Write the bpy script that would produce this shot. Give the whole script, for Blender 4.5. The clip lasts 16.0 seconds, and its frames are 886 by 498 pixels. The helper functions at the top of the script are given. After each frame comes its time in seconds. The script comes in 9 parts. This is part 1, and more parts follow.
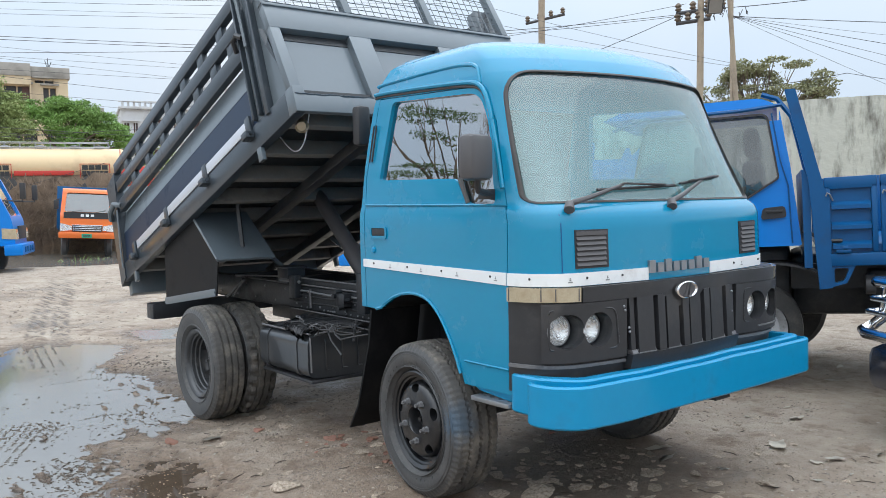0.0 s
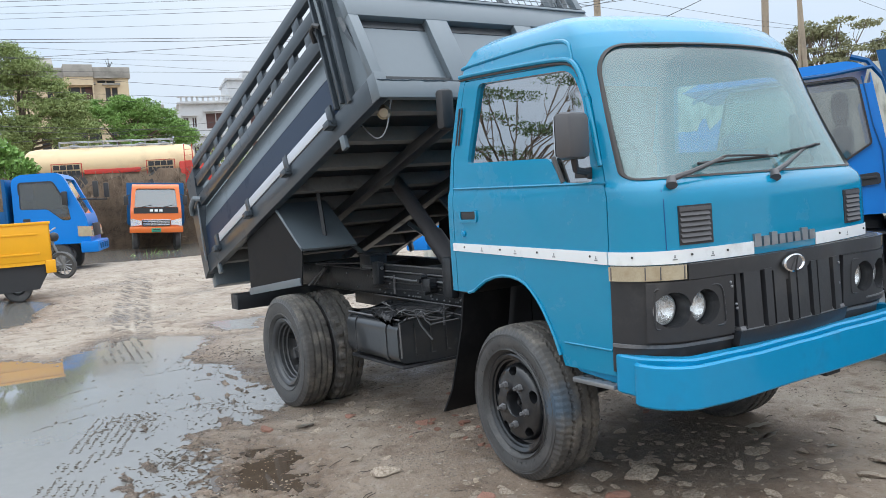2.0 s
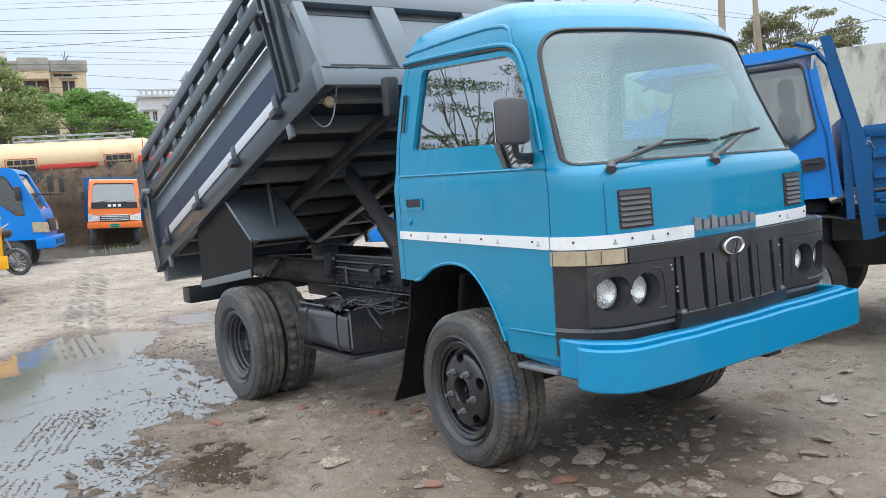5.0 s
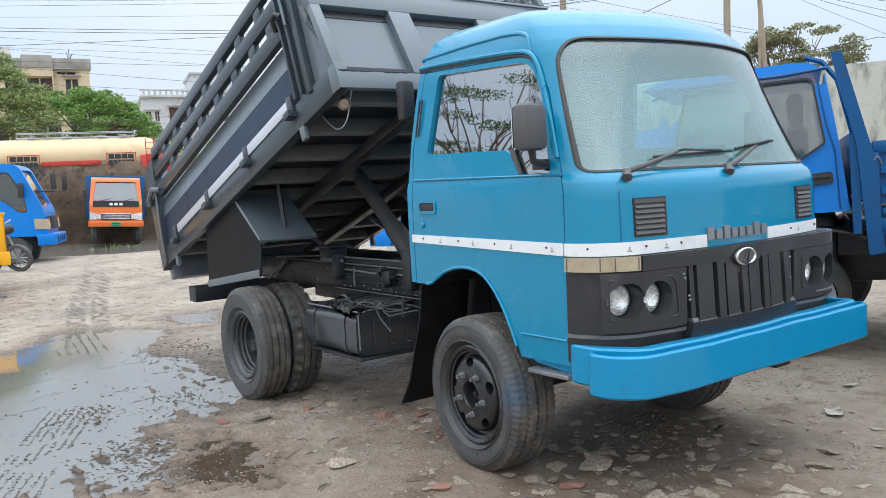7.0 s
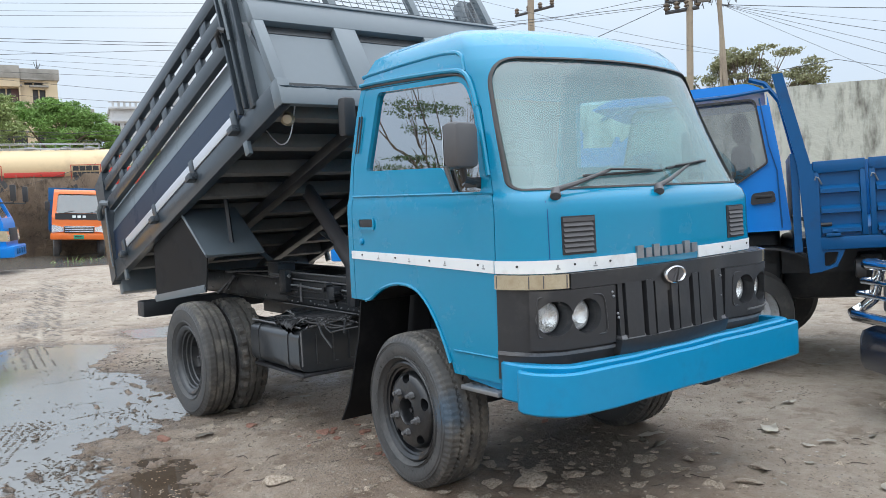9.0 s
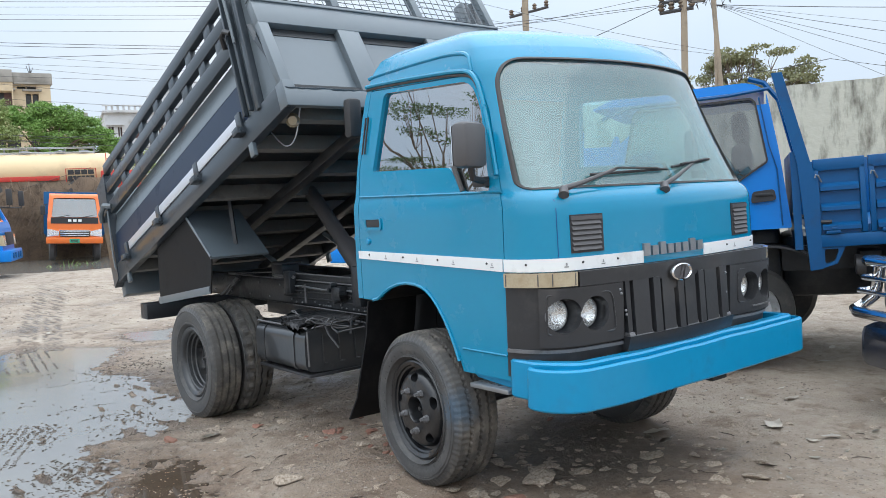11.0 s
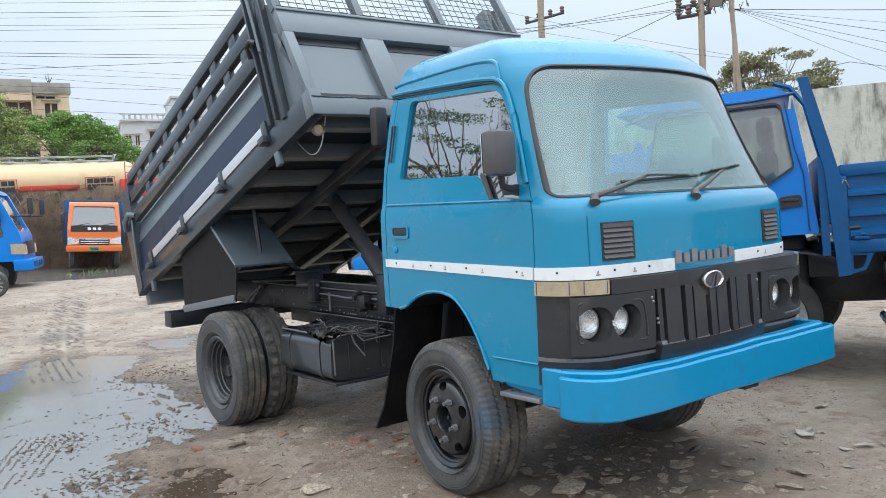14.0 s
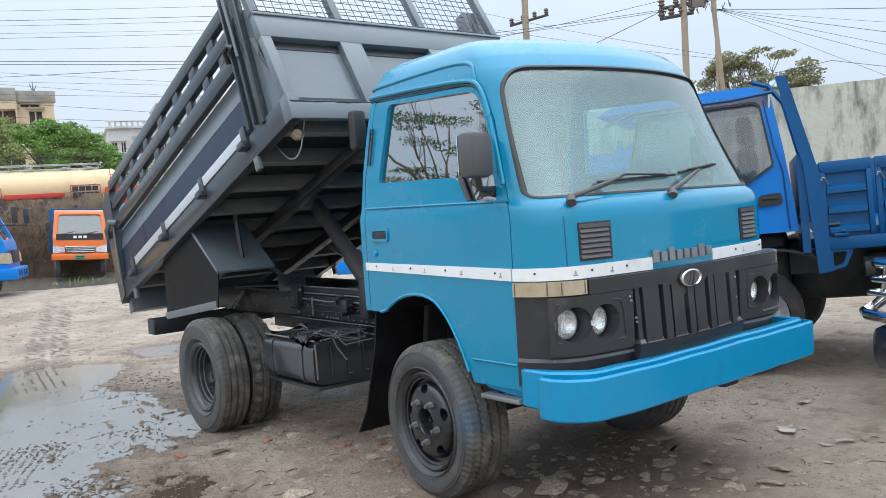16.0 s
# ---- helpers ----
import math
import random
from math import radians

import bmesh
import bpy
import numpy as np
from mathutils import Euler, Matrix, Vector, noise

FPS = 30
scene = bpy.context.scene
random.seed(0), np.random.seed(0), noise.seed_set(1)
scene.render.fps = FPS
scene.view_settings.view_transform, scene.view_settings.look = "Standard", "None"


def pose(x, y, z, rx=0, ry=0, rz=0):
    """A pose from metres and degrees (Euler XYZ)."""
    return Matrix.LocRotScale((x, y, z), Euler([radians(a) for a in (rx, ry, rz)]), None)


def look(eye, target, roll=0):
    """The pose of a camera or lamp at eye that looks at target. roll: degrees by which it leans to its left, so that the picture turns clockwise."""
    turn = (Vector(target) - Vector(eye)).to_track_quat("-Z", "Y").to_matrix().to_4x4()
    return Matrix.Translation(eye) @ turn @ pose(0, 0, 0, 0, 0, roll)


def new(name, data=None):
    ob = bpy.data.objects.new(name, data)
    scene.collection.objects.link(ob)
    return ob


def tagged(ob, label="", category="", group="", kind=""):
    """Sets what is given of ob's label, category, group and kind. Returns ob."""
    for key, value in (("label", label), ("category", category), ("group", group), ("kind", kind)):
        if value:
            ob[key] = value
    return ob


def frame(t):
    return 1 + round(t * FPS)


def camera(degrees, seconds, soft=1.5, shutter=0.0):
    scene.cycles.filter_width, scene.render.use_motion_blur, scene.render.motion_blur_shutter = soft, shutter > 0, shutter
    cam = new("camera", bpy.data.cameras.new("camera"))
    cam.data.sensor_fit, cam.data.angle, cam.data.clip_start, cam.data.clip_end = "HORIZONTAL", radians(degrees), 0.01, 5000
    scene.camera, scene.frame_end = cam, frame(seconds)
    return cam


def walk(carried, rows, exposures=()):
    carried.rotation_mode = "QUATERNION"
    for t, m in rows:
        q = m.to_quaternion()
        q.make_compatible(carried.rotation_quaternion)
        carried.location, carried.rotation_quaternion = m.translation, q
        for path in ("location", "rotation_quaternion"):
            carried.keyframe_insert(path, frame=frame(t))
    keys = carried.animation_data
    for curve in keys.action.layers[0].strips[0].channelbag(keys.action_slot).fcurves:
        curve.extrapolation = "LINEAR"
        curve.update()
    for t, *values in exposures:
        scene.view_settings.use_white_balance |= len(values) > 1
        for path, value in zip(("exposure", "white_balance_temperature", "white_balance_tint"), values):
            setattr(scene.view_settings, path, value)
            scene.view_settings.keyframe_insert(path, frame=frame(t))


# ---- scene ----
cam = camera(56.6, 16.0, soft=0.7)
PATH = [
    (0, (3.111, -3.001, 1.41), (1.533, -1.777, 1.298), -1.4),
    (0.5, (3.091, -2.998, 1.414), (1.509, -1.779, 1.306), -1.0),
    (1, (3.083, -3.003, 1.405), (1.482, -1.808, 1.302), -1.3),
    (1.5, (3.058, -3.048, 1.405), (1.416, -1.912, 1.286), -2.2),
    (2, (2.991, -3.118, 1.422), (1.334, -2.01, 1.272), -3.8),
    (2.5, (2.983, -3.096, 1.396), (1.331, -1.984, 1.213), -4.2),
    (3, (3.009, -3.041, 1.399), (1.379, -1.897, 1.214), -4.5),
    (3.5, (3.034, -3.021, 1.392), (1.42, -1.854, 1.208), -4.5),
    (6, (3.024, -3.052, 1.393), (1.412, -1.881, 1.224), -4.3),
    (6.5, (3.011, -3.077, 1.393), (1.388, -1.919, 1.229), -3.7),
    (7, (3.011, -3.095, 1.384), (1.402, -1.918, 1.226), -3.0),
    (7.5, (3.009, -3.106, 1.394), (1.422, -1.899, 1.246), -2.5),
    (8, (3.011, -3.118, 1.384), (1.448, -1.878, 1.246), -2.4),
    (8.5, (3.053, -3.056, 1.388), (1.492, -1.813, 1.258), -2.4),
    (9, (3.12, -2.97, 1.385), (1.551, -1.737, 1.26), -2.5),
    (11.5, (3.104, -3.042, 1.379), (1.545, -1.795, 1.258), -3.0),
    (12, (3.107, -3.036, 1.38), (1.552, -1.784, 1.26), -3.1),
    (12.5, (3.106, -3.032, 1.379), (1.562, -1.767, 1.262), -3.3),
    (13, (3.105, -3.039, 1.379), (1.567, -1.767, 1.263), -3.4),
    (13.5, (3.092, -3.054, 1.384), (1.532, -1.807, 1.276), -3.2),
    (14, (3.059, -3.074, 1.391), (1.475, -1.858, 1.286), -3.2),
    (14.5, (3.062, -3.077, 1.392), (1.466, -1.875, 1.292), -3.2),
    (15, (3.072, -3.065, 1.389), (1.479, -1.86, 1.292), -3.5),
    (15.5, (3.087, -3.049, 1.387), (1.504, -1.83, 1.288), -3.9),
    (16, (3.087, -3.037, 1.385), (1.519, -1.8, 1.286), -4.0),
]
walk(cam, [(t, look(eye, target, roll)) for t, eye, target, roll in PATH], [(0, 0.45), (2, 0.44), (3, 0.53), (6.5, 0.53), (8, 0.42), (9, 0.45), (11.5, 0.50), (16, 0.46)])

# ---- light ----
world = bpy.data.worlds.new("overcast_sky")
scene.world = world
world.use_nodes = True
wn, wl = world.node_tree.nodes, world.node_tree.links
wn.clear()
w_out, w_bg = wn.new("ShaderNodeOutputWorld"), wn.new("ShaderNodeBackground")
w_sky = wn.new("ShaderNodeTexSky")
w_sky.sky_type, w_sky.sun_disc = "NISHITA", False
w_sky.sun_elevation, w_sky.sun_rotation = radians(66), radians(156)
w_sky.air_density, w_sky.dust_density, w_sky.ozone_density = 1.0, 3.0, 1.0
w_scale = wn.new("ShaderNodeMixRGB")
w_scale.blend_type, w_scale.inputs[0].default_value = "MULTIPLY", 1.0
w_scale.inputs[2].default_value = (0.10, 0.10, 0.10, 1)
w_cloud = wn.new("ShaderNodeTexNoise")
w_cloud.inputs["Scale"].default_value, w_cloud.inputs["Detail"].default_value = 1.6, 5.0
w_ramp = wn.new("ShaderNodeValToRGB")
w_ramp.color_ramp.elements[0].position, w_ramp.color_ramp.elements[0].color = 0.35, (0.475, 0.59, 0.735, 1)
w_ramp.color_ramp.elements[1].position, w_ramp.color_ramp.elements[1].color = 0.65, (0.625, 0.675, 0.735, 1)
w_mix = wn.new("ShaderNodeMixRGB")
w_mix.inputs[0].default_value = 0.85
w_tc = wn.new("ShaderNodeTexCoord")
wl.new(w_tc.outputs["Generated"], w_cloud.inputs["Vector"])
wl.new(w_cloud.outputs["Fac"], w_ramp.inputs["Fac"])
wl.new(w_sky.outputs["Color"], w_scale.inputs[1])
wl.new(w_scale.outputs["Color"], w_mix.inputs[1])
wl.new(w_ramp.outputs["Color"], w_mix.inputs[2])
# an overcast sky grows brighter from the horizon to overhead
w_sep, w_sq, w_up = wn.new("ShaderNodeSeparateXYZ"), wn.new("ShaderNodeMath"), wn.new("ShaderNodeMath")
wl.new(w_tc.outputs["Generated"], w_sep.inputs[0])
w_sq.operation, w_sq.inputs[1].default_value = "POWER", 2.0
wl.new(w_sep.outputs["Z"], w_sq.inputs[0])
w_up.operation, w_up.inputs[1].default_value, w_up.inputs[2].default_value = "MULTIPLY_ADD", 2.7, 1.0
wl.new(w_sq.outputs[0], w_up.inputs[0])
wl.new(w_up.outputs[0], w_bg.inputs["Strength"])
# and loses its blue
w_white = wn.new("ShaderNodeMixRGB")
w_white.inputs[2].default_value = (0.565, 0.625, 0.695, 1)
w_fade = wn.new("ShaderNodeMapRange")
w_fade.inputs["From Min"].default_value, w_fade.inputs["From Max"].default_value = 0.15, 0.70
wl.new(w_sep.outputs["Z"], w_fade.inputs["Value"])
wl.new(w_fade.outputs[0], w_white.inputs[0])
wl.new(w_mix.outputs["Color"], w_white.inputs[1])
wl.new(w_white.outputs["Color"], w_bg.inputs["Color"])
wl.new(w_bg.outputs["Background"], w_out.inputs["Surface"])

sun_data = bpy.data.lights.new("sun", "SUN")
sun_data.energy, sun_data.angle, sun_data.color = 0.5, radians(120), (1.0, 0.96, 0.90)
sun = new("sun", sun_data)
sun.matrix_world = look((4, -9, 22), (0, 0, 0))


# ---- materials ----
def material(name, colour, rough=0.5, metal=0.0, vary=0.15, scale=6.0, bump=0.0, bump_scale=60.0, coat=0.0, dirt=None, dirt_amount=0.0, dirt_scale=3.0, spec=0.5):
    """A surface with variation at two scales, optional relief and optional dirt stains."""
    m = bpy.data.materials.new(name)
    m.use_nodes = True
    n, l = m.node_tree.nodes, m.node_tree.links
    b = n["Principled BSDF"]
    tc = n.new("ShaderNodeTexCoord")
    big, fine = n.new("ShaderNodeTexNoise"), n.new("ShaderNodeTexNoise")
    big.inputs["Scale"].default_value, big.inputs["Detail"].default_value = scale, 6.0
    fine.inputs["Scale"].default_value, fine.inputs["Detail"].default_value = scale * 9, 4.0
    for t in (big, fine):
        l.new(tc.outputs["Object"], t.inputs["Vector"])
    mix = n.new("ShaderNodeMixRGB")
    mix.inputs[1].default_value = (*[c * (1 - vary) for c in colour], 1)
    mix.inputs[2].default_value = (*[min(1, c * (1 + vary)) for c in colour], 1)
    add = n.new("ShaderNodeMath")
    add.operation = "MULTIPLY_ADD"
    l.new(fine.outputs["Fac"], add.inputs[0])
    add.inputs[1].default_value = 0.4
    half = n.new("ShaderNodeMath")
    half.operation = "MULTIPLY"
    l.new(big.outputs["Fac"], half.inputs[0])
    half.inputs[1].default_value = 0.6
    l.new(half.outputs[0], add.inputs[2])
    l.new(add.outputs[0], mix.inputs[0])
    last = mix.outputs[0]
    if dirt:
        stain = n.new("ShaderNodeTexNoise")
        stain.inputs["Scale"].default_value, stain.inputs["Detail"].default_value = dirt_scale, 8.0
        stain.inputs["Roughness"].default_value = 0.65
        l.new(tc.outputs["Object"], stain.inputs["Vector"])
        ramp = n.new("ShaderNodeValToRGB")
        ramp.color_ramp.elements[0].position, ramp.color_ramp.elements[1].position = 0.62 - 0.35 * dirt_amount, 0.80 - 0.25 * dirt_amount
        l.new(stain.outputs["Fac"], ramp.inputs["Fac"])
        over = n.new("ShaderNodeMixRGB")
        l.new(ramp.outputs["Color"], over.inputs[0])
        l.new(last, over.inputs[1])
        over.inputs[2].default_value = (*dirt, 1)
        last = over.outputs[0]
        rr = n.new("ShaderNodeMapRange")
        l.new(ramp.outputs["Color"], rr.inputs["Value"])
        rr.inputs["To Min"].default_value, rr.inputs["To Max"].default_value = rough, max(rough, 0.75)
        l.new(rr.outputs[0], b.inputs["Roughness"])
    else:
        b.inputs["Roughness"].default_value = rough
    l.new(last, b.inputs["Base Color"])
    b.inputs["Metallic"].default_value = metal
    b.inputs["Coat Weight"].default_value = coat
    b.inputs["Coat Roughness"].default_value = 0.06
    b.inputs["Specular IOR Level"].default_value = spec
    if bump:
        relief = n.new("ShaderNodeTexNoise")
        relief.inputs["Scale"].default_value, relief.inputs["Detail"].default_value = bump_scale, 6.0
        l.new(tc.outputs["Object"], relief.inputs["Vector"])
        bn = n.new("ShaderNodeBump")
        bn.inputs["Strength"].default_value, bn.inputs["Distance"].default_value = bump, 0.02
        l.new(relief.outputs["Fac"], bn.inputs["Height"])
        l.new(bn.outputs["Normal"], b.inputs["Normal"])
    return m


def glass(name, tint, clear, gloss, film=0.0, film_colour=(0.6, 0.7, 0.68), band=None):
    """A pane: lets light through by clear, mirrors by gloss, with a thin film for dust and painted-in haze."""
    m = bpy.data.materials.new(name)
    m.use_nodes = True
    n, l = m.node_tree.nodes, m.node_tree.links
    n.remove(n["Principled BSDF"])
    tr, gl, df = n.new("ShaderNodeBsdfTransparent"), n.new("ShaderNodeBsdfGlossy"), n.new("ShaderNodeBsdfDiffuse")
    tr.inputs["Color"].default_value = (*[c * clear for c in tint], 1)
    gl.inputs["Color"].default_value, gl.inputs["Roughness"].default_value = (1, 1, 1, 1), 0.01
    df.inputs["Color"].default_value = (*film_colour, 1)
    # the mirror share grows towards grazing views, alike on both faces of the pane
    facing, steep, add = n.new("ShaderNodeLayerWeight"), n.new("ShaderNodeMath"), n.new("ShaderNodeMath")
    steep.operation, steep.inputs[1].default_value = "POWER", 5.0
    l.new(facing.outputs["Facing"], steep.inputs[0])
    add.operation, add.use_clamp = "MULTIPLY_ADD", True
    l.new(steep.outputs[0], add.inputs[0])
    add.inputs[1].default_value, add.inputs[2].default_value = 0.9, 0.04 + gloss
    a, c = n.new("ShaderNodeMixShader"), n.new("ShaderNodeMixShader")
    a.inputs[0].default_value = film
    l.new(tr.outputs[0], a.inputs[1])
    l.new(df.outputs[0], a.inputs[2])
    if band:
        # tinted strip along the upper edge
        tc, sep, mr, mx = n.new("ShaderNodeTexCoord"), n.new("ShaderNodeSeparateXYZ"), n.new("ShaderNodeMapRange"), n.new("ShaderNodeMixRGB")
        l.new(tc.outputs["Object"], sep.inputs[0])
        l.new(sep.outputs["Z"], mr.inputs["Value"])
        mr.inputs["From Min"].default_value, mr.inputs["From Max"].default_value = band
        l.new(mr.outputs[0], mx.inputs[0])
        mx.inputs[1].default_value, mx.inputs[2].default_value = (*film_colour, 1), (0.20, 0.24, 0.25, 1)
        l.new(mx.outputs[0], df.inputs["Color"])
    l.new(add.outputs[0], c.inputs[0])
    l.new(a.outputs[0], c.inputs[1])
    l.new(gl.outputs[0], c.inputs[2])
    l.new(c.outputs[0], n["Material Output"].inputs["Surface"])
    return m


M_BLUE = material("cab_blue_paint", (0.002, 0.235, 0.410), 0.20, 0, 0.06, 2.0, coat=0.60, dirt=(0.03, 0.23, 0.37), dirt_amount=0.15, spec=0.25)
M_BUMPER = material("bumper_blue_paint", (0.004, 0.248, 0.470), 0.30, 0, 0.10, 3.0, bump=0.06, bump_scale=9, coat=0.35, dirt=(0.02, 0.19, 0.34), dirt_amount=0.2, spec=0.25)
M_WHITE = material("white_band_paint", (0.78, 0.80, 0.80), 0.4, 0, 0.06, 8.0, dirt=(0.45, 0.44, 0.42), dirt_amount=0.15)
M_BLACK = material("matt_black_paint", (0.030, 0.031, 0.034), 0.36, 0, 0.25, 4.0, bump=0.05, bump_scale=25, dirt=(0.075, 0.070, 0.066), dirt_amount=0.25)
M_TRIM = material("worn_grey_trim", (0.15, 0.15, 0.155), 0.45, 0, 0.3, 12.0, dirt=(0.05, 0.05, 0.05), dirt_amount=0.25, dirt_scale=9.0)
M_CHASSIS = material("chassis_black_paint", (0.022, 0.025, 0.029), 0.36, 0, 0.3, 5.0, bump=0.08, dirt=(0.060, 0.058, 0.056), dirt_amount=0.22, dirt_scale=6.0, spec=0.5)
M_RUBBER = material("tyre_rubber", (0.062, 0.062, 0.062), 0.50, 0, 0.3, 8.0, bump=0.12, bump_scale=60, dirt=(0.125, 0.118, 0.110), dirt_amount=0.32, dirt_scale=7.0)
M_TREAD = material("muddy_tread_rubber", (0.070, 0.066, 0.061), 0.72, 0, 0.25, 14.0, bump=0.2, bump_scale=90, dirt=(0.180, 0.160, 0.136), dirt_amount=0.42, dirt_scale=9.0)
M_RIM_DUSTY = material("dusty_dark_rim_paint", (0.032, 0.034, 0.037), 0.36, 0, 0.3, 9.0, bump=0.1, bump_scale=30, coat=0.3, dirt=(0.075, 0.072, 0.068), dirt_amount=0.30, dirt_scale=14.0)
M_RIM = material("glossy_black_rim_paint", (0.014, 0.015, 0.017), 0.30, 0, 0.3, 7.0, bump=0.1, bump_scale=30, coat=0.35, dirt=(0.05, 0.048, 0.045), dirt_amount=0.15, dirt_scale=14.0)
M_GASKET = material("window_rubber", (0.060, 0.057, 0.055), 0.5, 0, 0.2)
M_GUARD = material("flat_black_sheet", (0.010, 0.0105, 0.012), 0.5, 0, 0.25, 4.0, dirt=(0.03, 0.03, 0.03), dirt_amount=0.2, spec=0.15)
M_MIRROR_BACK = material("grey_mirror_plastic", (0.085, 0.082, 0.085), 0.45, 0, 0.1)
M_BED = material("bed_slate_paint", (0.120, 0.147, 0.166), 0.30, 0, 0.10, 2.5, coat=0.2, dirt=(0.16, 0.175, 0.19), dirt_amount=0.15)
M_BED_DARK = material("bed_dark_slate_paint", (0.036, 0.048, 0.060), 0.34, 0, 0.14, 3.0, coat=0.25, dirt=(0.07, 0.08, 0.09), dirt_amount=0.15, dirt_scale=7.0)
M_BED_NAVY = material("bed_navy_shade", (0.014, 0.029, 0.062), 0.36, 0, 0.14, 2.5, coat=0.04, dirt=(0.03, 0.045, 0.075), dirt_amount=0.2, spec=0.3)
M_STEEL = material("galvanised_strip", (0.62, 0.65, 0.70), 0.38, 0.3, 0.1, 10.0)
M_CHROME = material("chrome", (0.78, 0.79, 0.80), 0.12, 1.0, 0.04)
M_AMBER = material("aged_lamp_plastic", (0.46, 0.39, 0.27), 0.12, 0, 0.25, 18.0, bump=0.08, bump_scale=60, coat=0.6, dirt=(0.30, 0.22, 0.12), dirt_amount=0.3, dirt_scale=6.0)
M_INTERIOR = material("cab_interior_vinyl", (0.075, 0.082, 0.085), 0.7, 0, 0.2)
M_REFLECTOR = material("headlight_reflector", (0.93, 0.94, 0.94), 0.20, 0.85, 0.05, 30.0, bump=0.3, bump_scale=45)
M_ORANGE = material("orange_paint", (0.75, 0.16, 0.025), 0.35, 0, 0.08, 2.0, coat=0.3)
M_BRIGHT_BLUE = material("bright_blue_paint", (0.001, 0.195, 0.640), 0.30, 0, 0.08, 2.0, coat=0.18, spec=0.25)
M_DEEP_BLUE = material("deep_blue_paint", (0.003, 0.085, 0.240), 0.38, 0, 0.15, 2.0, coat=0.12, dirt=(0.02, 0.065, 0.16), dirt_amount=0.2, spec=0.25)
M_YELLOW = material("yellow_paint", (0.90, 0.42, 0.010), 0.4, 0, 0.08, 3.0)
M_SILVER = material("silver_wheel_paint", (0.62, 0.63, 0.64), 0.38, 0.25, 0.12, 9.0, dirt=(0.30, 0.27, 0.24), dirt_amount=0.3, dirt_scale=12.0)
M_GREY_METAL = material("bare_grey_metal", (0.30, 0.31, 0.32), 0.4, 0.7, 0.2)
M_PLASTIC = material("black_plastic", (0.03, 0.03, 0.032), 0.5, 0, 0.15)
# the pale film paints a haze of sky light into the windscreen
M_GLASS_WS = glass("windscreen_glass", (0.80, 0.98, 0.97), 0.98, 0.06, 0.20, (0.33, 0.51, 0.52), (1.74, 1.95))
M_GLASS_LORRY = glass("lorry_windscreen", (0.70, 0.78, 0.78), 0.65, 0.12, 0.10, (0.5, 0.55, 0.55))
M_GLASS_CLEAR = glass("clear_glass", (0.90, 0.96, 0.96), 0.95, 0.0, 0.05)
M_GLASS_SIDE = glass("side_glass", (0.75, 0.80, 0.80), 0.45, 0.40)
M_GLASS_FAR = glass("vehicle_glass", (0.75, 0.80, 0.80), 0.62, 0.06, 0.04)
M_BEARER = material("dusty_grey_steel", (0.17, 0.168, 0.16), 0.6, 0, 0.3, 6.0, dirt=(0.05, 0.05, 0.05), dirt_amount=0.25)
# the white film paints some brightness into the lens
M_GLASS_LAMP = glass("headlight_lens", (0.97, 0.98, 0.98), 0.97, 0.05, 0.12, (0.85, 0.87, 0.87))


# ---- mesh helpers ----
def mesh_from(bm, name, mats, smooth=40):
    me = bpy.data.meshes.new(name)
    bm.normal_update()
    bm.to_mesh(me)
    bm.free()
    for m in mats if isinstance(mats, (list, tuple)) else [mats]:
        me.materials.append(m)
    if smooth:
        me.polygons.foreach_set("use_smooth", [True] * len(me.polygons))
        me.set_sharp_from_angle(angle=radians(smooth))
    return me


def part(name, bm, mat, parent=None, label="", smooth=40):
    """Links a bmesh as one mesh object under a thing or part."""
    ob = new(name, mesh_from(bm, name, mat, smooth))
    ob.parent = parent
    if label:
        ob["label"] = label
    return ob


def thing(name, label, category, group="", kind="", at=None):
    ob = new(name)
    ob.empty_display_size = 0.2
    if at is not None:
        ob.matrix_world = at
    return tagged(ob, label, category, group, kind)


def box(bm, x0, x1, y0, y1, z0, z1, m=None, bevel=0.0, mat=0):
    vs = bmesh.ops.create_cube(bm, size=1)["verts"]
    for v in vs:
        v.co = Vector((x0 + (v.co.x + 0.5) * (x1 - x0), y0 + (v.co.y + 0.5) * (y1 - y0), z0 + (v.co.z + 0.5) * (z1 - z0)))
    fs = list({f for v in vs for f in v.link_faces})
    for f in fs:
        f.material_index = mat
    if bevel:
        es = list({e for v in vs for e in v.link_edges})
        r = bmesh.ops.bevel(bm, geom=es, offset=bevel, segments=2, affect="EDGES", profile=0.5)
        vs = list({v for f in r["faces"] for v in f.verts} | {v for v in vs if v.is_valid})
        for f in r["faces"]:
            f.material_index = mat
    if m is not None:
        bmesh.ops.transform(bm, matrix=m, verts=vs)
    return vs


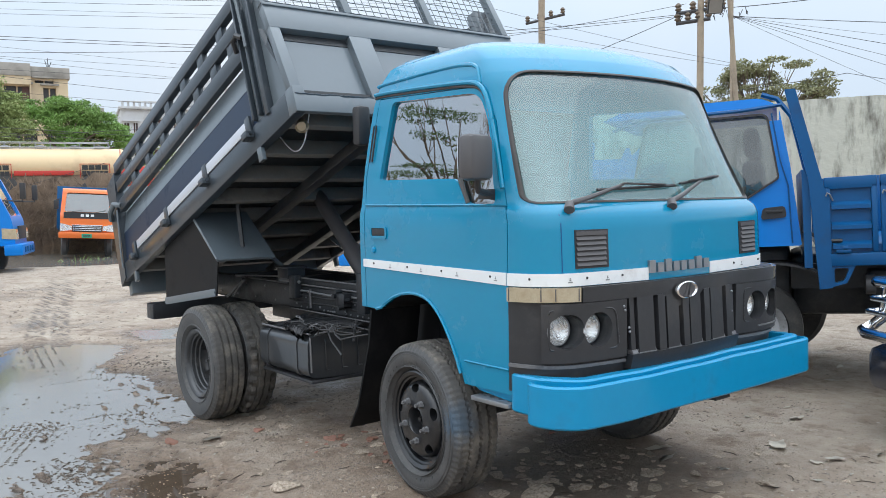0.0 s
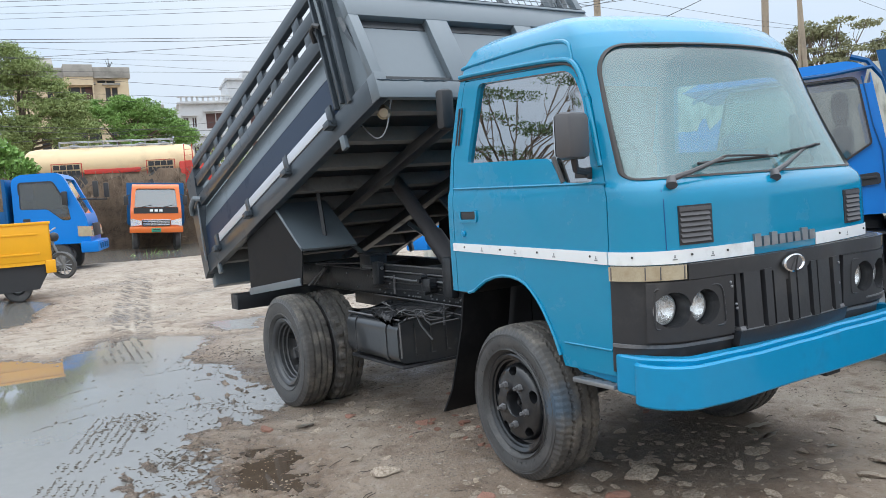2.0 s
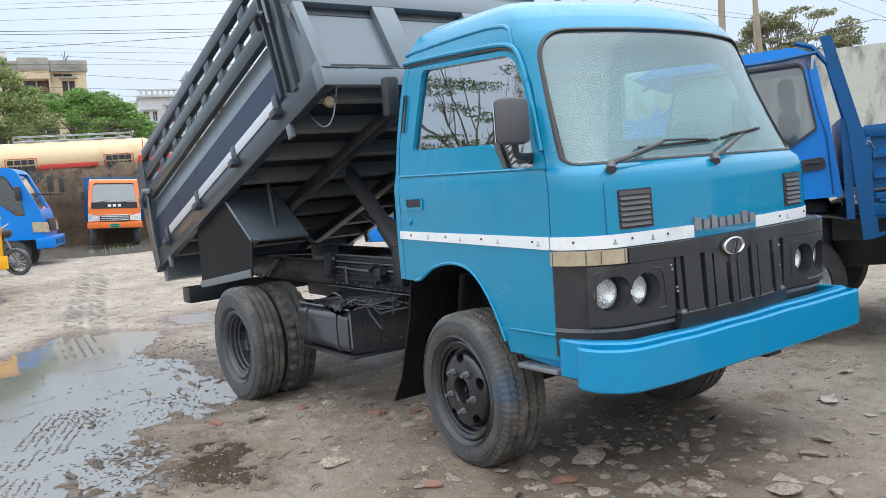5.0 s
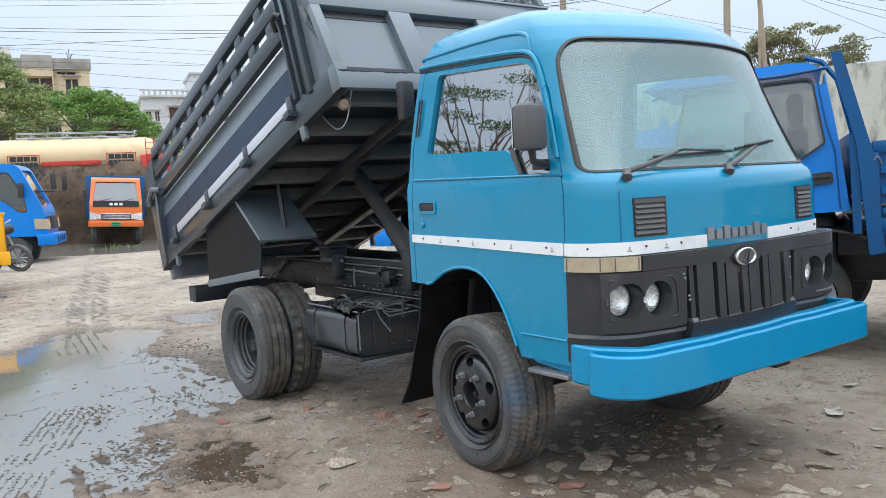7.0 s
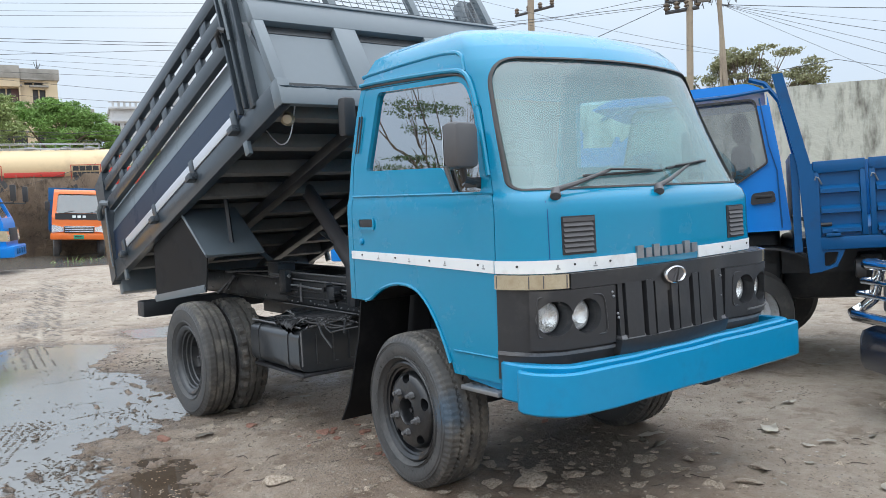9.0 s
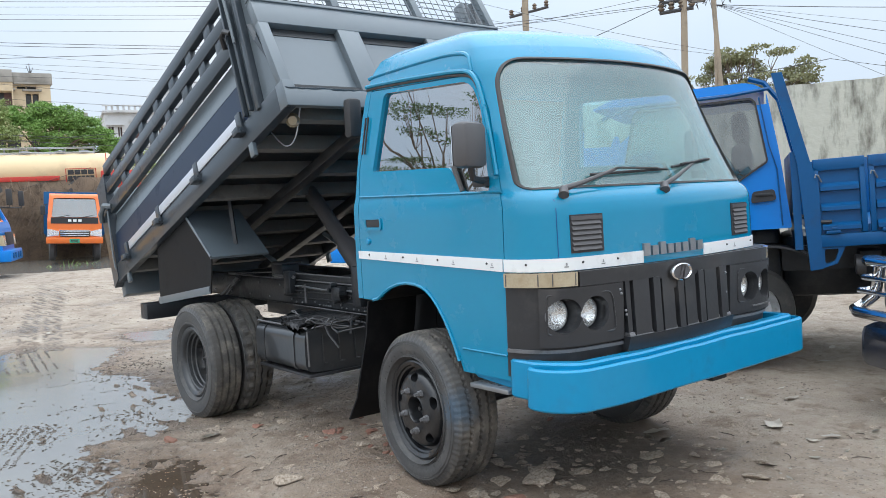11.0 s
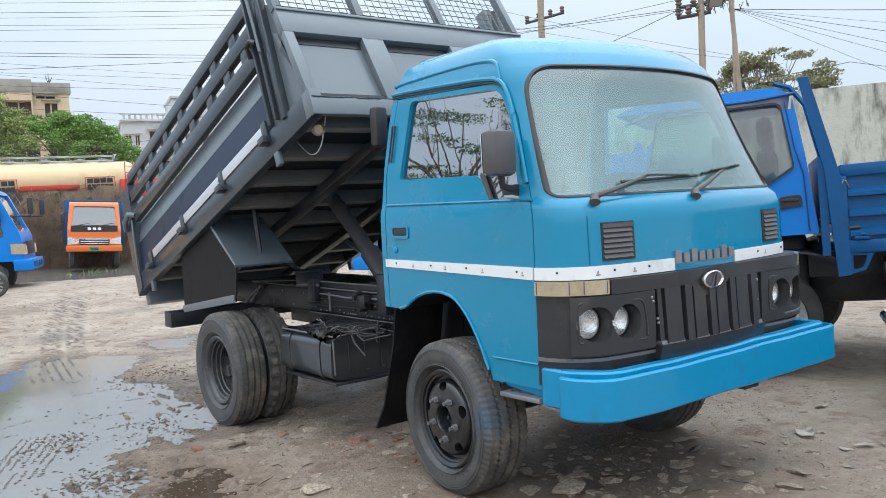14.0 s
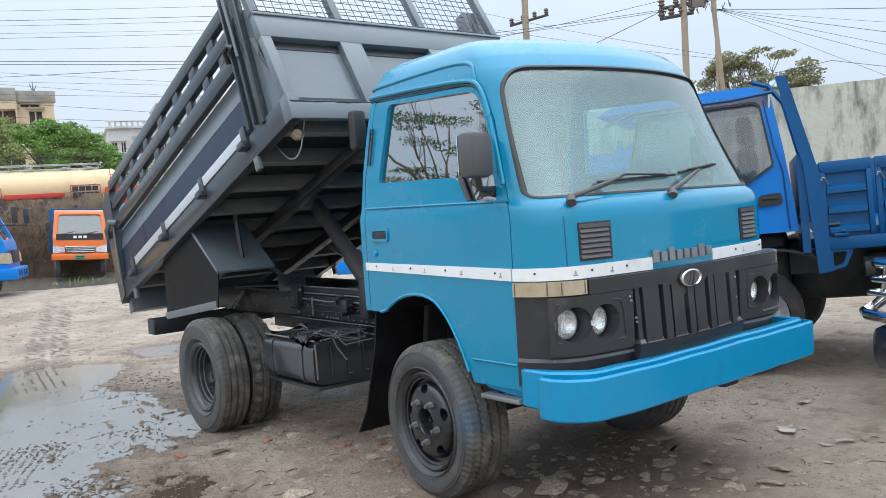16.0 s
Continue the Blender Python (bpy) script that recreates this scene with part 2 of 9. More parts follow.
def tube(bm, pts, r, seg=8, cap=True, mat=0, flat=None):
    """A round bar along points; r may be a list. flat: (width factor, height factor)."""
    rings, n = [], len(pts)
    pts = [Vector(p) for p in pts]
    up = Vector((0, 0, 1))
    for i, p in enumerate(pts):
        d = (pts[min(i + 1, n - 1)] - pts[max(i - 1, 0)]).normalized()
        side = d.cross(up if abs(d.z) < 0.95 else Vector((0, 1, 0))).normalized()
        top = side.cross(d)
        rr = r[i] if isinstance(r, (list, tuple)) else r
        a, b = flat or (1, 1)
        rings.append([bm.verts.new(p + side * rr * a * math.cos(2 * math.pi * k / seg) + top * rr * b * math.sin(2 * math.pi * k / seg)) for k in range(seg)])
    for i in range(n - 1):
        for k in range(seg):
            f = bm.faces.new((rings[i][k], rings[i][(k + 1) % seg], rings[i + 1][(k + 1) % seg], rings[i + 1][k]))
            f.material_index = mat
    if cap:
        for ring in (rings[0][::-1], rings[-1]):
            bm.faces.new(ring).material_index = mat
    bmesh.ops.recalc_face_normals(bm, faces=list({f for ring in rings for v in ring for f in v.link_faces}))
    return rings


def lathe(bm, profile, seg=32, axis="y", centre=(0, 0, 0), mat=0):
    """Turns (radius, along) points round an axis."""
    c = Vector(centre)
    rings = []
    for r, a in profile:
        ring = []
        for k in range(seg):
            t = 2 * math.pi * k / seg
            p, q = r * math.cos(t), r * math.sin(t)
            ring.append(bm.verts.new(c + (Vector((p, a, q)) if axis == "y" else Vector((a, p, q)) if axis == "x" else Vector((p, q, a)))))
        rings.append(ring)
    out = []
    for i in range(len(rings) - 1):
        for k in range(seg):
            f = bm.faces.new((rings[i][k], rings[i][(k + 1) % seg], rings[i + 1][(k + 1) % seg], rings[i + 1][k]))
            f.material_index = mat
            out.append(f)
    poles = [v for ring, (r, a) in zip(rings, profile) if r < 1e-4 for v in ring]
    bmesh.ops.recalc_face_normals(bm, faces=out)
    if poles:
        bmesh.ops.remove_doubles(bm, verts=poles, dist=1e-5)


def prism(bm, poly, axis, a0, a1, mat=0):
    """A polygon extruded along x, y or z from a0 to a1. Points are the other two coordinates in order."""
    def at(p, a):
        return (a, p[0], p[1]) if axis == "x" else (p[0], a, p[1]) if axis == "y" else (p[0], p[1], a)
    lo, hi = [bm.verts.new(at(p, a0)) for p in poly], [bm.verts.new(at(p, a1)) for p in poly]
    fs = [bm.faces.new(lo[::-1]), bm.faces.new(hi)]
    n = len(poly)
    fs += [bm.faces.new((lo[i], lo[(i + 1) % n], hi[(i + 1) % n], hi[i])) for i in range(n)]
    for f in fs:
        f.material_index = mat
    bmesh.ops.recalc_face_normals(bm, faces=fs)
    return lo + hi


def rounded(poly, r, seg=5):
    """A polygon with each corner turned into an arc of about radius r (one value, or one for each corner)."""
    out, n = [], len(poly)
    for i, p in enumerate(poly):
        p, a, b = Vector(p), Vector(poly[i - 1]), Vector(poly[(i + 1) % n])
        rr = r[i] if isinstance(r, (list, tuple)) else r
        da, db = min(rr, (a - p).length * 0.45), min(rr, (b - p).length * 0.45)
        s, e = p + (a - p).normalized() * da, p + (b - p).normalized() * db
        for k in range(seg + 1):
            t = k / seg
            out.append(tuple(s * (1 - t) ** 2 + p * 2 * t * (1 - t) + e * t * t))
    return out


def grown(poly, d):
    """The polygon moved outwards by d (its points run round in either direction)."""
    n = len(poly)
    area = sum(poly[i][0] * poly[(i + 1) % n][1] - poly[(i + 1) % n][0] * poly[i][1] for i in range(n))
    s, out = (1 if area > 0 else -1), []
    for i in range(n):
        a, b = Vector(poly[i - 1]), Vector(poly[(i + 1) % n])
        t = (b - a).normalized()
        out.append((poly[i][0] + s * t.y * d, poly[i][1] - s * t.x * d))
    return out


def solid(bm, name="cutter"):
    return new(name, mesh_from(bm, name, [], 0))


def carve(ob, cutters, op="DIFFERENCE", keep=False):
    """Applies boolean cuts to a temporary object, one after the other, and returns it."""
    for c in cutters:
        mod = ob.modifiers.new("cut", "BOOLEAN")
        mod.object, mod.operation, mod.solver = c, op, "EXACT"
        bpy.context.view_layer.update()
        me = bpy.data.meshes.new_from_object(ob.evaluated_get(bpy.context.evaluated_depsgraph_get()))
        ob.modifiers.clear()
        old, ob.data = ob.data, me
        bpy.data.meshes.remove(old)
    if not keep:
        for c in cutters:
            bpy.data.objects.remove(c)
    return ob


def finish(ob, name, mat, parent, label="", smooth=35):
    ob.name, ob.data.name = name, name
    ob.data.materials.clear()
    ob.data.materials.append(mat)
    ob.data.polygons.foreach_set("material_index", [0] * len(ob.data.polygons))
    ob.data.polygons.foreach_set("use_smooth", [True] * len(ob.data.polygons))
    ob.data.set_sharp_from_angle(angle=radians(smooth))
    ob.parent = parent
    if label:
        ob["label"] = label
    return ob


def copy_data(ob, name):
    return new(name, ob.data.copy())


# ---- ground ----
PUDDLES = [
    [(-6.01, -1.5), (-6.51, -1.2), (-6.16, -0.74), (-5.62, -0.39), (-5.06, -0.66), (-4.41, -0.95), (-3.52, -0.78), (-2.85, -0.92), (-2.36, -0.90), (-2.16, -1.18), (-2.03, -1.40), (-2.09, -1.70), (-1.5, -1.74), (-0.98, -1.88), (-0.95, -2.20), (-1.00, -2.45), (-1.10, -2.75), (-1.40, -3.05), (-2.30, -3.25), (-4.2, -3.7), (-6.6, -4.3), (-7.6, -3.2), (-6.14, -2.34), (-5.44, -1.94)],
    [(-6.68, -0.04), (-6.52, 0.54), (-5.71, 0.19), (-5.95, -0.18)],
    [(-1.27, -1.72), (-1.44, -1.53), (-1.08, -1.31), (-0.53, -1.57), (-0.81, -1.86)],
    [(-12.48, -1.71), (-11.49, -1.12), (-9.14, -1.71), (-8.64, -2.09), (-10.0, -3.0), (-12.5, -3.2)],
    [(-19.3, 4.6), (-19.6, 3.0), (-20.3, 0.9), (-21.5, -2.0), (-30, -3.0), (-31, 8.0), (-22, 9.5)],
]

def inside_by(px, py, poly):
    """How far each point lies inside (+) or outside (-) the polygon."""
    d, odd = np.full(px.shape, 1e9), np.zeros(px.shape, bool)
    for (x0, y0), (x1, y1) in zip(poly, poly[1:] + poly[:1]):
        ex, ey = x1 - x0, y1 - y0
        t = np.clip(((px - x0) * ex + (py - y0) * ey) / (ex * ex + ey * ey), 0, 1)
        d = np.minimum(d, np.hypot(px - x0 - t * ex, py - y0 - t * ey))
        odd ^= ((y0 > py) != (y1 > py)) & (px < ex * (py - y0) / (ey + 1e-12) + x0)
    return np.where(odd, d, -d)


def waves(px, py, size, seed, octaves=4, gain=0.55):
    """Smooth random relief, about -1 to 1, summed from finer and finer lattices."""
    rng = np.random.default_rng(seed)
    table = rng.uniform(-1, 1, (256, 256))
    px, py = np.asarray(px, float), np.asarray(py, float)
    out, amp = np.zeros(px.shape), 1.0
    for o in range(octaves):
        turn = 0.7 + 1.3 * o
        k = 2 ** o / size
        u = (px * math.cos(turn) - py * math.sin(turn)) * k + 37.7 * o
        v = (px * math.sin(turn) + py * math.cos(turn)) * k + 11.3 * o
        iu, iv = np.floor(u).astype(int), np.floor(v).astype(int)
        fu, fv = u - iu, v - iv
        fu, fv = fu * fu * (3 - 2 * fu), fv * fv * (3 - 2 * fv)
        g = lambda a, b: table[(iu + a) % 256, (iv + b) % 256]  # noqa: E731
        out += amp * ((g(0, 0) * (1 - fu) + g(1, 0) * fu) * (1 - fv) + (g(0, 1) * (1 - fu) + g(1, 1) * fu) * fv)
        amp *= gain
    return out


def track_side(px, py):
    """Sideways distance from the middle of the lorry's twin-tyre track, and how strong it is pressed."""
    side = py - (-2.42 - 0.25 * (px + 1.36)) - 0.03 * np.sin(px * 0.9)
    press = np.clip((px + 18) / 6, 0, 1) * np.clip((-0.9 - px) / 0.3, 0, 1)
    near = np.minimum(np.abs(side), np.abs(side - 0.27))
    return side, np.clip((0.115 - near) / 0.03, 0, 1) * press


def tread_bars(px, side):
    """+1 on the bars and -1 in the grooves that the tyres pressed."""
    return np.sign(np.sin((px + 0.5 * np.abs((side + 0.135) % 0.27 - 0.135)) * 2 * np.pi / 0.056) + 0.2)


def ground_height(px, py):
    px, py = np.asarray(px, float), np.asarray(py, float)
    near = np.exp(-((py + 0.3) / 2.2) ** 2) * np.exp(-((px + 1.2) / 2.6) ** 4)
    h = (0.012 + 0.022 * np.clip((px + 1.1) / 1.1, -1, 1)) * near
    far = np.clip((np.hypot(px - 3, py + 3) - 12) / 30, 0, 1)
    rough = waves(px, py, 0.75, 3, 3) * 0.010 + 0.0075 * waves(px, py, 0.16, 5, 4, 0.62)
    side, press = track_side(px, py)
    # shallow water: uneven banks with small islands
    edge = np.maximum.reduce([inside_by(px, py, p) for p in PUDDLES[:4]])
    edge = edge + 0.055 + 0.075 * waves(px, py, 0.55, 11, 3, 0.5) + 0.045 * waves(px, py, 0.06, 71, 3, 0.7)
    edge = edge - 0.05 * press * np.clip((px + 3.2) / 0.3, 0, 1) - 0.22 * press * np.clip((-5.6 - px) / 0.3, 0, 1)
    edge = edge - 0.06 * np.clip((px + 2.2) / 0.4, 0, 1) + 0.10 * np.clip((px + 2.2) / 0.4, 0, 1) * waves(px, py, 0.06, 41, 3, 0.7)
    # crumbs of churned mud that just break the surface
    crumbs = np.clip(waves(px, py, 0.060, 61, 3, 0.7) - 0.42, 0, 0.5) * np.clip(0.45 + 1.6 * waves(px, py, 0.6, 63, 2), 0, 1)
    edge = edge - 0.55 * crumbs * np.clip((px + 5.2) / 1.2, 0, 1)
    # streaks of churned mud, drawn out along the wheel tracks
    streak = np.clip(waves(px * 0.35, py * 1.6, 0.16, 81, 4, 0.65) - 0.36, 0, 0.6) * np.clip(0.35 + 1.5 * waves(px, py, 0.9, 83, 2), 0, 1)
    edge = edge - 0.75 * streak * np.clip((px + 5.0) / 1.2, 0, 1)
    wet = np.clip(1 + edge / 0.35, 0, 1)
    h = (h + rough) * (1 - 0.72 * wet) + 0.05 * far * waves(px, py, 5, 7, 2)
    h = h + 0.004 - 0.024 * np.clip(edge / 0.22, -0.65, 1.0) * np.where(far > 0.3, 0, 1)
    ditch = inside_by(px, py, PUDDLES[4]) + 0.35 * waves(px, py, 1.6, 13, 3)
    h = h - 0.16 * np.clip(ditch / 0.8, 0, 1)
    # the twin-tyre track with its tread bars
    bars = tread_bars(px, side)
    h = h + press * (-0.004 + 0.007 * bars * (0.7 + 0.5 * waves(px, py, 0.4, 29, 2)))
    return h


def axis_steps(a, b, fine, lo, hi):
    mid = list(np.arange(a, b, fine))
    out, d, v = [], fine, b
    while v < hi:
        out.append(v)
        d *= 1.07
        v += d
    left, d, v = [], fine, a
    while v > lo:
        d *= 1.07
        v -= d
        left.append(v)
    return np.array(left[::-1] + mid + out + [hi])


def build_ground():
    xs, ys = axis_steps(-6.6, 1.9, 0.019, -900, 900), axis_steps(-3.0, 1.4, 0.019, -900, 900)
    gx, gy = np.meshgrid(xs, ys, indexing="ij")
    gz = ground_height(gx, gy)
    nx, ny = len(xs), len(ys)
    co = np.stack([gx, gy, gz], -1).reshape(-1, 3)
    i, j = np.meshgrid(np.arange(nx - 1), np.arange(ny - 1), indexing="ij")
    a = (i * ny + j).ravel()
    me = bpy.data.meshes.new("ground")
    quads = np.stack([a, a + ny, a + ny + 1, a + 1], -1).astype(np.int32)
    me.vertices.add(len(co))
    me.vertices.foreach_set("co", co.astype(np.float32).ravel())
    me.loops.add(quads.size)
    me.loops.foreach_set("vertex_index", quads.ravel())
    me.polygons.add(len(quads))
    me.polygons.foreach_set("loop_start", np.arange(0, quads.size, 4, dtype=np.int32))
    me.polygons.foreach_set("use_smooth", np.ones(len(quads), bool))
    me.update(calc_edges=True)
    # how damp the mud is: by the distance to standing water
    damp = np.maximum.reduce([inside_by(gx, gy, p) / s for p, s in zip(PUDDLES, (0.45, 0.4, 0.5, 0.7, 1.0))])
    damp = np.clip(1 + damp, 0, 1) + 0.30 * waves(gx, gy, 0.7, 17, 4)
    yard = np.clip((gx + 3.0) / 2.6, 0, 1) * np.clip(1.0 - (gy + 0.4) / 2.4, 0.30, 1) * 0.85
    damp = np.clip(np.maximum(damp, yard + 0.28 * waves(gx, gy, 0.7, 19, 4)), 0, 1)
    att = me.attributes.new("damp", "FLOAT", "POINT")
    att.data.foreach_set("value", damp.ravel().astype(np.float32))
    # mud soaked by the water that stands just below its surface
    soaked = np.clip(1.15 - (gz - 0.0) / 0.017 + 0.35 * waves(gx, gy, 0.3, 51, 3), 0, 1) * (np.hypot(gx + 3, gy + 1.5) < 12)
    att = me.attributes.new("soaked", "FLOAT", "POINT")
    att.data.foreach_set("value", soaked.ravel().astype(np.float32))
    att = me.attributes.new("pressed", "FLOAT", "POINT")
    att.data.foreach_set("value", (track_side(gx, gy)[1] * (0.55 - 0.45 * tread_bars(gx, track_side(gx, gy)[0]))).ravel().astype(np.float32))
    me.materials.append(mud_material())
    return tagged(new("ground", me), "muddy brown yard ground with ruts, wet patches and litter", "ground", kind="structure")


def mud_material():
    m = bpy.data.materials.new("yard_mud")
    m.use_nodes = True
    n, l = m.node_tree.nodes, m.node_tree.links
    b = n["Principled BSDF"]
    tc = n.new("ShaderNodeTexCoord")
    at, tr, sk = n.new("ShaderNodeAttribute"), n.new("ShaderNodeAttribute"), n.new("ShaderNodeAttribute")
    at.attribute_name, tr.attribute_name, sk.attribute_name = "damp", "pressed", "soaked"

    def noise_at(scale, detail, rough=0.6):
        t = n.new("ShaderNodeTexNoise")
        t.inputs["Scale"].default_value, t.inputs["Detail"].default_value, t.inputs["Roughness"].default_value = scale, detail, rough
        l.new(tc.outputs["Object"], t.inputs["Vector"])
        return t.outputs["Fac"]

    def mixed(fac, a, b_, kind="MIX"):
        x = n.new("ShaderNodeMixRGB")
        x.blend_type = kind
        for sock, v in zip(x.inputs, (fac, a, b_)):
            if isinstance(v, (int, float)):
                sock.default_value = v
            elif isinstance(v, tuple):
                sock.default_value = (*v, 1)
            else:
                l.new(v, sock)
        return x.outputs[0]

    def ramp(src, p0, p1, lo=0.0, hi=1.0):
        r = n.new("ShaderNodeMapRange")
        r.inputs["From Min"].default_value, r.inputs["From Max"].default_value = p0, p1
        r.inputs["To Min"].default_value, r.inputs["To Max"].default_value = lo, hi
        l.new(src, r.inputs["Value"])
        return r.outputs[0]

    def both(a, c, kind="MULTIPLY"):
        x = n.new("ShaderNodeMath")
        x.operation = kind
        l.new(a, x.inputs[0])
        if isinstance(c, (int, float)):
            x.inputs[1].default_value = c
        else:
            l.new(c, x.inputs[1])
        return x.outputs[0]

    def pebbles(scale, share, width):
        """Scattered round chips: how much of a chip is here, and a random value for each."""
        v = n.new("ShaderNodeTexVoronoi")
        v.inputs["Scale"].default_value, v.inputs["Randomness"].default_value = scale, 1.0
        l.new(tc.outputs["Object"], v.inputs["Vector"])
        sep = n.new("ShaderNodeSeparateColor")
        l.new(v.outputs["Color"], sep.inputs[0])
        here = both(ramp(v.outputs["Distance"], width, width * 0.6), ramp(sep.outputs[0], 1 - share, 1 - share + 0.01))
        return here, sep.outputs[1]

    big, patch, mid, grit, dust = noise_at(0.9, 6), noise_at(3.2, 8, 0.65), noise_at(9, 9, 0.7), noise_at(60, 6, 0.7), noise_at(210, 3, 0.7)
    dry = mixed(ramp(mid, 0.3, 0.7), (0.365, 0.302, 0.240), (0.480, 0.410, 0.332))
    wet = mixed(ramp(mid, 0.3, 0.7), (0.232, 0.165, 0.117), (0.350, 0.264, 0.194))
    base = mixed(at.outputs["Fac"], dry, wet)
    base = mixed(ramp(big, 0.40, 0.66), base, mixed(1.0, base, (0.80, 0.77, 0.75), "MULTIPLY"))
    base = mixed(ramp(patch, 0.54, 0.62), base, mixed(1.0, base, (0.66, 0.61, 0.57), "MULTIPLY"))
    base = mixed(ramp(patch, 0.42, 0.34), base, mixed(0.30, base, (0.44, 0.40, 0.355)))
    base = mixed(ramp(dust, 0.60, 0.72), base, mixed(0.45, base, (0.50, 0.46, 0.41)))
    # dark grit specks double as painted shadows between the mud crumbs
    base = mixed(ramp(grit, 0.58, 0.66), base, mixed(1.0, base, (0.52, 0.48, 0.45), "MULTIPLY"))
    c1, r1 = pebbles(26, 0.10, 0.30)
    c2, r2 = pebbles(62, 0.10, 0.32)
    base = mixed(c2, base, mixed(r2, (0.12, 0.095, 0.075), (0.46, 0.40, 0.33)))
    base = mixed(c1, base, mixed(r1, (0.15, 0.12, 0.095), (0.52, 0.47, 0.41)))
    base = mixed(both(tr.outputs["Fac"], 0.75), base, (0.10, 0.085, 0.073))
    base = mixed(both(sk.outputs["Fac"], 0.9), base, mixed(1.0, base, (0.50, 0.47, 0.44), "MULTIPLY"))
    # wet soil under the nose, with the truck's shadow painted into the colour
    wet_shade, shade_mix = n.new("ShaderNodeVectorMath"), n.new("ShaderNodeMath")
    wet_shade.operation, wet_shade.inputs[1].default_value = "DISTANCE", (0.22, 0.12, 0.0)
    l.new(tc.outputs["Object"], wet_shade.inputs[0])
    shade_mix.operation, shade_mix.inputs[1].default_value = "MULTIPLY_ADD", 0.55
    l.new(patch, shade_mix.inputs[0])
    l.new(wet_shade.outputs["Value"], shade_mix.inputs[2])
    base = mixed(ramp(shade_mix.outputs[0], 1.05, 0.60, 0.0, 0.62), base, (0.075, 0.060, 0.048))
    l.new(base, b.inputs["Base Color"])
    gloss = both(ramp(at.outputs["Fac"], 0, 1, 0.95, 0.62), ramp(mid, 0.35, 0.65, 1.0, 0.72))
    l.new(both(gloss, ramp(sk.outputs["Fac"], 0.3, 1.0, 1.0, 0.45)), b.inputs["Roughness"])
    last = None
    for src, strength, dist in ((mid, 0.8, 0.040), (grit, 1.0, 0.014), (both(c1, ramp(r1, 0, 1, 0.5, 1.0)), 1.0, 0.012), (c2, 0.9, 0.006), (dust, 0.6, 0.004)):
        bn = n.new("ShaderNodeBump")
        bn.inputs["Strength"].default_value, bn.inputs["Distance"].default_value = strength, dist
        l.new(src, bn.inputs["Height"])
        if last:
            l.new(last, bn.inputs["Normal"])
        last = bn.outputs["Normal"]
    l.new(last, b.inputs["Normal"])
    return m


build_ground()
M_WATER = material("muddy_water", (0.165, 0.157, 0.142), 0.03, 0, 0.2, 1.5, spec=1.0)
# still and clear in one corner, filmed with silt and stirred by the wind elsewhere
wn2, wl2 = M_WATER.node_tree.nodes, M_WATER.node_tree.links
w_tc2, w_far, w_map, w_noise, w_sum = (wn2.new(k) for k in ("ShaderNodeTexCoord", "ShaderNodeVectorMath", "ShaderNodeMapRange", "ShaderNodeTexNoise", "ShaderNodeMath"))
w_far.operation, w_far.inputs[1].default_value = "DISTANCE", (-4.9, -2.9, 0.0)
wl2.new(w_tc2.outputs["Object"], w_far.inputs[0])
w_noise.inputs["Scale"].default_value, w_noise.inputs["Detail"].default_value = 2.5, 5.0
wl2.new(w_tc2.outputs["Object"], w_noise.inputs["Vector"])
w_sum.operation, w_sum.inputs[1].default_value = "MULTIPLY_ADD", 1.2
wl2.new(w_noise.outputs["Fac"], w_sum.inputs[0])
wl2.new(w_far.outputs["Value"], w_sum.inputs[2])
wl2.new(w_sum.outputs[0], w_map.inputs["Value"])
w_map.inputs["From Min"].default_value, w_map.inputs["From Max"].default_value = 1.5, 2.3
w_map.inputs["To Min"].default_value, w_map.inputs["To Max"].default_value = 0.02, 0.13
wl2.new(w_map.outputs[0], wn2["Principled BSDF"].inputs["Roughness"])
M_BROWN_WATER = material("clear_brown_water", (0.075, 0.054, 0.038), 0.04, 0, 0.3, 3.0, spec=0.30)
for poly, level, label in zip(PUDDLES, (0.0, 0.0, 0.0015, 0.0, -0.10), ("shallow puddle mirroring the pale sky on mud", "small shallow puddle on rutted mud", "small brown puddle beside the stones", "dark puddle near the parked vehicles", "long ditch of brown standing water")):
    bm = bmesh.new()
    bm.faces.new([bm.verts.new((x, y, level)) for x, y in grown(poly, 0.12 if "brown puddle" in label else 0.22)])
    bmesh.ops.recalc_face_normals(bm, faces=bm.faces)
    if bm.faces[:][0].normal.z < 0:
        bmesh.ops.reverse_faces(bm, faces=bm.faces)
    ob = part("water", bm, M_BROWN_WATER if "brown puddle" in label else M_WATER, None, smooth=0)
    tagged(ob, label, "puddle", kind="structure")


# ---- dump truck ----
truck = thing("dump_truck", "teal-blue tipper truck with its slate-grey bed raised", "truck")

CAB = [  # z, half width, front, rear
    (0.62, 0.760, 0.925, -0.45), (0.75, 0.768, 0.937, -0.45), (1.10, 0.771, 0.945, -0.45), (1.33, 0.769, 0.938, -0.45),
    (1.365, 0.766, 0.922, -0.45), (1.385, 0.762, 0.898, -0.447), (1.40, 0.758, 0.880, -0.445), (1.60, 0.743, 0.822, -0.425),
    (1.80, 0.725, 0.765, -0.39), (1.90, 0.716, 0.735, -0.365), (1.95, 0.707, 0.712, -0.35), (2.01, 0.690, 0.672, -0.33),
    (2.07, 0.664, 0.605, -0.29), (2.108, 0.615, 0.51, -0.22), (2.138, 0.525, 0.38, -0.12), (2.15, 0.38, 0.22, 0.0),
]
CAB_Z = [r[0] for r in CAB]


def cab_row(z):
    return [float(np.interp(z, CAB_Z, [r[k] for r in CAB])) for k in (1, 2, 3)]


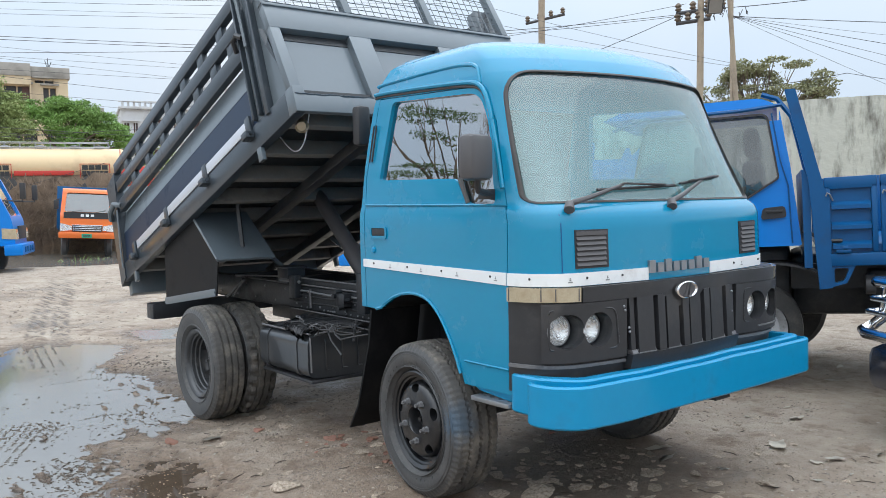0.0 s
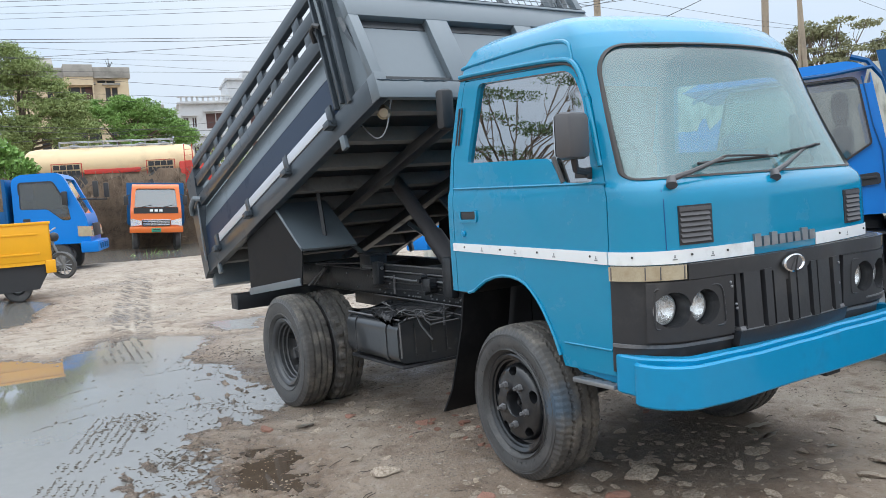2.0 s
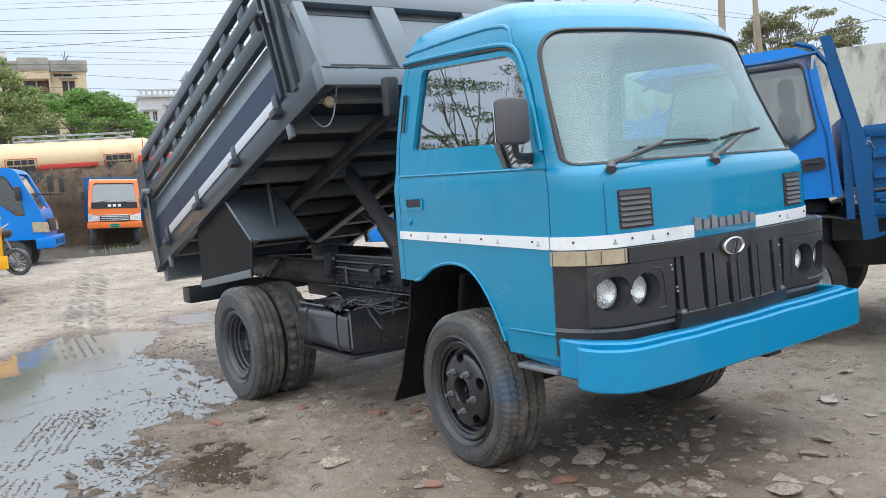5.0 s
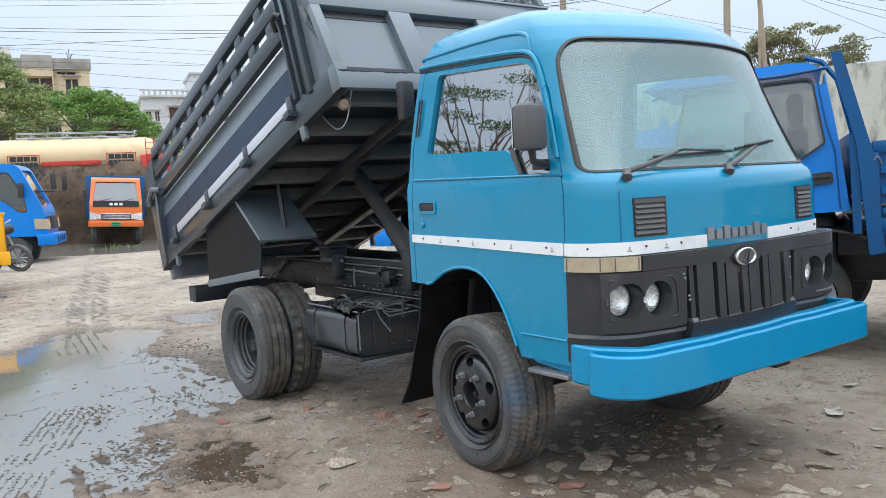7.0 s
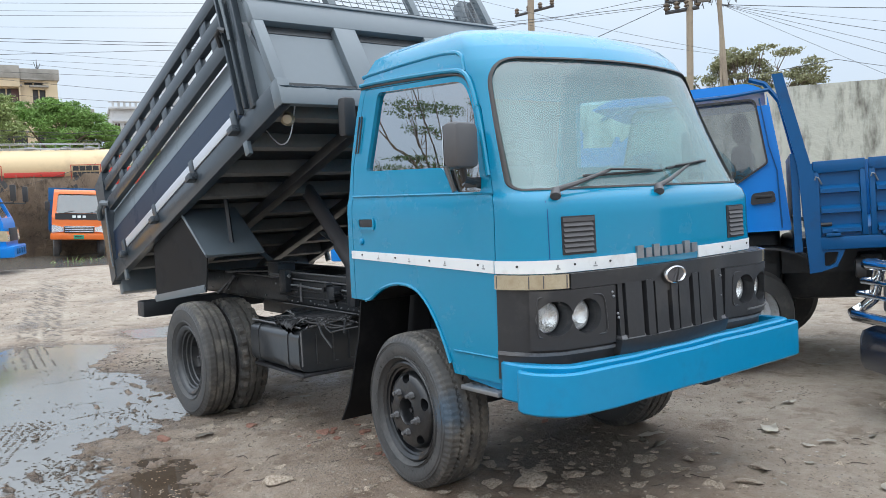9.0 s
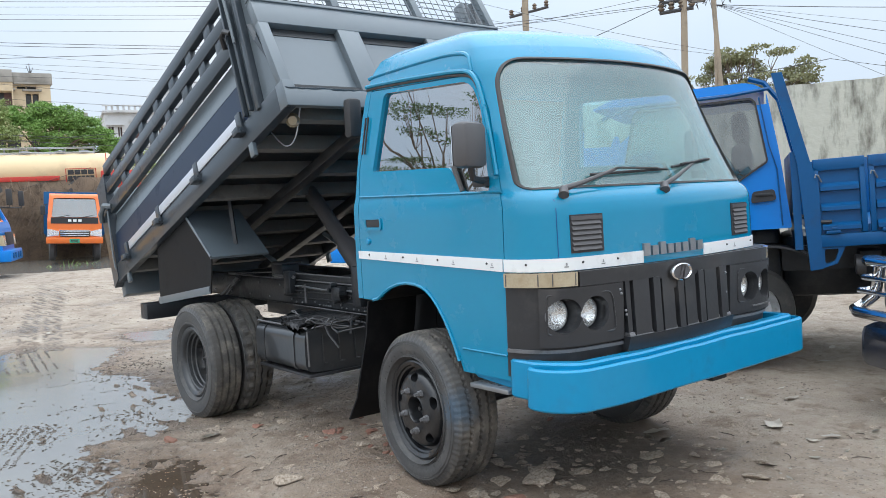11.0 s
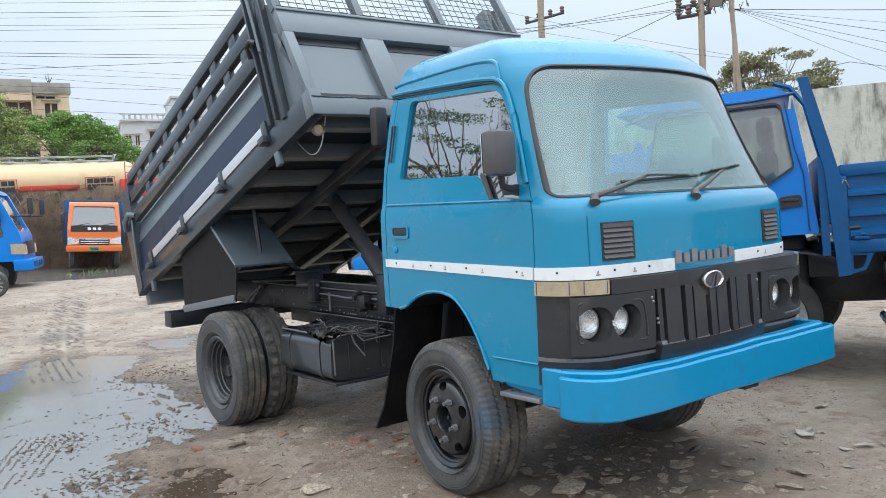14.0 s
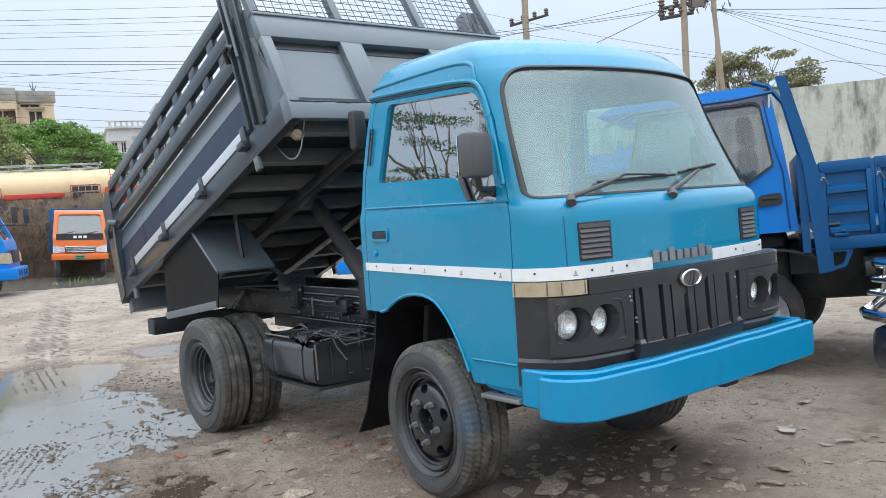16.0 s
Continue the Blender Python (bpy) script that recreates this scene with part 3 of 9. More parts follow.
def cab_plan(z, w):
    """The front corner's length and width, the bow of the front, the half width of the bowed part and the angle at which the corner runs into it."""
    up = min(1.0, max(0.0, (z - 1.40) / 0.50))
    shrink = min(1.0, w / (0.74 - 0.024 * up))
    a, b, bow = (0.245 - 0.050 * up) * shrink, (0.215 + 0.175 * up) * shrink, 0.060 + 0.040 * up
    join = w - b
    for _ in range(8):
        end = math.atan2(a, b * 2 * bow / join)
        join = w - b + b * math.cos(end)
    return a, b, bow, join, end


def cab_pt(q, z, off=0.0):
    """A point on the cab's skin: q 0..1 along the side from the rear, 1..2 round the front corner, 2..3 across to the middle, on to 6 on the other side."""
    far = q > 3
    if far:
        q = 6 - q
    w, front, rear = cab_row(z)
    if far:
        w += 0.07 * min(1.0, max(0.0, (1.9 - z) / 0.5))
    a, b, bow, join, end = cab_plan(z, w)
    flat = front - bow
    side = flat - a * math.sin(end)
    if q <= 1:
        x, y, nx, ny = rear + (side - rear) * q, -w, 0.0, -1.0
    elif q <= 2:
        t = (q - 1) * end
        x, y = side + a * math.sin(t), -(w - b) - b * math.cos(t)
        nx, ny = math.sin(t) / a, -math.cos(t) / b
    else:
        s = 1 - (q - 2)
        x, y = flat + bow * (1 - s * s), -join * s
        nx, ny = 1.0, -2 * bow * s / join
    k = math.hypot(nx, ny)
    x, y = x + off * nx / k, y + off * ny / k
    return Vector((x, -y if far else y, z))


def skin_y(x, z):
    """Half width of the cab's near side at x, z, where the front corner turns in."""
    w, front, _ = cab_row(z)
    a, b, bow, _, end = cab_plan(z, w)
    t = min(1.0, max(0.0, (x - (front - bow - a * math.sin(end))) / a))
    return w - b + b * math.sqrt(1 - t * t)


QS = [0] + [k / 10 for k in range(1, 11)] + [1 + k / 12 for k in range(1, 13)] + [2 + k / 8 for k in range(1, 9)]
QS = QS + [6 - q for q in QS[-2::-1]]


def cab_solid(off, z0, z1, steps):
    """A closed solid of the cab's form, moved outwards by off, between two heights."""
    bm, rings = bmesh.new(), []
    zs = sorted({z0, z1, *[z for z in CAB_Z if z0 < z < z1], *np.linspace(z0, z1, steps).tolist()})
    for z in zs:
        rings.append([bm.verts.new(cab_pt(q, z, off)) for q in QS])
        if off < 0:
            for v in (rings[-1][0], rings[-1][-1]):
                v.co.x -= off
    n = len(QS)
    for r0, r1 in zip(rings, rings[1:]):
        for k in range(n):
            bm.faces.new((r0[k], r0[(k + 1) % n], r1[(k + 1) % n], r1[k]))
    bm.faces.new(rings[0][::-1])
    bm.faces.new(rings[-1])
    bmesh.ops.recalc_face_normals(bm, faces=bm.faces)
    return bm


def cab_band(q0, q1, z0, z1, o0, o1, nq=24, nz=2, lower=None, upper=None):
    """A slab that follows the cab's skin, from offset o0 to o1; lower/upper may bend its edges."""
    bm = bmesh.new()
    grid = {}
    for s, o in enumerate((o0, o1)):
        for i in range(nq + 1):
            q = q0 + (q1 - q0) * i / nq
            a, b = (lower(q) if lower else z0), (upper(q) if upper else z1)
            for j in range(nz + 1):
                grid[s, i, j] = bm.verts.new(cab_pt(q, a + (b - a) * j / nz, o))
    for s in (0, 1):
        for i in range(nq):
            for j in range(nz):
                bm.faces.new((grid[s, i, j], grid[s, i + 1, j], grid[s, i + 1, j + 1], grid[s, i, j + 1]))
    for i in range(nq):
        for j in (0, nz):
            bm.faces.new((grid[0, i, j], grid[0, i + 1, j], grid[1, i + 1, j], grid[1, i, j]))
    for j in range(nz):
        for i in (0, nq):
            bm.faces.new((grid[0, i, j], grid[0, i, j + 1], grid[1, i, j + 1], grid[1, i, j]))
    bmesh.ops.recalc_face_normals(bm, faces=bm.faces)
    return bm


ARCH = [(-0.60, 0.30), (-0.60, 0.897), (-0.315, 0.893), (-0.270, 0.903), (-0.225, 0.930), (-0.164, 0.962), (-0.09, 0.984), (-0.022, 0.992), (0.035, 0.990), (0.087, 0.980), (0.13, 0.962), (0.167, 0.935), (0.205, 0.898), (0.241, 0.852), (0.278, 0.795), (0.31, 0.734), (0.34, 0.665), (0.36, 0.60), (0.36, 0.30)]
WINDOW = rounded([(-0.290, 1.528), (-0.205, 1.902), (0.445, 1.872), (0.515, 1.74), (0.575, 1.400), (0.392, 1.405), (0.312, 1.514)], [0.015, 0.03, 0.07, 0.05, 0.02, 0.03, 0.03])
SCREEN = rounded([(-0.724, 1.404), (-0.676, 1.950), (0.676, 1.950), (0.724, 1.404)], [0.035, 0.12, 0.12, 0.035], 8)
DOOR = [(-0.405, 0.55), (-0.405, 1.55), (-0.315, 1.925), (0.47, 1.895), (0.55, 1.74), (0.635, 1.40), (0.655, 1.33), (0.655, 0.55)]


def side_cut(poly, y0=-0.95, y1=-0.50):
    bm = bmesh.new()
    prism(bm, poly, "y", y0, y1)
    return solid(bm)


def front_cut(poly, x0=0.25, x1=1.2):
    bm = bmesh.new()
    prism(bm, poly, "x", x0, x1)
    return solid(bm)




def build_cab():
    body = solid(cab_solid(0, 0.62, 2.15, 24))
    cavity = solid(cab_solid(-0.035, 1.02, 2.108, 14))
    body = carve(body, [cavity, front_cut(SCREEN), side_cut(WINDOW), side_cut(WINDOW, 0.50, 0.95), side_cut(ARCH, -1.0, -0.42), side_cut(ARCH, 0.42, 1.0)])
    for s in (-1, 1):
        y0, y1 = (-1.0, -0.69) if s < 0 else (0.69, 1.0)
        leaf = carve(copy_data(body, "leaf"), [side_cut(DOOR, y0, y1)], "INTERSECT")
        carve(body, [side_cut(grown(DOOR, 0.005), y0, y1)])
        door = finish(leaf, "door", M_BLUE, truck, "teal-blue cab door with a stepped window sill")
        yield s, door
    yield 0, finish(body, "cab_body", M_BLUE, truck, "teal-blue painted steel cab shell")


doors = {}
for s, ob in build_cab():
    doors[s] = ob
cab_body = doors.pop(0)


def pane(cutter, inner, outer, z0, z1):
    slab = solid(cab_solid(outer, z0, z1, 12))
    hollow = solid(cab_solid(inner, z0 - 0.01, z1 + 0.01, 12))
    return carve(carve(slab, [hollow]), [cutter], "INTERSECT")


finish(pane(front_cut(grown(SCREEN, 0.010), 0.33), -0.012, -0.007, 1.36, 1.98), "windscreen", M_GLASS_WS, truck, "curved pale green windscreen reflecting the sky", 60)
ring = pane(front_cut(grown(SCREEN, 0.007), 0.33), -0.020, 0.006, 1.36, 1.98)
finish(carve(ring, [front_cut(grown(SCREEN, -0.001), 0.2)]), "windscreen_seal", M_GASKET, truck, "grey-black rubber windscreen seal")
for s in (-1, 1):
    y0, y1 = (-0.95, -0.5) if s < 0 else (0.5, 0.95)
    finish(pane(side_cut(grown(WINDOW, 0.006), y0, y1), -0.024, -0.019, 1.36, 1.94), "window_pane", M_GLASS_SIDE if s < 0 else M_GLASS_CLEAR, doors[s], "glossy side window reflecting a bare tree" if s < 0 else "clear side window")
    ring = pane(side_cut(grown(WINDOW, 0.006), y0, y1), -0.028, -0.006, 1.36, 1.94)
    finish(carve(ring, [side_cut(grown(WINDOW, -0.009), y0 * 1.1, y1 * 1.1)]), "window_seal", M_GASKET, doors[s], "black rubber window seal")

# quarter-light bar in the front of the side window, belt crease, handle and lock
for s, door in doors.items():
    bm = bmesh.new()
    tube(bm, [(0.395, s * 0.752, 1.405), (0.335, s * 0.747, 1.515)], 0.011, 6)
    part("quarter_bar", bm, M_GASKET, door)
    for z, x0, x1 in ((1.395, -0.40, 0.65), (0.725, 0.37, 0.65)):
        bm = bmesh.new()
        pts = [(x, s * (cab_row(z)[0] + 0.001), z + (0.012 if z > 1 else 0.0) * (0.65 - x)) for x in np.linspace(x0, x1, 12)]
        tube(bm, pts, 0.006, 6)
        part("belt_crease", bm, M_BLUE, door)
    bm = bmesh.new()
    prism(bm, rounded([(-0.350, 1.240), (-0.350, 1.302), (-0.205, 1.302), (-0.205, 1.240)], 0.02), "y", s * 0.762, s * 0.777)
    cup = carve(solid(bm), [side_cut(rounded([(-0.338, 1.255), (-0.338, 1.294), (-0.217, 1.294), (-0.217, 1.255)], 0.012), *sorted((s * 0.766, s * 0.80)))])
    handle = finish(cup, "door_handle", M_BLUE, door, "recessed door handle")
    bm = bmesh.new()
    box(bm, -0.337, -0.219, *sorted((s * 0.764, s * 0.774)), 1.256, 1.293, bevel=0.003)
    part("handle_flap", bm, M_PLASTIC, door, "black handle flap")
    bm = bmesh.new()
    lathe(bm, [(0.0, s * 0.781), (0.010, s * 0.781), (0.016, s * 0.776), (0.016, s * 0.765)], 16, "y", (-0.325, 0, 1.185))
    part("door_lock", bm, M_BUMPER, door)

# dark-blue drip rail over each door, down the front pillar
for s in (-1, 1):
    bm = bmesh.new()
    path = [(-0.40, 1.950), (-0.30, 1.955), (0.0, 1.945), (0.30, 1.930), (0.42, 1.918), (0.475, 1.89), (0.515, 1.82), (0.56, 1.68), (0.60, 1.53), (0.632, 1.41)]
    path = rounded(path, 0.07, 4)[4:-4]
    tube(bm, [(x, s * (skin_y(x, z) + 0.008), z) for x, z in path], 0.011, 8)
    part("drip_rail", bm, M_BLUE, truck, "raised blue drip rail")
    # dark strip standing in for the gap and the rail's shadow
    bm = bmesh.new()
    path = [(-0.40, 1.934), (-0.30, 1.939), (0.0, 1.929), (0.30, 1.914), (0.42, 1.900), (0.468, 1.875), (0.505, 1.81)]
    path = rounded(path, 0.07, 4)[4:-4]
    tube(bm, [(x, s * (skin_y(x, z) + 0.003), z) for x, z in path], 0.006, 6)
    part("rail_shade", bm, M_GASKET, truck, "dark strip for the gap and shadow under the drip rail")
    bm = bmesh.new()
    tube(bm, [(x, s * 0.770, z) for x, z in ARCH[2:17]], 0.009, 6)
    part("arch_lip", bm, M_BLUE, truck, "rolled lip of the wheel arch")
    # raised eyebrow on the roof side
    bm = bmesh.new()
    path = rounded([(-0.37, 1.985), (-0.34, 2.000), (0.0, 2.012), (0.28, 2.014), (0.41, 1.995), (0.44, 1.925), (0.45, 1.90)], 0.09, 6)[6:-6]
    tube(bm, [(x, s * (skin_y(x, z) - 0.001), z) for x, z in path], 0.010, 8)
    part("roof_crease", bm, M_BLUE, truck)
    # louvre slots in the rear pillar
    bm = bmesh.new()
    for dx in (0.0, 0.022):
        tube(bm, [(-0.375 + dx, s * 0.7495, 1.62), (-0.345 + dx, s * 0.7345, 1.80)], 0.004, 6)
    part("pillar_slot", bm, M_PLASTIC, truck)

# white band round the cab, with its rivets and small marks
for q0, q1 in ((0.03, 1.02), (1.04, 2.0), (2.0, 2.60), (3.285, 4.0), (4.0, 4.96), (4.98, 5.97)):
    low = lambda q: 1.070 + 0.030 * max(0, 1 - min(q, 6 - q))  # noqa: E731
    up = lambda q: 1.121 + 0.017 * max(0, 1 - min(q, 6 - q))  # noqa: E731
    part("white_band", cab_band(q0, q1, 0, 0, -0.003, 0.005, 16, 1, low, up), M_WHITE, truck, "riveted white metal band")
bm = bmesh.new()
for q in (0.12, 0.38, 0.62, 0.92, 1.35, 2.05, 2.35, 3.6, 4.0, 4.65):
    z = 1.100 + 0.022 * max(0, 1 - min(q, 6 - q))
    c = cab_pt(q, z, 0.006)
    bmesh.ops.create_uvsphere(bm, u_segments=8, v_segments=6, radius=0.005, matrix=Matrix.Translation(c))
part("rivets", bm, M_PLASTIC, truck, "dark rivet heads on the band")["kind"] = "stuff"
bm = bmesh.new()
for q in (0.25, 0.48, 0.72, 0.95, 1.85, 2.22, 3.72, 4.25):
    z = 1.086 + 0.024 * max(0, 1 - min(q, 6 - q))
    for dz, half in ((0.0, 0.010), (0.008, 0.004), (0.014, 0.003)):
        d = (cab_pt(q + 0.01, z, 0) - cab_pt(q - 0.01, z, 0)).normalized()
        c = cab_pt(q, z + dz, 0.0062)
        vs = [bm.verts.new(c + d * sx * half + Vector((0, 0, sz * 0.0025))) for sx, sz in ((-1, -1), (1, -1), (1, 1), (-1, 1))]
        bm.faces.new(vs)
bmesh.ops.recalc_face_normals(bm, faces=bm.faces)
part("band_mark", bm, M_GREY_METAL, truck, "small grey printed marks", 0)["kind"] = "stuff"

# black front: corner panels, headlamp plates, grille
def proud(p):
    """The black front stands clear of the skin towards the off-side corner."""
    t = min(1.0, max(0.0, (p.y - 0.34) / 0.30))
    t = t * t * (3 - 2 * t)
    return Vector((p.x + 0.046 * t, p.y + 0.016 * t, p.z))


def front_band(*args, **kw):
    bm = cab_band(*args, **kw)
    for v in bm.verts:
        v.co = proud(v.co)
    return bm


front = part("front_panel", front_band(1.06, 4.94, 0.64, 1.068, -0.004, 0.006, 60, 4), M_BLACK, truck, "black painted lower front panel")
for q0, q1 in ((1.08, 2.37), (3.54, 4.92)):
    part("front_strip", front_band(q0, q1, 0.744, 0.758, 0.002, 0.016, 30, 1), M_TRIM, front, "worn grey trim strip")
part("corner_lamp", front_band(1.09, 1.96, 1.010, 1.066, 0.002, 0.028, 18, 2), M_AMBER, truck, "yellowed clear corner lamp")
part("corner_lamp", front_band(4.04, 4.91, 1.010, 1.066, 0.002, 0.028, 18, 2), M_AMBER, truck, "yellowed clear corner lamp")
for q in (1.12, 1.50, 1.66, 1.93, 4.07, 4.34, 4.50, 4.88):
    part("lamp_rib", front_band(q - 0.006, q + 0.006, 1.013, 1.063, 0.004, 0.0292, 1, 2), M_MIRROR_BACK, truck, "dark rib in the corner lamp")
part("grille_header", front_band(1.98, 4.02, 1.00, 1.066, 0.0, 0.030, 60, 2, lower=lambda q: 1.006 - 0.058 * math.exp(-((q - 2.93) / 0.17) ** 4)), M_BLACK, front)
part("front_cap", front_band(3.5, 4.93, 1.052, 1.0665, -0.055, 0.004, 30, 1), M_BLACK, front)
part("front_strip", front_band(3.80, 4.20, 0.792, 0.799, 0.029, 0.036, 10, 1), M_TRIM, front, "worn grey trim strip")
part("grille_backing", cab_band(2.36, 3.55, 0.75, 1.03, -0.004, 0.004, 20, 2), M_CHASSIS, front)
for q0, q1, off in ((2.385, 2.425, 0.022), (2.445, 2.60, 0.030), (2.635, 2.705, 0.036), (2.735, 2.862, 0.030), (2.897, 2.963, 0.036), (2.993, 3.108, 0.030), (3.138, 3.200, 0.036), (3.227, 3.373, 0.030), (3.404, 3.462, 0.036), (3.480, 3.524, 0.026)):
    rib = cab_band(q0, q1, 0.770, 1.008, 0.0, off, 3, 4)
    # the ribs lean outwards towards the foot
    for v in rib.verts:
        v.co.x += 0.016 * (1.0 - v.co.z) / 0.23
    part("grille_rib", rib, M_BLACK, front, "vertical black grille rib")
    foot = cab_band(q0 + 0.004, q1 + 0.012, 0.770, 0.792, 0.0, 0.050, 3, 1)
    for v in foot.verts:
        if v.co.z > 0.78:
            v.co.x -= 0.010
    part("rib_foot", foot, M_TRIM, front, "worn grey edge of the grille sill")
sill = cab_band(2.37, 3.54, 0.716, 0.778, 0.0, 0.058, 20, 1)
for v in sill.verts:
    v.co.x -= 0.014 if v.co.z < 0.74 else 0.0
part("grille_sill", sill, M_BLACK, front)
for q, z in ((2.325, 0.975), (2.335, 0.958), (2.372, 0.885), (2.378, 0.868), (3.50, 0.975), (3.505, 0.885)):
    c = cab_pt(q, z, 0.031)
    bm = bmesh.new()
    bmesh.ops.create_uvsphere(bm, u_segments=10, v_segments=6, radius=0.006, matrix=Matrix.Translation(c))
    part("grille_screw", bm, M_GREY_METAL, front, "small bright screw head")


def lamp_frame(q):
    c = proud(cab_pt(q, 0.893, 0.0))
    t = (cab_pt(q + 0.02, 0.893) - cab_pt(q - 0.02, 0.893)).normalized()
    n = Vector((t.y, -t.x, 0))
    n = n if n.x > 0 else -n
    n = (n * 0.12 + Vector((1.0, 0, 0))).normalized()
    return Matrix.Translation(c) @ Matrix((n, Vector((0, 0, 1)).cross(n), (0, 0, 1))).transposed().to_4x4()


def headlamp(q):
    m = lamp_frame(q)
    m = m @ Matrix.Translation((-0.012, 0, 0))
    lamp = part("headlight", lathe_at([(0.0, -0.045), (0.026, -0.040), (0.046, -0.028), (0.0585, -0.012)], 32, m), M_REFLECTOR, truck, "round sealed-beam headlight")
    part("lens", lathe_at([(0.0, 0.002), (0.026, 0.000), (0.048, -0.006), (0.0585, -0.012)], 32, m), M_GLASS_LAMP, lamp, "clear headlight lens")
    part("bezel", lathe_at([(0.057, -0.012), (0.0585, -0.007), (0.061, -0.007), (0.0625, -0.014)], 32, m), M_GREY_METAL, lamp, "thin metal bezel")


def lathe_at(profile, seg, m):
    bm = bmesh.new()
    lathe(bm, profile, seg, "x")
    bmesh.ops.transform(bm, matrix=m, verts=bm.verts)
    return bm


HEADLAMPS = (1.745, 2.105, 3.788, 3.992)
for q0, q1, pair in ((1.50, 2.355, HEADLAMPS[:2]), (3.565, 4.56, HEADLAMPS[2:])):
    plate = solid(front_band(q0, q1, 0.770, 1.004, -0.002, 0.030, 24, 2))
    holes = []
    for q in pair:
        c = bmesh.new()
        lathe(c, [(0.0, -0.05), (0.0655, -0.05), (0.0690, 0.03), (0.0720, 0.09), (0.0, 0.09)], 36, "x")
        bmesh.ops.transform(c, matrix=lamp_frame(q), verts=c.verts)
        holes.append(solid(c))
    finish(carve(plate, holes), "lamp_plate", M_BLACK, front, "black moulded lamp surround", 30)
    # raised moulding round the pair of lamps
    lo, hi = (1.585, 2.285) if q0 < 3 else (3.65, 4.16)
    rim_path = rounded([(lo, 0.822), (hi, 0.812), (hi - 0.03, 0.975), (lo, 0.978)], [0.03, 0.04, 0.05, 0.03], 6)
    bm = bmesh.new()
    tube(bm, [proud(cab_pt(q, z, 0.030)) for q, z in rim_path + rim_path[:1]], 0.0045, 6)
    part("lamp_rim", bm, M_BLACK, front)
carve(front, [solid(lathe_at([(0.0, -0.09), (0.067, -0.09), (0.067, 0.09), (0.0, 0.09)], 36, lamp_frame(q))) for q in HEADLAMPS])
carve(cab_body, [solid(lathe_at([(0.0, -0.12), (0.084, -0.12), (0.084, 0.09), (0.0, 0.09)], 36, lamp_frame(q))) for q in HEADLAMPS])
for q in HEADLAMPS:
    m = lamp_frame(q)
    t = m.inverted().to_3x3() @ (proud(cab_pt(q + 0.02, 0.893)) - proud(cab_pt(q - 0.02, 0.893)))
    bm = bmesh.new()
    lathe(bm, [(0.0, -0.105), (0.0672, -0.103), (0.0672, -0.004)], 32, "x")
    for v in bm.verts:
        if v.co.x > -0.05:
            v.co.x = 0.010 + v.co.y * t.x / t.y
    bmesh.ops.transform(bm, matrix=m, verts=bm.verts)
    part("lamp_bucket", bm, M_CHASSIS, front)
front.data.materials.clear()
front.data.materials.append(M_BLACK)
for q in HEADLAMPS:
    headlamp(q)

# front vents
for q0, q1 in ((1.945, 2.225), (3.715, 3.955)):
    vent = part("front_vent", cab_band(q0 - 0.012, q1 + 0.012, 1.138, 1.290, -0.002, 0.004, 6, 2), M_PLASTIC, truck, "dark grey louvred air vent")
    part("vent_frame", cab_band(q0, q1, 1.268, 1.284, 0.003, 0.010, 6, 1), M_MIRROR_BACK, vent)
    for k in range(6):
        z = 1.148 + 0.0205 * k
        bm = cab_band(q0 + 0.012, q1 - 0.012, z, z + 0.014, 0.002, 0.012, 6, 1)
        for v in bm.verts:
            if v.co.z > z + 0.01:
                v.co.x -= 0.008
        part("louvre", bm, M_MIRROR_BACK, vent)

# bonnet seams beside the vents
for q in (1.755, 4.245):
    part("panel_seam", cab_band(q - 0.006, q + 0.006, 1.122, 1.355, -0.002, 0.0012, 1, 6), M_DEEP_BLUE, truck)

# name bars on the nose: plain raised bars where the lettering stands
for k in range(8):
    q = 2.60 + 0.085 * k
    part("letter_bar", cab_band(q, q + 0.062, 1.098, 1.138 if k not in (0, 2, 6) else 1.150, 0.0, 0.012, 2, 1), M_GREY_METAL, truck, "raised grey metal name bar")
# oval emblem
bm = bmesh.new()
c = cab_pt(2.93, 1.016, 0.043)
lathe(bm, [(0.050, 0.0), (0.058, 0.008), (0.066, 0.004), (0.067, -0.004)], 32, "x")
for v in bm.verts:
    v.co.z *= 0.56
    v.co.y *= 1.12
bmesh.ops.transform(bm, matrix=Matrix.Translation(c), verts=bm.verts)
emblem = part("emblem", bm, M_CHROME, truck, "oval chrome emblem ring")
bm = bmesh.new()
lathe(bm, [(0.0, 0.004), (0.052, 0.002), (0.054, -0.004)], 24, "x")
for v in bm.verts:
    v.co.z *= 0.56
    v.co.y *= 1.12
for s in (-1, 1):
    prism(bm, [(s * 0.006 + 0.010, 0.028), (s * 0.022 - 0.006, -0.026), (s * 0.008 - 0.006, -0.026)], "x", 0.002, 0.012)
bmesh.ops.transform(bm, matrix=Matrix.Translation(c), verts=bm.verts)
part("emblem_plate", bm, M_MIRROR_BACK, emblem)

# bumper: rear channel and deep front beam with turned ends
def bumper_path(x_mid, half, turn, back):
    pts = [(x_mid - back, -half), (x_mid - back * 0.5, -half), (x_mid - 0.015, -half + turn), (x_mid + 0.01, -half * 0.5)]
    # the far end is squarer than the near one
    return pts + [(x_mid + 0.01, half * 0.5), (x_mid + 0.005, half + 0.060), (x_mid - 0.02, half + 0.088), (x_mid - back, half + 0.070)]


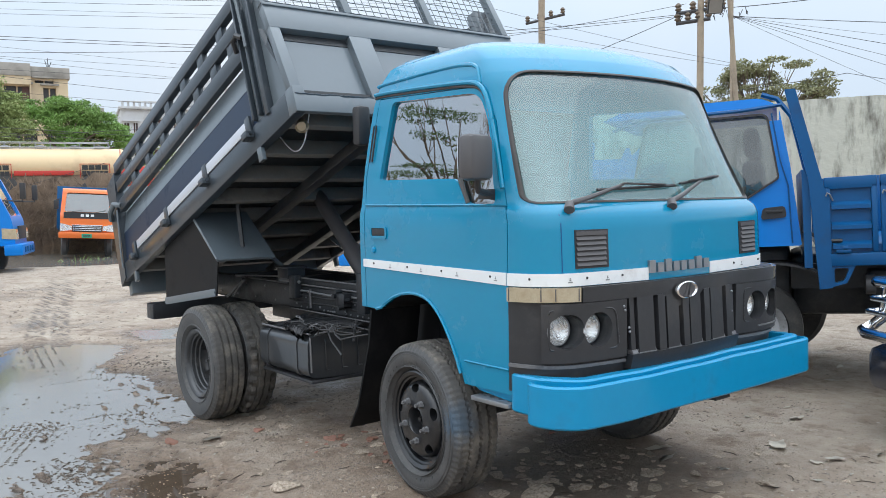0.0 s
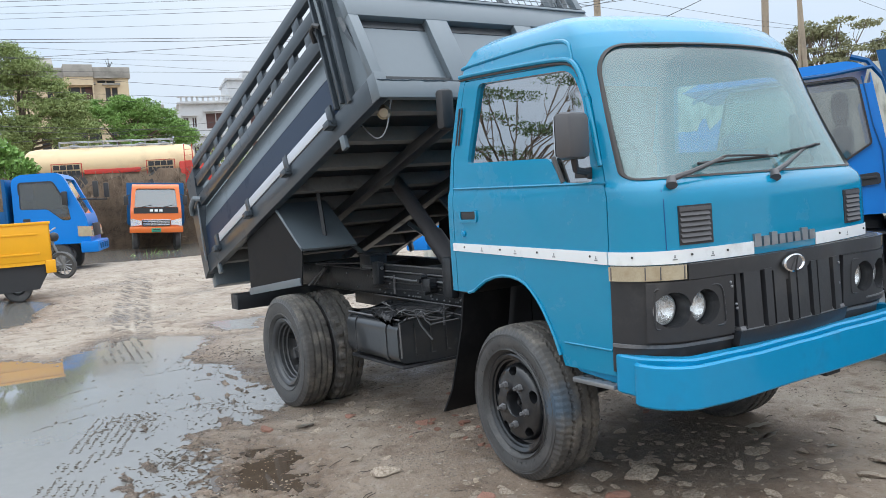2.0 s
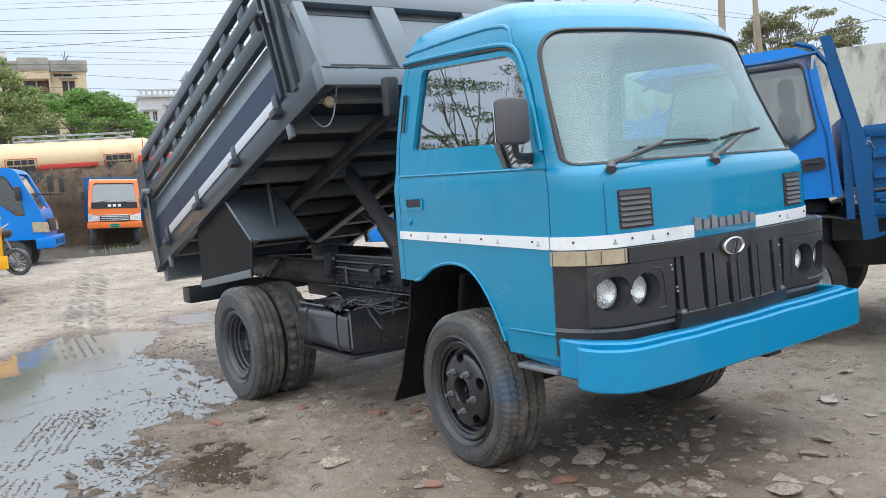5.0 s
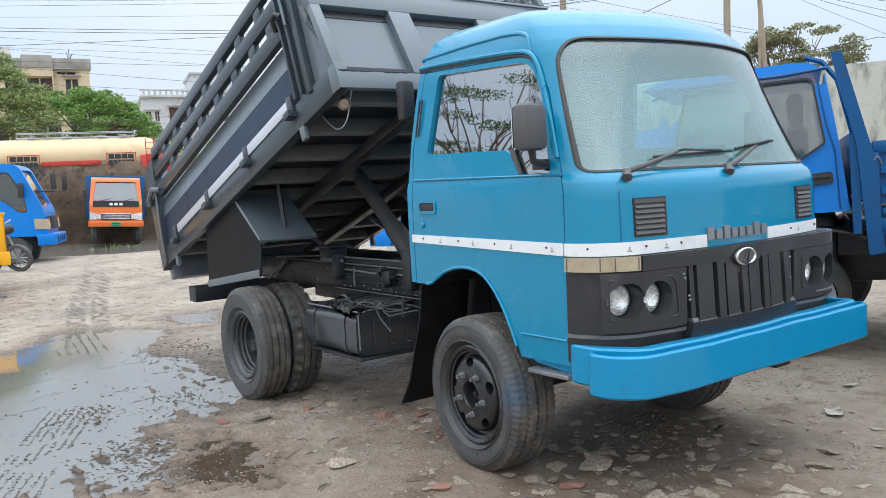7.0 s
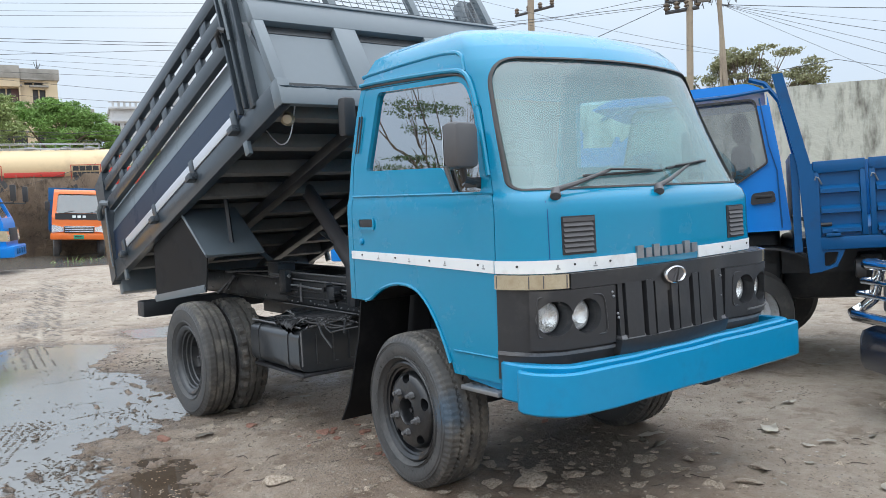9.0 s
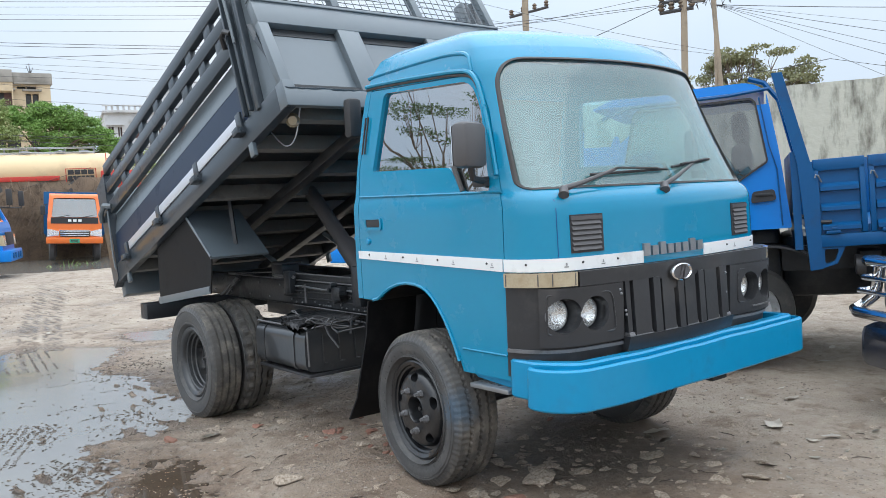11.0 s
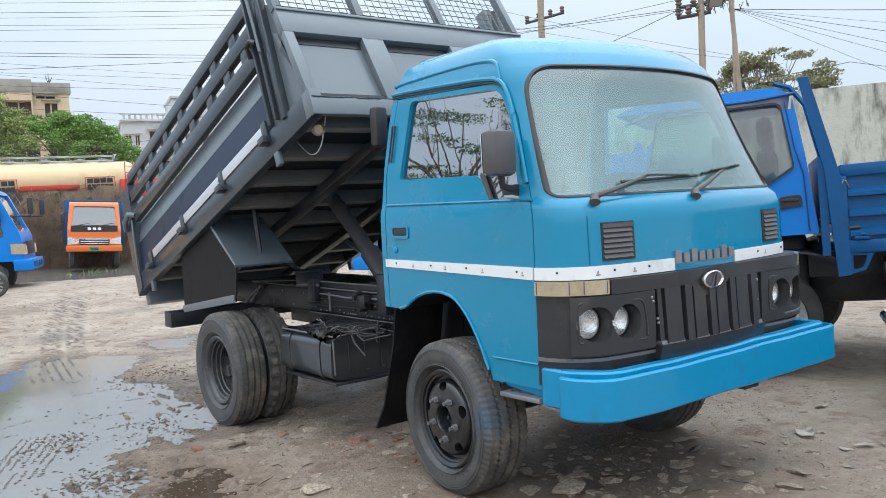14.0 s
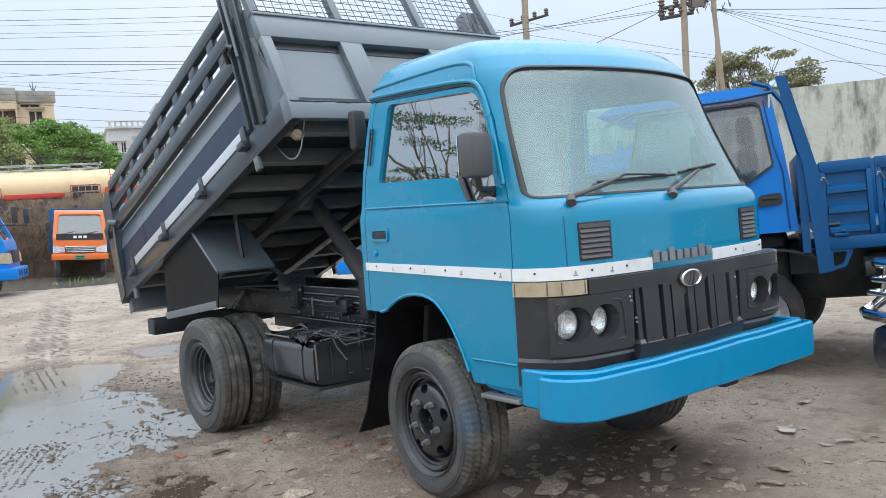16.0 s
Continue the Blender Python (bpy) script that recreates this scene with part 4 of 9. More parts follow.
def beam(path, thick, z0, z1, drop=0.0):
    """A plate along a plan path, thick inwards."""
    bm, rows = bmesh.new(), []
    fine = [Vector((*p, 0)) for p in rounded([tuple(p) for p in path], 0.060, 7)[4:-4]]
    # subdivide the long runs and knock them slightly out of true
    fine = [a.lerp(b, k / 6) for a, b in zip(fine, fine[1:]) for k in range(6 if (b - a).length > 0.12 else 1)] + fine[-1:]
    n = len(fine)
    for i, p in enumerate(fine):
        d = (fine[min(i + 1, n - 1)] - fine[max(i - 1, 0)]).normalized()
        nrm = Vector((d.y, -d.x, 0))
        rows.append([bm.verts.new(p + Vector((0, 0, z))) for z in (z0, z0 + 0.008, z1 - 0.008, z1)] + [bm.verts.new(p - nrm * thick + Vector((0, 0, z))) for z in (z1, z0)])
        rows[-1][0].co -= nrm * 0.008
        rows[-1][3].co -= nrm * 0.008
        for k, v in enumerate(rows[-1]):
            v.co.z += 0.0035 * noise.noise(Vector((p.y * 5.0, z0 * 9, 1.5 if k in (2, 3, 4) else 7.7)))
            v.co += nrm * 0.003 * noise.noise(Vector((p.y * 6.0, z0 * 9 + 3.1, v.co.z * 4)))
    for a, b in zip(rows, rows[1:]):
        for k in range(6):
            bm.faces.new((a[k], b[k], b[(k + 1) % 6], a[(k + 1) % 6]))
    bm.faces.new(rows[0][::-1])
    bm.faces.new(rows[-1])
    bmesh.ops.recalc_face_normals(bm, faces=bm.faces)
    return bm


bumper = part("bumper", beam(bumper_path(1.030, 0.814, 0.085, 0.255), 0.016, 0.536, 0.703), M_BUMPER, truck, "heavy bright-blue steel front bumper")
part("rear_channel", beam(bumper_path(0.992, 0.780, 0.10, 0.345), 0.05, 0.56, 0.718), M_BUMPER, bumper)
for y0, y1, z1 in ((-0.50, 0.70, 0.684), (-0.74, -0.60, 0.690)):
    bm = bmesh.new()
    box(bm, 0.955 if y0 > -0.6 else 0.88, 1.028 if y0 > -0.6 else 0.985, y0, y1, 0.57, z1, bevel=0.006)
    part("bumper_shelf", bm, M_BUMPER, bumper)
for y in (-0.12, 0.20, 0.42):
    bm = bmesh.new()
    lathe(bm, [(0.0, 0.012), (0.007, 0.012), (0.009, 0.0)], 8, "x", (1.016, y, 0.692))
    part("bumper_bolt", bm, M_CHASSIS, bumper, "small dark bolt head")
for s in (-1, 1):
    bm = bmesh.new()
    box(bm, 0.42, 0.66, *sorted((s * 0.58, s * 0.785)), 0.565, 0.585, bevel=0.004)
    c = []
    for i in range(4):
        for j in range(3):
            h_ = bmesh.new()
            bmesh.ops.create_cone(h_, cap_ends=True, segments=10, radius1=0.014, radius2=0.014, depth=0.1, matrix=Matrix.Translation((0.46 + 0.052 * i, s * (0.625 + 0.055 * j), 0.575)))
            c.append(solid(h_))
    finish(carve(solid(bm), c), "step_plate", M_GREY_METAL, truck, "perforated metal step", 30)
    bm = bmesh.new()
    prism(bm, [(0.34, 0.66), (0.66, 0.66), (0.66, 0.58), (0.42, 0.60)], "y", *sorted((s * 0.55, s * 0.735)))
    part("lower_sill", bm, M_BUMPER, truck)
    # black lining of the wheel arch
    bm = bmesh.new()
    edge = [(x, z) for x, z in ARCH[2:17]]
    for (xa, za), (xb, zb) in zip(edge, edge[1:]):
        bm.faces.new([bm.verts.new(p) for p in ((xa, s * 0.752, za - 0.006), (xb, s * 0.752, zb - 0.006), (xb, s * 0.425, zb - 0.006), (xa, s * 0.425, za - 0.006))])
    bm.faces.new([bm.verts.new((x, s * 0.424, z)) for x, z in edge + [(0.36, 0.62), (-0.45, 0.62)]])
    bmesh.ops.remove_doubles(bm, verts=bm.verts, dist=1e-4)
    bmesh.ops.recalc_face_normals(bm, faces=bm.faces)
    part("arch_lining", bm, M_GUARD, truck, "black wheel-arch lining")
    bm = bmesh.new()
    box(bm, -0.449, -0.25, *sorted((s * 0.430, s * 0.426)), 0.62, 1.0)
    part("arch_wall", bm, M_GUARD, truck)
bm = bmesh.new()
box(bm, 0.95, 0.99, 0.16, 0.27, 0.500, 0.538, bevel=0.004)
part("tow_bracket", bm, M_CHASSIS, truck)

# wipers
def on_screen(y, z, off):
    """A point off the windscreen's surface at a given y and z."""
    w, front_x, _ = cab_row(z)
    _, _, bow, join, _ = cab_plan(z, w)
    s_ = min(1.0, abs(y) / join)
    return Vector((front_x - bow * s_ * s_ + off, y, z))


for pivot, elbow, tip0, tip1 in ((-0.615, (-0.31, 1.468), (-0.435, 1.448), (0.035, 1.462)), (-0.045, (0.235, 1.487), (0.075, 1.470), (0.44, 1.505))):
    bm = bmesh.new()
    base = on_screen(pivot, 1.385, 0.004)
    mid = on_screen(*elbow, 0.030)
    tube(bm, [base + Vector((0.03, -0.02, -0.015)), base + Vector((0.012, 0, 0.012))], [0.022, 0.017], 10)
    tube(bm, [base + Vector((0.015, 0, 0.010)), base.lerp(mid, 0.3) + Vector((0.02, 0, 0.006)), mid], [0.013, 0.010, 0.006], 8)
    wiper = part("wiper", bm, M_MIRROR_BACK, truck, "grey windscreen wiper with a black blade")
    bm = bmesh.new()
    ends = [on_screen(tip0[0] + (tip1[0] - tip0[0]) * k / 6, tip0[1] + (tip1[1] - tip0[1]) * k / 6, 0.010) for k in range(7)]
    tube(bm, ends, 0.0065, 6)
    tube(bm, [ends[1] + Vector((0.010, 0, 0.006)), mid + Vector((0.006, 0, 0.004)), ends[5] + Vector((0.010, 0, 0.006))], 0.005, 6)
    part("wiper_blade", bm, M_PLASTIC, wiper, "black rubber wiper blade")

# door mirrors
for s in (-1, 1):
    m = pose(0.585 if s < 0 else 0.50, s * (0.865 if s < 0 else 0.83), 1.588, 0, 0, s * -12)
    bm = bmesh.new()
    box(bm, -0.040, 0.040, -0.075, 0.075, -0.092, 0.092, m, bevel=0.026)
    mirror = part("door_mirror", bm, M_MIRROR_BACK, truck, "grey-backed door mirror on a short arm")
    bm = bmesh.new()
    box(bm, -0.044, -0.0405, -0.062, 0.062, -0.078, 0.078, m)
    part("mirror_glass", bm, M_CHROME, mirror)
    bm = bmesh.new()
    tube(bm, [(0.585, s * 0.862, 1.50), (0.575, s * 0.845, 1.455), (0.56, s * 0.765, 1.440)], 0.015, 8)
    box(bm, 0.50, 0.575, *sorted((s * 0.755, s * 0.785)), 1.42, 1.462, bevel=0.004)
    part("mirror_arm", bm, M_PLASTIC, mirror)
# air intake snorkel behind the cab
bm = bmesh.new()
box(bm, -0.60, -0.53, -0.71, -0.63, 1.72, 1.925, bevel=0.02)
part("intake_snorkel", bm, M_PLASTIC, truck, "black plastic intake snorkel")

# interior
bm = bmesh.new()
prism(bm, [(-0.405, 1.05), (-0.400, 1.40), (-0.325, 1.92), (-0.305, 1.92), (-0.385, 1.40), (-0.390, 1.05)], "y", -0.66, 0.66)
part("rear_lining", bm, M_INTERIOR, truck, "grey lining on the cab's rear wall")
bm = bmesh.new()
box(bm, 0.35, 0.80, -0.66, 0.66, 1.10, 1.36, bevel=0.04)
part("dashboard", bm, M_INTERIOR, truck)
for y in (-0.38, 0.38):
    bm = bmesh.new()
    box(bm, -0.30, 0.15, y - 0.24, y + 0.24, 1.02, 1.16, bevel=0.04)
    box(bm, -0.38, -0.27, y - 0.23, y + 0.23, 1.12, 1.55, bevel=0.04)
    box(bm, -0.37, -0.29, y - 0.12, y + 0.12, 1.56, 1.70, bevel=0.03)
    part("seat", bm, M_INTERIOR, truck, "dark vinyl cab seat with headrest")
bm = bmesh.new()
ring = [(0.28 + 0.10 * math.sin(a), -0.38 + 0.19 * math.cos(a), 1.42 + 0.16 * math.sin(a)) for a in np.linspace(0, 2 * math.pi, 25)]
tube(bm, ring, 0.013, 6, cap=False)
tube(bm, [(0.28, -0.56, 1.42), (0.28, -0.20, 1.42)], 0.010, 6)
tube(bm, [(0.28, -0.38, 1.42), (0.42, -0.38, 1.30)], 0.02, 8)
part("steering_wheel", bm, M_PLASTIC, truck)


# wheels
def tyre_mesh(radius, width, lugs, zig, shoulder, bead=0.60, mats=(M_RUBBER, M_TREAD)):
    """A tyre round the y axis, outer face towards -y; with zigzag ribs (zig) or deep shoulder blocks (shoulder)."""
    bm, seg = bmesh.new(), lugs * 4
    h = width / 2
    prof = [(radius * 0.52, -h * 0.62), (radius * 0.56, -h * 0.86), (radius * 0.60, -h * 0.95), (radius * 0.605, -h * 0.99), (radius * 0.63, -h * 0.99), (radius * 0.635, -h * 0.96), (radius * 0.72, -h * 1.03), (radius * 0.80, -h * 1.04), (radius * 0.855, -h * 1.02), (radius * 0.86, -h * 1.045), (radius * 0.875, -h * 1.035), (radius * 0.88, -h * 0.99), (radius * 0.955, -h * 0.90)]
    prof = [(radius * (bead + (0.955 - bead) * (r / radius - 0.52) / 0.435), a) for r, a in prof]
    ribs = [(-0.82, 0.985), (-0.50, 0.997), (-0.46, 0.955), (-0.40, 0.955), (-0.34, 1.0), (-0.05, 1.0), (-0.02, 0.955), (0.04, 0.955), (0.10, 1.0), (0.36, 1.0), (0.40, 0.955), (0.46, 0.955), (0.52, 0.997), (0.82, 0.985)]
    full = [(r, a, 0) for r, a in prof] + [(radius * f, h * a, 1) for a, f in ribs] + [(r, -a, 0) for r, a in prof[::-1]]
    rings = []
    for n, (r, a, tread) in enumerate(full):
        ring = []
        for k in range(seg):
            t = 2 * math.pi * k / seg
            rr, aa = r, a
            if tread:
                aa += zig * h * (1 if k % 4 < 2 else -1) * (0.5 if abs(a) > 0.8 * h else 1)
            if tread and abs(a) > 0.48 * h and k % 4 in (2, 3):
                rr -= shoulder
            if not tread and r > radius * 0.94 and k % 4 in (2, 3):
                rr -= shoulder * 1.2 + 0.004
            ring.append(bm.verts.new((rr * math.cos(t), aa, rr * math.sin(t))))
        rings.append(ring)
    for n, (r0, r1) in enumerate(zip(rings, rings[1:])):
        for k in range(seg):
            f = bm.faces.new((r0[k], r0[(k + 1) % seg], r1[(k + 1) % seg], r1[k]))
            f.material_index = 1 if 12 <= n < len(rings) - 13 else 0
    bmesh.ops.recalc_face_normals(bm, faces=bm.faces)
    return mesh_from(bm, "tyre", list(mats), 30)


def rim_mesh(dish):
    """A pressed steel rim with five holes; dish: how far the disc stands out (-) or in (+)."""
    bm = bmesh.new()
    d = dish
    if d < 0:
        # bulged disc, open hub in the middle
        prof = [(0.0, d + 0.020), (0.010, d + 0.020), (0.012, d + 0.040), (0.034, d + 0.044), (0.050, d + 0.058), (0.055, d + 0.006), (0.059, d - 0.003), (0.066, d + 0.001), (0.128, d + 0.003), (0.146, d + 0.008), (0.158, d + 0.022), (0.165, d + 0.052), (0.176, -0.036), (0.179, -0.062), (0.187, -0.066), (0.190, -0.075), (0.204, -0.084), (0.211, -0.080)]
    else:
        # deep stepped barrel down to the sunk disc
        prof = [(0.0, d - 0.03), (0.050, d - 0.03), (0.056, d), (0.120, d), (0.140, d - 0.006), (0.148, d - 0.02), (0.150, 0.005), (0.158, -0.002), (0.160, -0.022), (0.167, -0.028), (0.170, -0.048), (0.178, -0.054), (0.182, -0.072), (0.190, -0.080), (0.205, -0.086), (0.212, -0.080)]
    lathe(bm, [(r * 1.10, a) for r, a in prof + [(0.214, -0.060), (0.190, -0.02), (0.190, 0.07), (0.10, 0.08), (0.0, 0.08)]], 56, "y")
    ob = solid(bm, "rim")
    cuts = []
    for k in range(5):
        a = 2 * math.pi * (k + 0.5) / 5
        c = bmesh.new()
        bmesh.ops.create_cone(c, cap_ends=True, segments=16, radius1=0.020, radius2=0.020, depth=0.12, matrix=Matrix.Translation((0.150 * math.cos(a), d + 0.01, 0.150 * math.sin(a))) @ Matrix.Rotation(math.pi / 2 - a, 4, "Y") @ pose(0, 0, 0, 90) @ Matrix.Diagonal((1.5, 1, 1, 1)))
        cuts.append(solid(c))
    ob = carve(ob, cuts)
    me = ob.data.copy()
    bpy.data.objects.remove(ob)
    me.name = "rim"
    me.materials.clear()
    me.materials.append(M_RIM if d < 0 else M_RIM_DUSTY)
    me.polygons.foreach_set("use_smooth", [True] * len(me.polygons))
    me.set_sharp_from_angle(angle=radians(35))
    return me


def nut_mesh():
    bm = bmesh.new()
    lathe(bm, [(0.0, -0.044), (0.009, -0.044), (0.010, -0.026), (0.016, -0.025), (0.019, 0.0)], 6, "y")
    return mesh_from(bm, "wheel_nut", M_TRIM, 30)


def smeared(base, name, at, colour, reach):
    """The same rubber with a smear of overspray paint round one place on the tyre."""
    m = base.copy()
    m.name = name
    n, l = m.node_tree.nodes, m.node_tree.links
    b = n["Principled BSDF"]
    tc, far, mr, fuzz, mx = n.new("ShaderNodeTexCoord"), n.new("ShaderNodeVectorMath"), n.new("ShaderNodeMapRange"), n.new("ShaderNodeTexNoise"), n.new("ShaderNodeMixRGB")
    far.operation, far.inputs[1].default_value = "DISTANCE", at
    l.new(tc.outputs["Object"], far.inputs[0])
    fuzz.inputs["Scale"].default_value, fuzz.inputs["Detail"].default_value = 22, 5
    l.new(tc.outputs["Object"], fuzz.inputs["Vector"])
    add = n.new("ShaderNodeMath")
    add.operation, add.inputs[1].default_value = "MULTIPLY_ADD", reach
    l.new(fuzz.outputs["Fac"], add.inputs[0])
    l.new(far.outputs["Value"], add.inputs[2])
    l.new(add.outputs[0], mr.inputs["Value"])
    mr.inputs["From Min"].default_value, mr.inputs["From Max"].default_value = reach * 1.5, reach * 0.75
    mr.inputs["To Max"].default_value = 0.32
    l.new(mr.outputs[0], mx.inputs[0])
    l.new(b.inputs["Base Color"].links[0].from_socket, mx.inputs[1])
    mx.inputs[2].default_value = (*colour, 1)
    l.new(mx.outputs[0], b.inputs["Base Color"])
    return m


# blue overspray on the shoulder of the near front tyre, ahead of the axle
SMEAR = (0.325 * math.cos(radians(25)), -0.10, 0.325 * math.sin(radians(25)))
M_RUBBER_F, M_TREAD_F = (smeared(m, m.name + "_oversprayed", SMEAR, (0.03, 0.13, 0.24), 0.11) for m in (M_RUBBER, M_TREAD))
TYRE_F = tyre_mesh(0.364, 0.238, 76, 0.022, 0.0035, 0.625, (M_RUBBER_F, M_TREAD_F))
TYRE_R, TYRE_IN = tyre_mesh(0.385, 0.20, 64, 0.006, 0.003), tyre_mesh(0.385, 0.20, 30, 0.03, 0.016)
RIM_F, RIM_R, NUT = rim_mesh(-0.085), rim_mesh(0.055), nut_mesh()


def wheel(x, y, z, tyre, rim, dish, turn, steer=0.0):
    ob = new("wheel", tyre)
    ob.parent = truck
    ob["label"] = "worn muddy truck tyre on a black steel rim"
    ob.matrix_world = pose(x, y, z, 0, 0, steer) @ Matrix.Rotation(radians(turn), 4, "Y")
    r = new("rim", rim)
    r.parent = ob
    push = -0.024 if dish < 0 else 0.0
    r.location.y = push
    for k in range(5):
        a = 2 * math.pi * k / 5
        nut = new("wheel_nut", NUT)
        nut.parent = ob
        nut.location = (0.098 * math.cos(a), dish + 0.008 + push, 0.098 * math.sin(a))
    return ob


near_wheel = wheel(0.034, -0.684, 0.400, TYRE_F, RIM_F, -0.085, 15, -4.5)
# embossed sidewall lettering, as plain raised bars, and two moulded rings
mark_rng = random.Random(3)
bm = bmesh.new()
for k in range(44):
    if k % 11 in (0, 6):
        continue
    a = 2 * math.pi * (k + mark_rng.uniform(-0.15, 0.15)) / 44
    box(bm, -0.003, 0.003, -0.1222, -0.1195, 0.270, 0.270 + mark_rng.uniform(0.010, 0.018), Matrix.Rotation(a, 4, "Y"))
for r in (0.252, 0.312):
    lathe(bm, [(r - 0.0025, -0.1195), (r, -0.1250), (r + 0.0025, -0.1195)], 72, "y")
marks = part("sidewall_lettering", bm, M_RUBBER, near_wheel, "embossed marks on the tyre sidewall", 30)
marks["kind"] = "stuff"
wheel(0.028, 0.690, 0.402, TYRE_F, RIM_F, -0.085, 50, 175.5)
wheel(-2.23, -0.885, 0.376, TYRE_R, RIM_R, 0.055, 30)
wheel(-2.23, -0.655, 0.376, TYRE_IN, RIM_R, 0.055, 10, 180)
wheel(-2.23, 0.655, 0.376, TYRE_IN, RIM_R, 0.055, 10)
wheel(-2.23, 0.885, 0.376, TYRE_R, RIM_R, 0.055, 40, 180)
for x, z in ((0.028, 0.402), (-2.23, 0.376)):
    bm = bmesh.new()
    tube(bm, [(x, -0.66, z), (x, 0.66, z)], 0.055, 12)
    if x < -1:
        bmesh.ops.create_uvsphere(bm, u_segments=20, v_segments=14, radius=0.17, matrix=Matrix.Translation((x, 0, z)))
    part("axle", bm, M_CHASSIS, truck)

# chassis
for s in (-1, 1):
    bm = bmesh.new()
    y0, y1 = sorted((s * 0.30, s * 0.37))
    box(bm, -3.45, 0.5, *sorted((s * 0.355, s * 0.37)), 0.715, 0.880, bevel=0.004)
    box(bm, -3.45, 0.5, y0, y1, 0.868, 0.882, bevel=0.003)
    box(bm, -3.45, 0.5, y0, y1, 0.713, 0.727, bevel=0.003)
    rail = part("chassis_rail", bm, M_CHASSIS, truck, "black steel chassis rail")
    bm = bmesh.new()
    for k in range(16):
        x = -3.2 + 0.16 * k
        lathe(bm, [(0.0, s * 0.376), (0.007, s * 0.376), (0.008, s * 0.369)], 6, "y", (x, 0, 0.75 + 0.09 * (k % 2)))
    part("bolts", bm, M_GREY_METAL, rail)["kind"] = "stuff"
    bm = bmesh.new()
    pts = [(x, s * 0.45, 0.60 + 0.10 * ((x + 2.23) / 0.55) ** 2) for x in np.linspace(-2.78, -1.68, 9)]
    for dz in (0.0, 0.014, 0.028):
        tube(bm, [(x, y, z - dz) for x, y, z in pts], 0.035, 4, flat=(1, 0.25))
    part("leaf_spring", bm, M_CHASSIS, truck)
# flitch plate below the near rail
bm = bmesh.new()
box(bm, -2.35, -0.30, -0.345, -0.330, 0.625, 0.716, bevel=0.003)
part("flitch_plate", bm, M_CHASSIS, truck, "black steel plate under the chassis rail")
# air pipes and clips along the near rail, battery tray, brackets
for k, (z, r) in enumerate(((0.842, 0.007), (0.815, 0.005), (0.770, 0.006))):
    bm = bmesh.new()
    tube(bm, [(-2.0 + 0.25 * i, -0.378 - 0.004 * (k == 1) - 0.006 * math.sin(i * 1.7 + k), z + 0.006 * math.sin(i * 2.3 + k)) for i in range(7)], r, 6)
    part("air_pipe", bm, M_GREY_METAL if k == 0 else M_PLASTIC, truck, "thin pipe along the chassis rail")
for x, h_ in ((-1.88, 0.10), (-1.02, 0.16), (-0.72, 0.13)):
    bm = bmesh.new()
    box(bm, x - 0.045, x + 0.045, -0.425, -0.375, 0.845 - h_ / 2, 0.845 + h_, bevel=0.006)
    part("rail_bracket", bm, M_CHASSIS, truck, "dark bolted rail bracket")
bm = bmesh.new()
tube(bm, [(-2.10, -0.40, 0.905), (-1.82, -0.40, 0.905)], 0.012, 4)
part("guard_strut", bm, M_GREY_METAL, truck, "small grey mudguard strut")
for x in (-3.4, -2.7, -2.0, -1.3, -0.7):
    bm = bmesh.new()
    box(bm, x - 0.035, x + 0.035, -0.355, 0.355, 0.74, 0.86, bevel=0.004)
    part("cross_member", bm, M_CHASSIS, truck)
bm = bmesh.new()
box(bm, -3.55, -3.40, -0.86, 0.86, 0.545, 0.668, bevel=0.006)
part("rear_beam", bm, M_CHASSIS, truck, "black rear under-run beam")
for s in (-1, 1):
    bm = bmesh.new()
    box(bm, -2.14, -1.98, *sorted((s * 0.27, s * 0.40)), 0.88, 0.985, bevel=0.004)
    box(bm, -2.16, -1.96, *sorted((s * 0.26, s * 0.41)), 0.985, 0.998, bevel=0.003)
    part("bed_rest", bm, M_CHASSIS, truck)
    bm = bmesh.new()
    box(bm, -1.95, -0.50, *sorted((s * 0.31, s * 0.365)), 0.884, 0.925, bevel=0.003)
    part("sub_rail", bm, M_CHASSIS, truck)

# pale strips painted in as highlights on the rail edges, struts and a valve block on the near rail
for name_, pts, r in (("rail_highlight", [(-2.9, -0.372, 0.884), (-0.45, -0.372, 0.884)], 0.005), ("rail_highlight", [(-2.0, -0.372, 0.712), (-0.45, -0.372, 0.712)], 0.004), ("rail_highlight", [(-1.95, -0.368, 0.927), (-0.50, -0.368, 0.927)], 0.005),
                      ("strut", [(-3.02, -0.40, 0.72), (-2.71, -0.40, 0.87)], 0.012), ("strut", [(-2.91, -0.40, 0.73), (-2.69, -0.40, 0.87)], 0.010), ("strut", [(-2.9, -0.38, 0.890), (-2.15, -0.38, 0.925)], 0.006), ("strut", [(-1.45, 0.10, 0.97), (-0.75, -0.25, 1.03)], 0.013), ("strut", [(-1.70, -0.385, 0.74), (-1.70, -0.385, 0.86)], 0.008)):
    bm = bmesh.new()
    tube(bm, pts, r, 6)
    part(name_, bm, M_TRIM, truck, "pale grey strip for a highlight on the rail edge" if name_ == "rail_highlight" else "thin grey steel strut")
bm = bmesh.new()
box(bm, -1.30, -1.20, -0.43, -0.372, 0.79, 0.87, bevel=0.006)
for x, z in ((-1.31, 0.85), (-1.19, 0.83), (-1.25, 0.78), (-1.28, 0.88)):
    tube(bm, [(x, -0.40, z), (x, -0.445, z)], 0.014, 8)
part("valve_block", bm, M_CHASSIS, truck, "black hydraulic valve block")
bolt_rng = random.Random(6)
bm = bmesh.new()
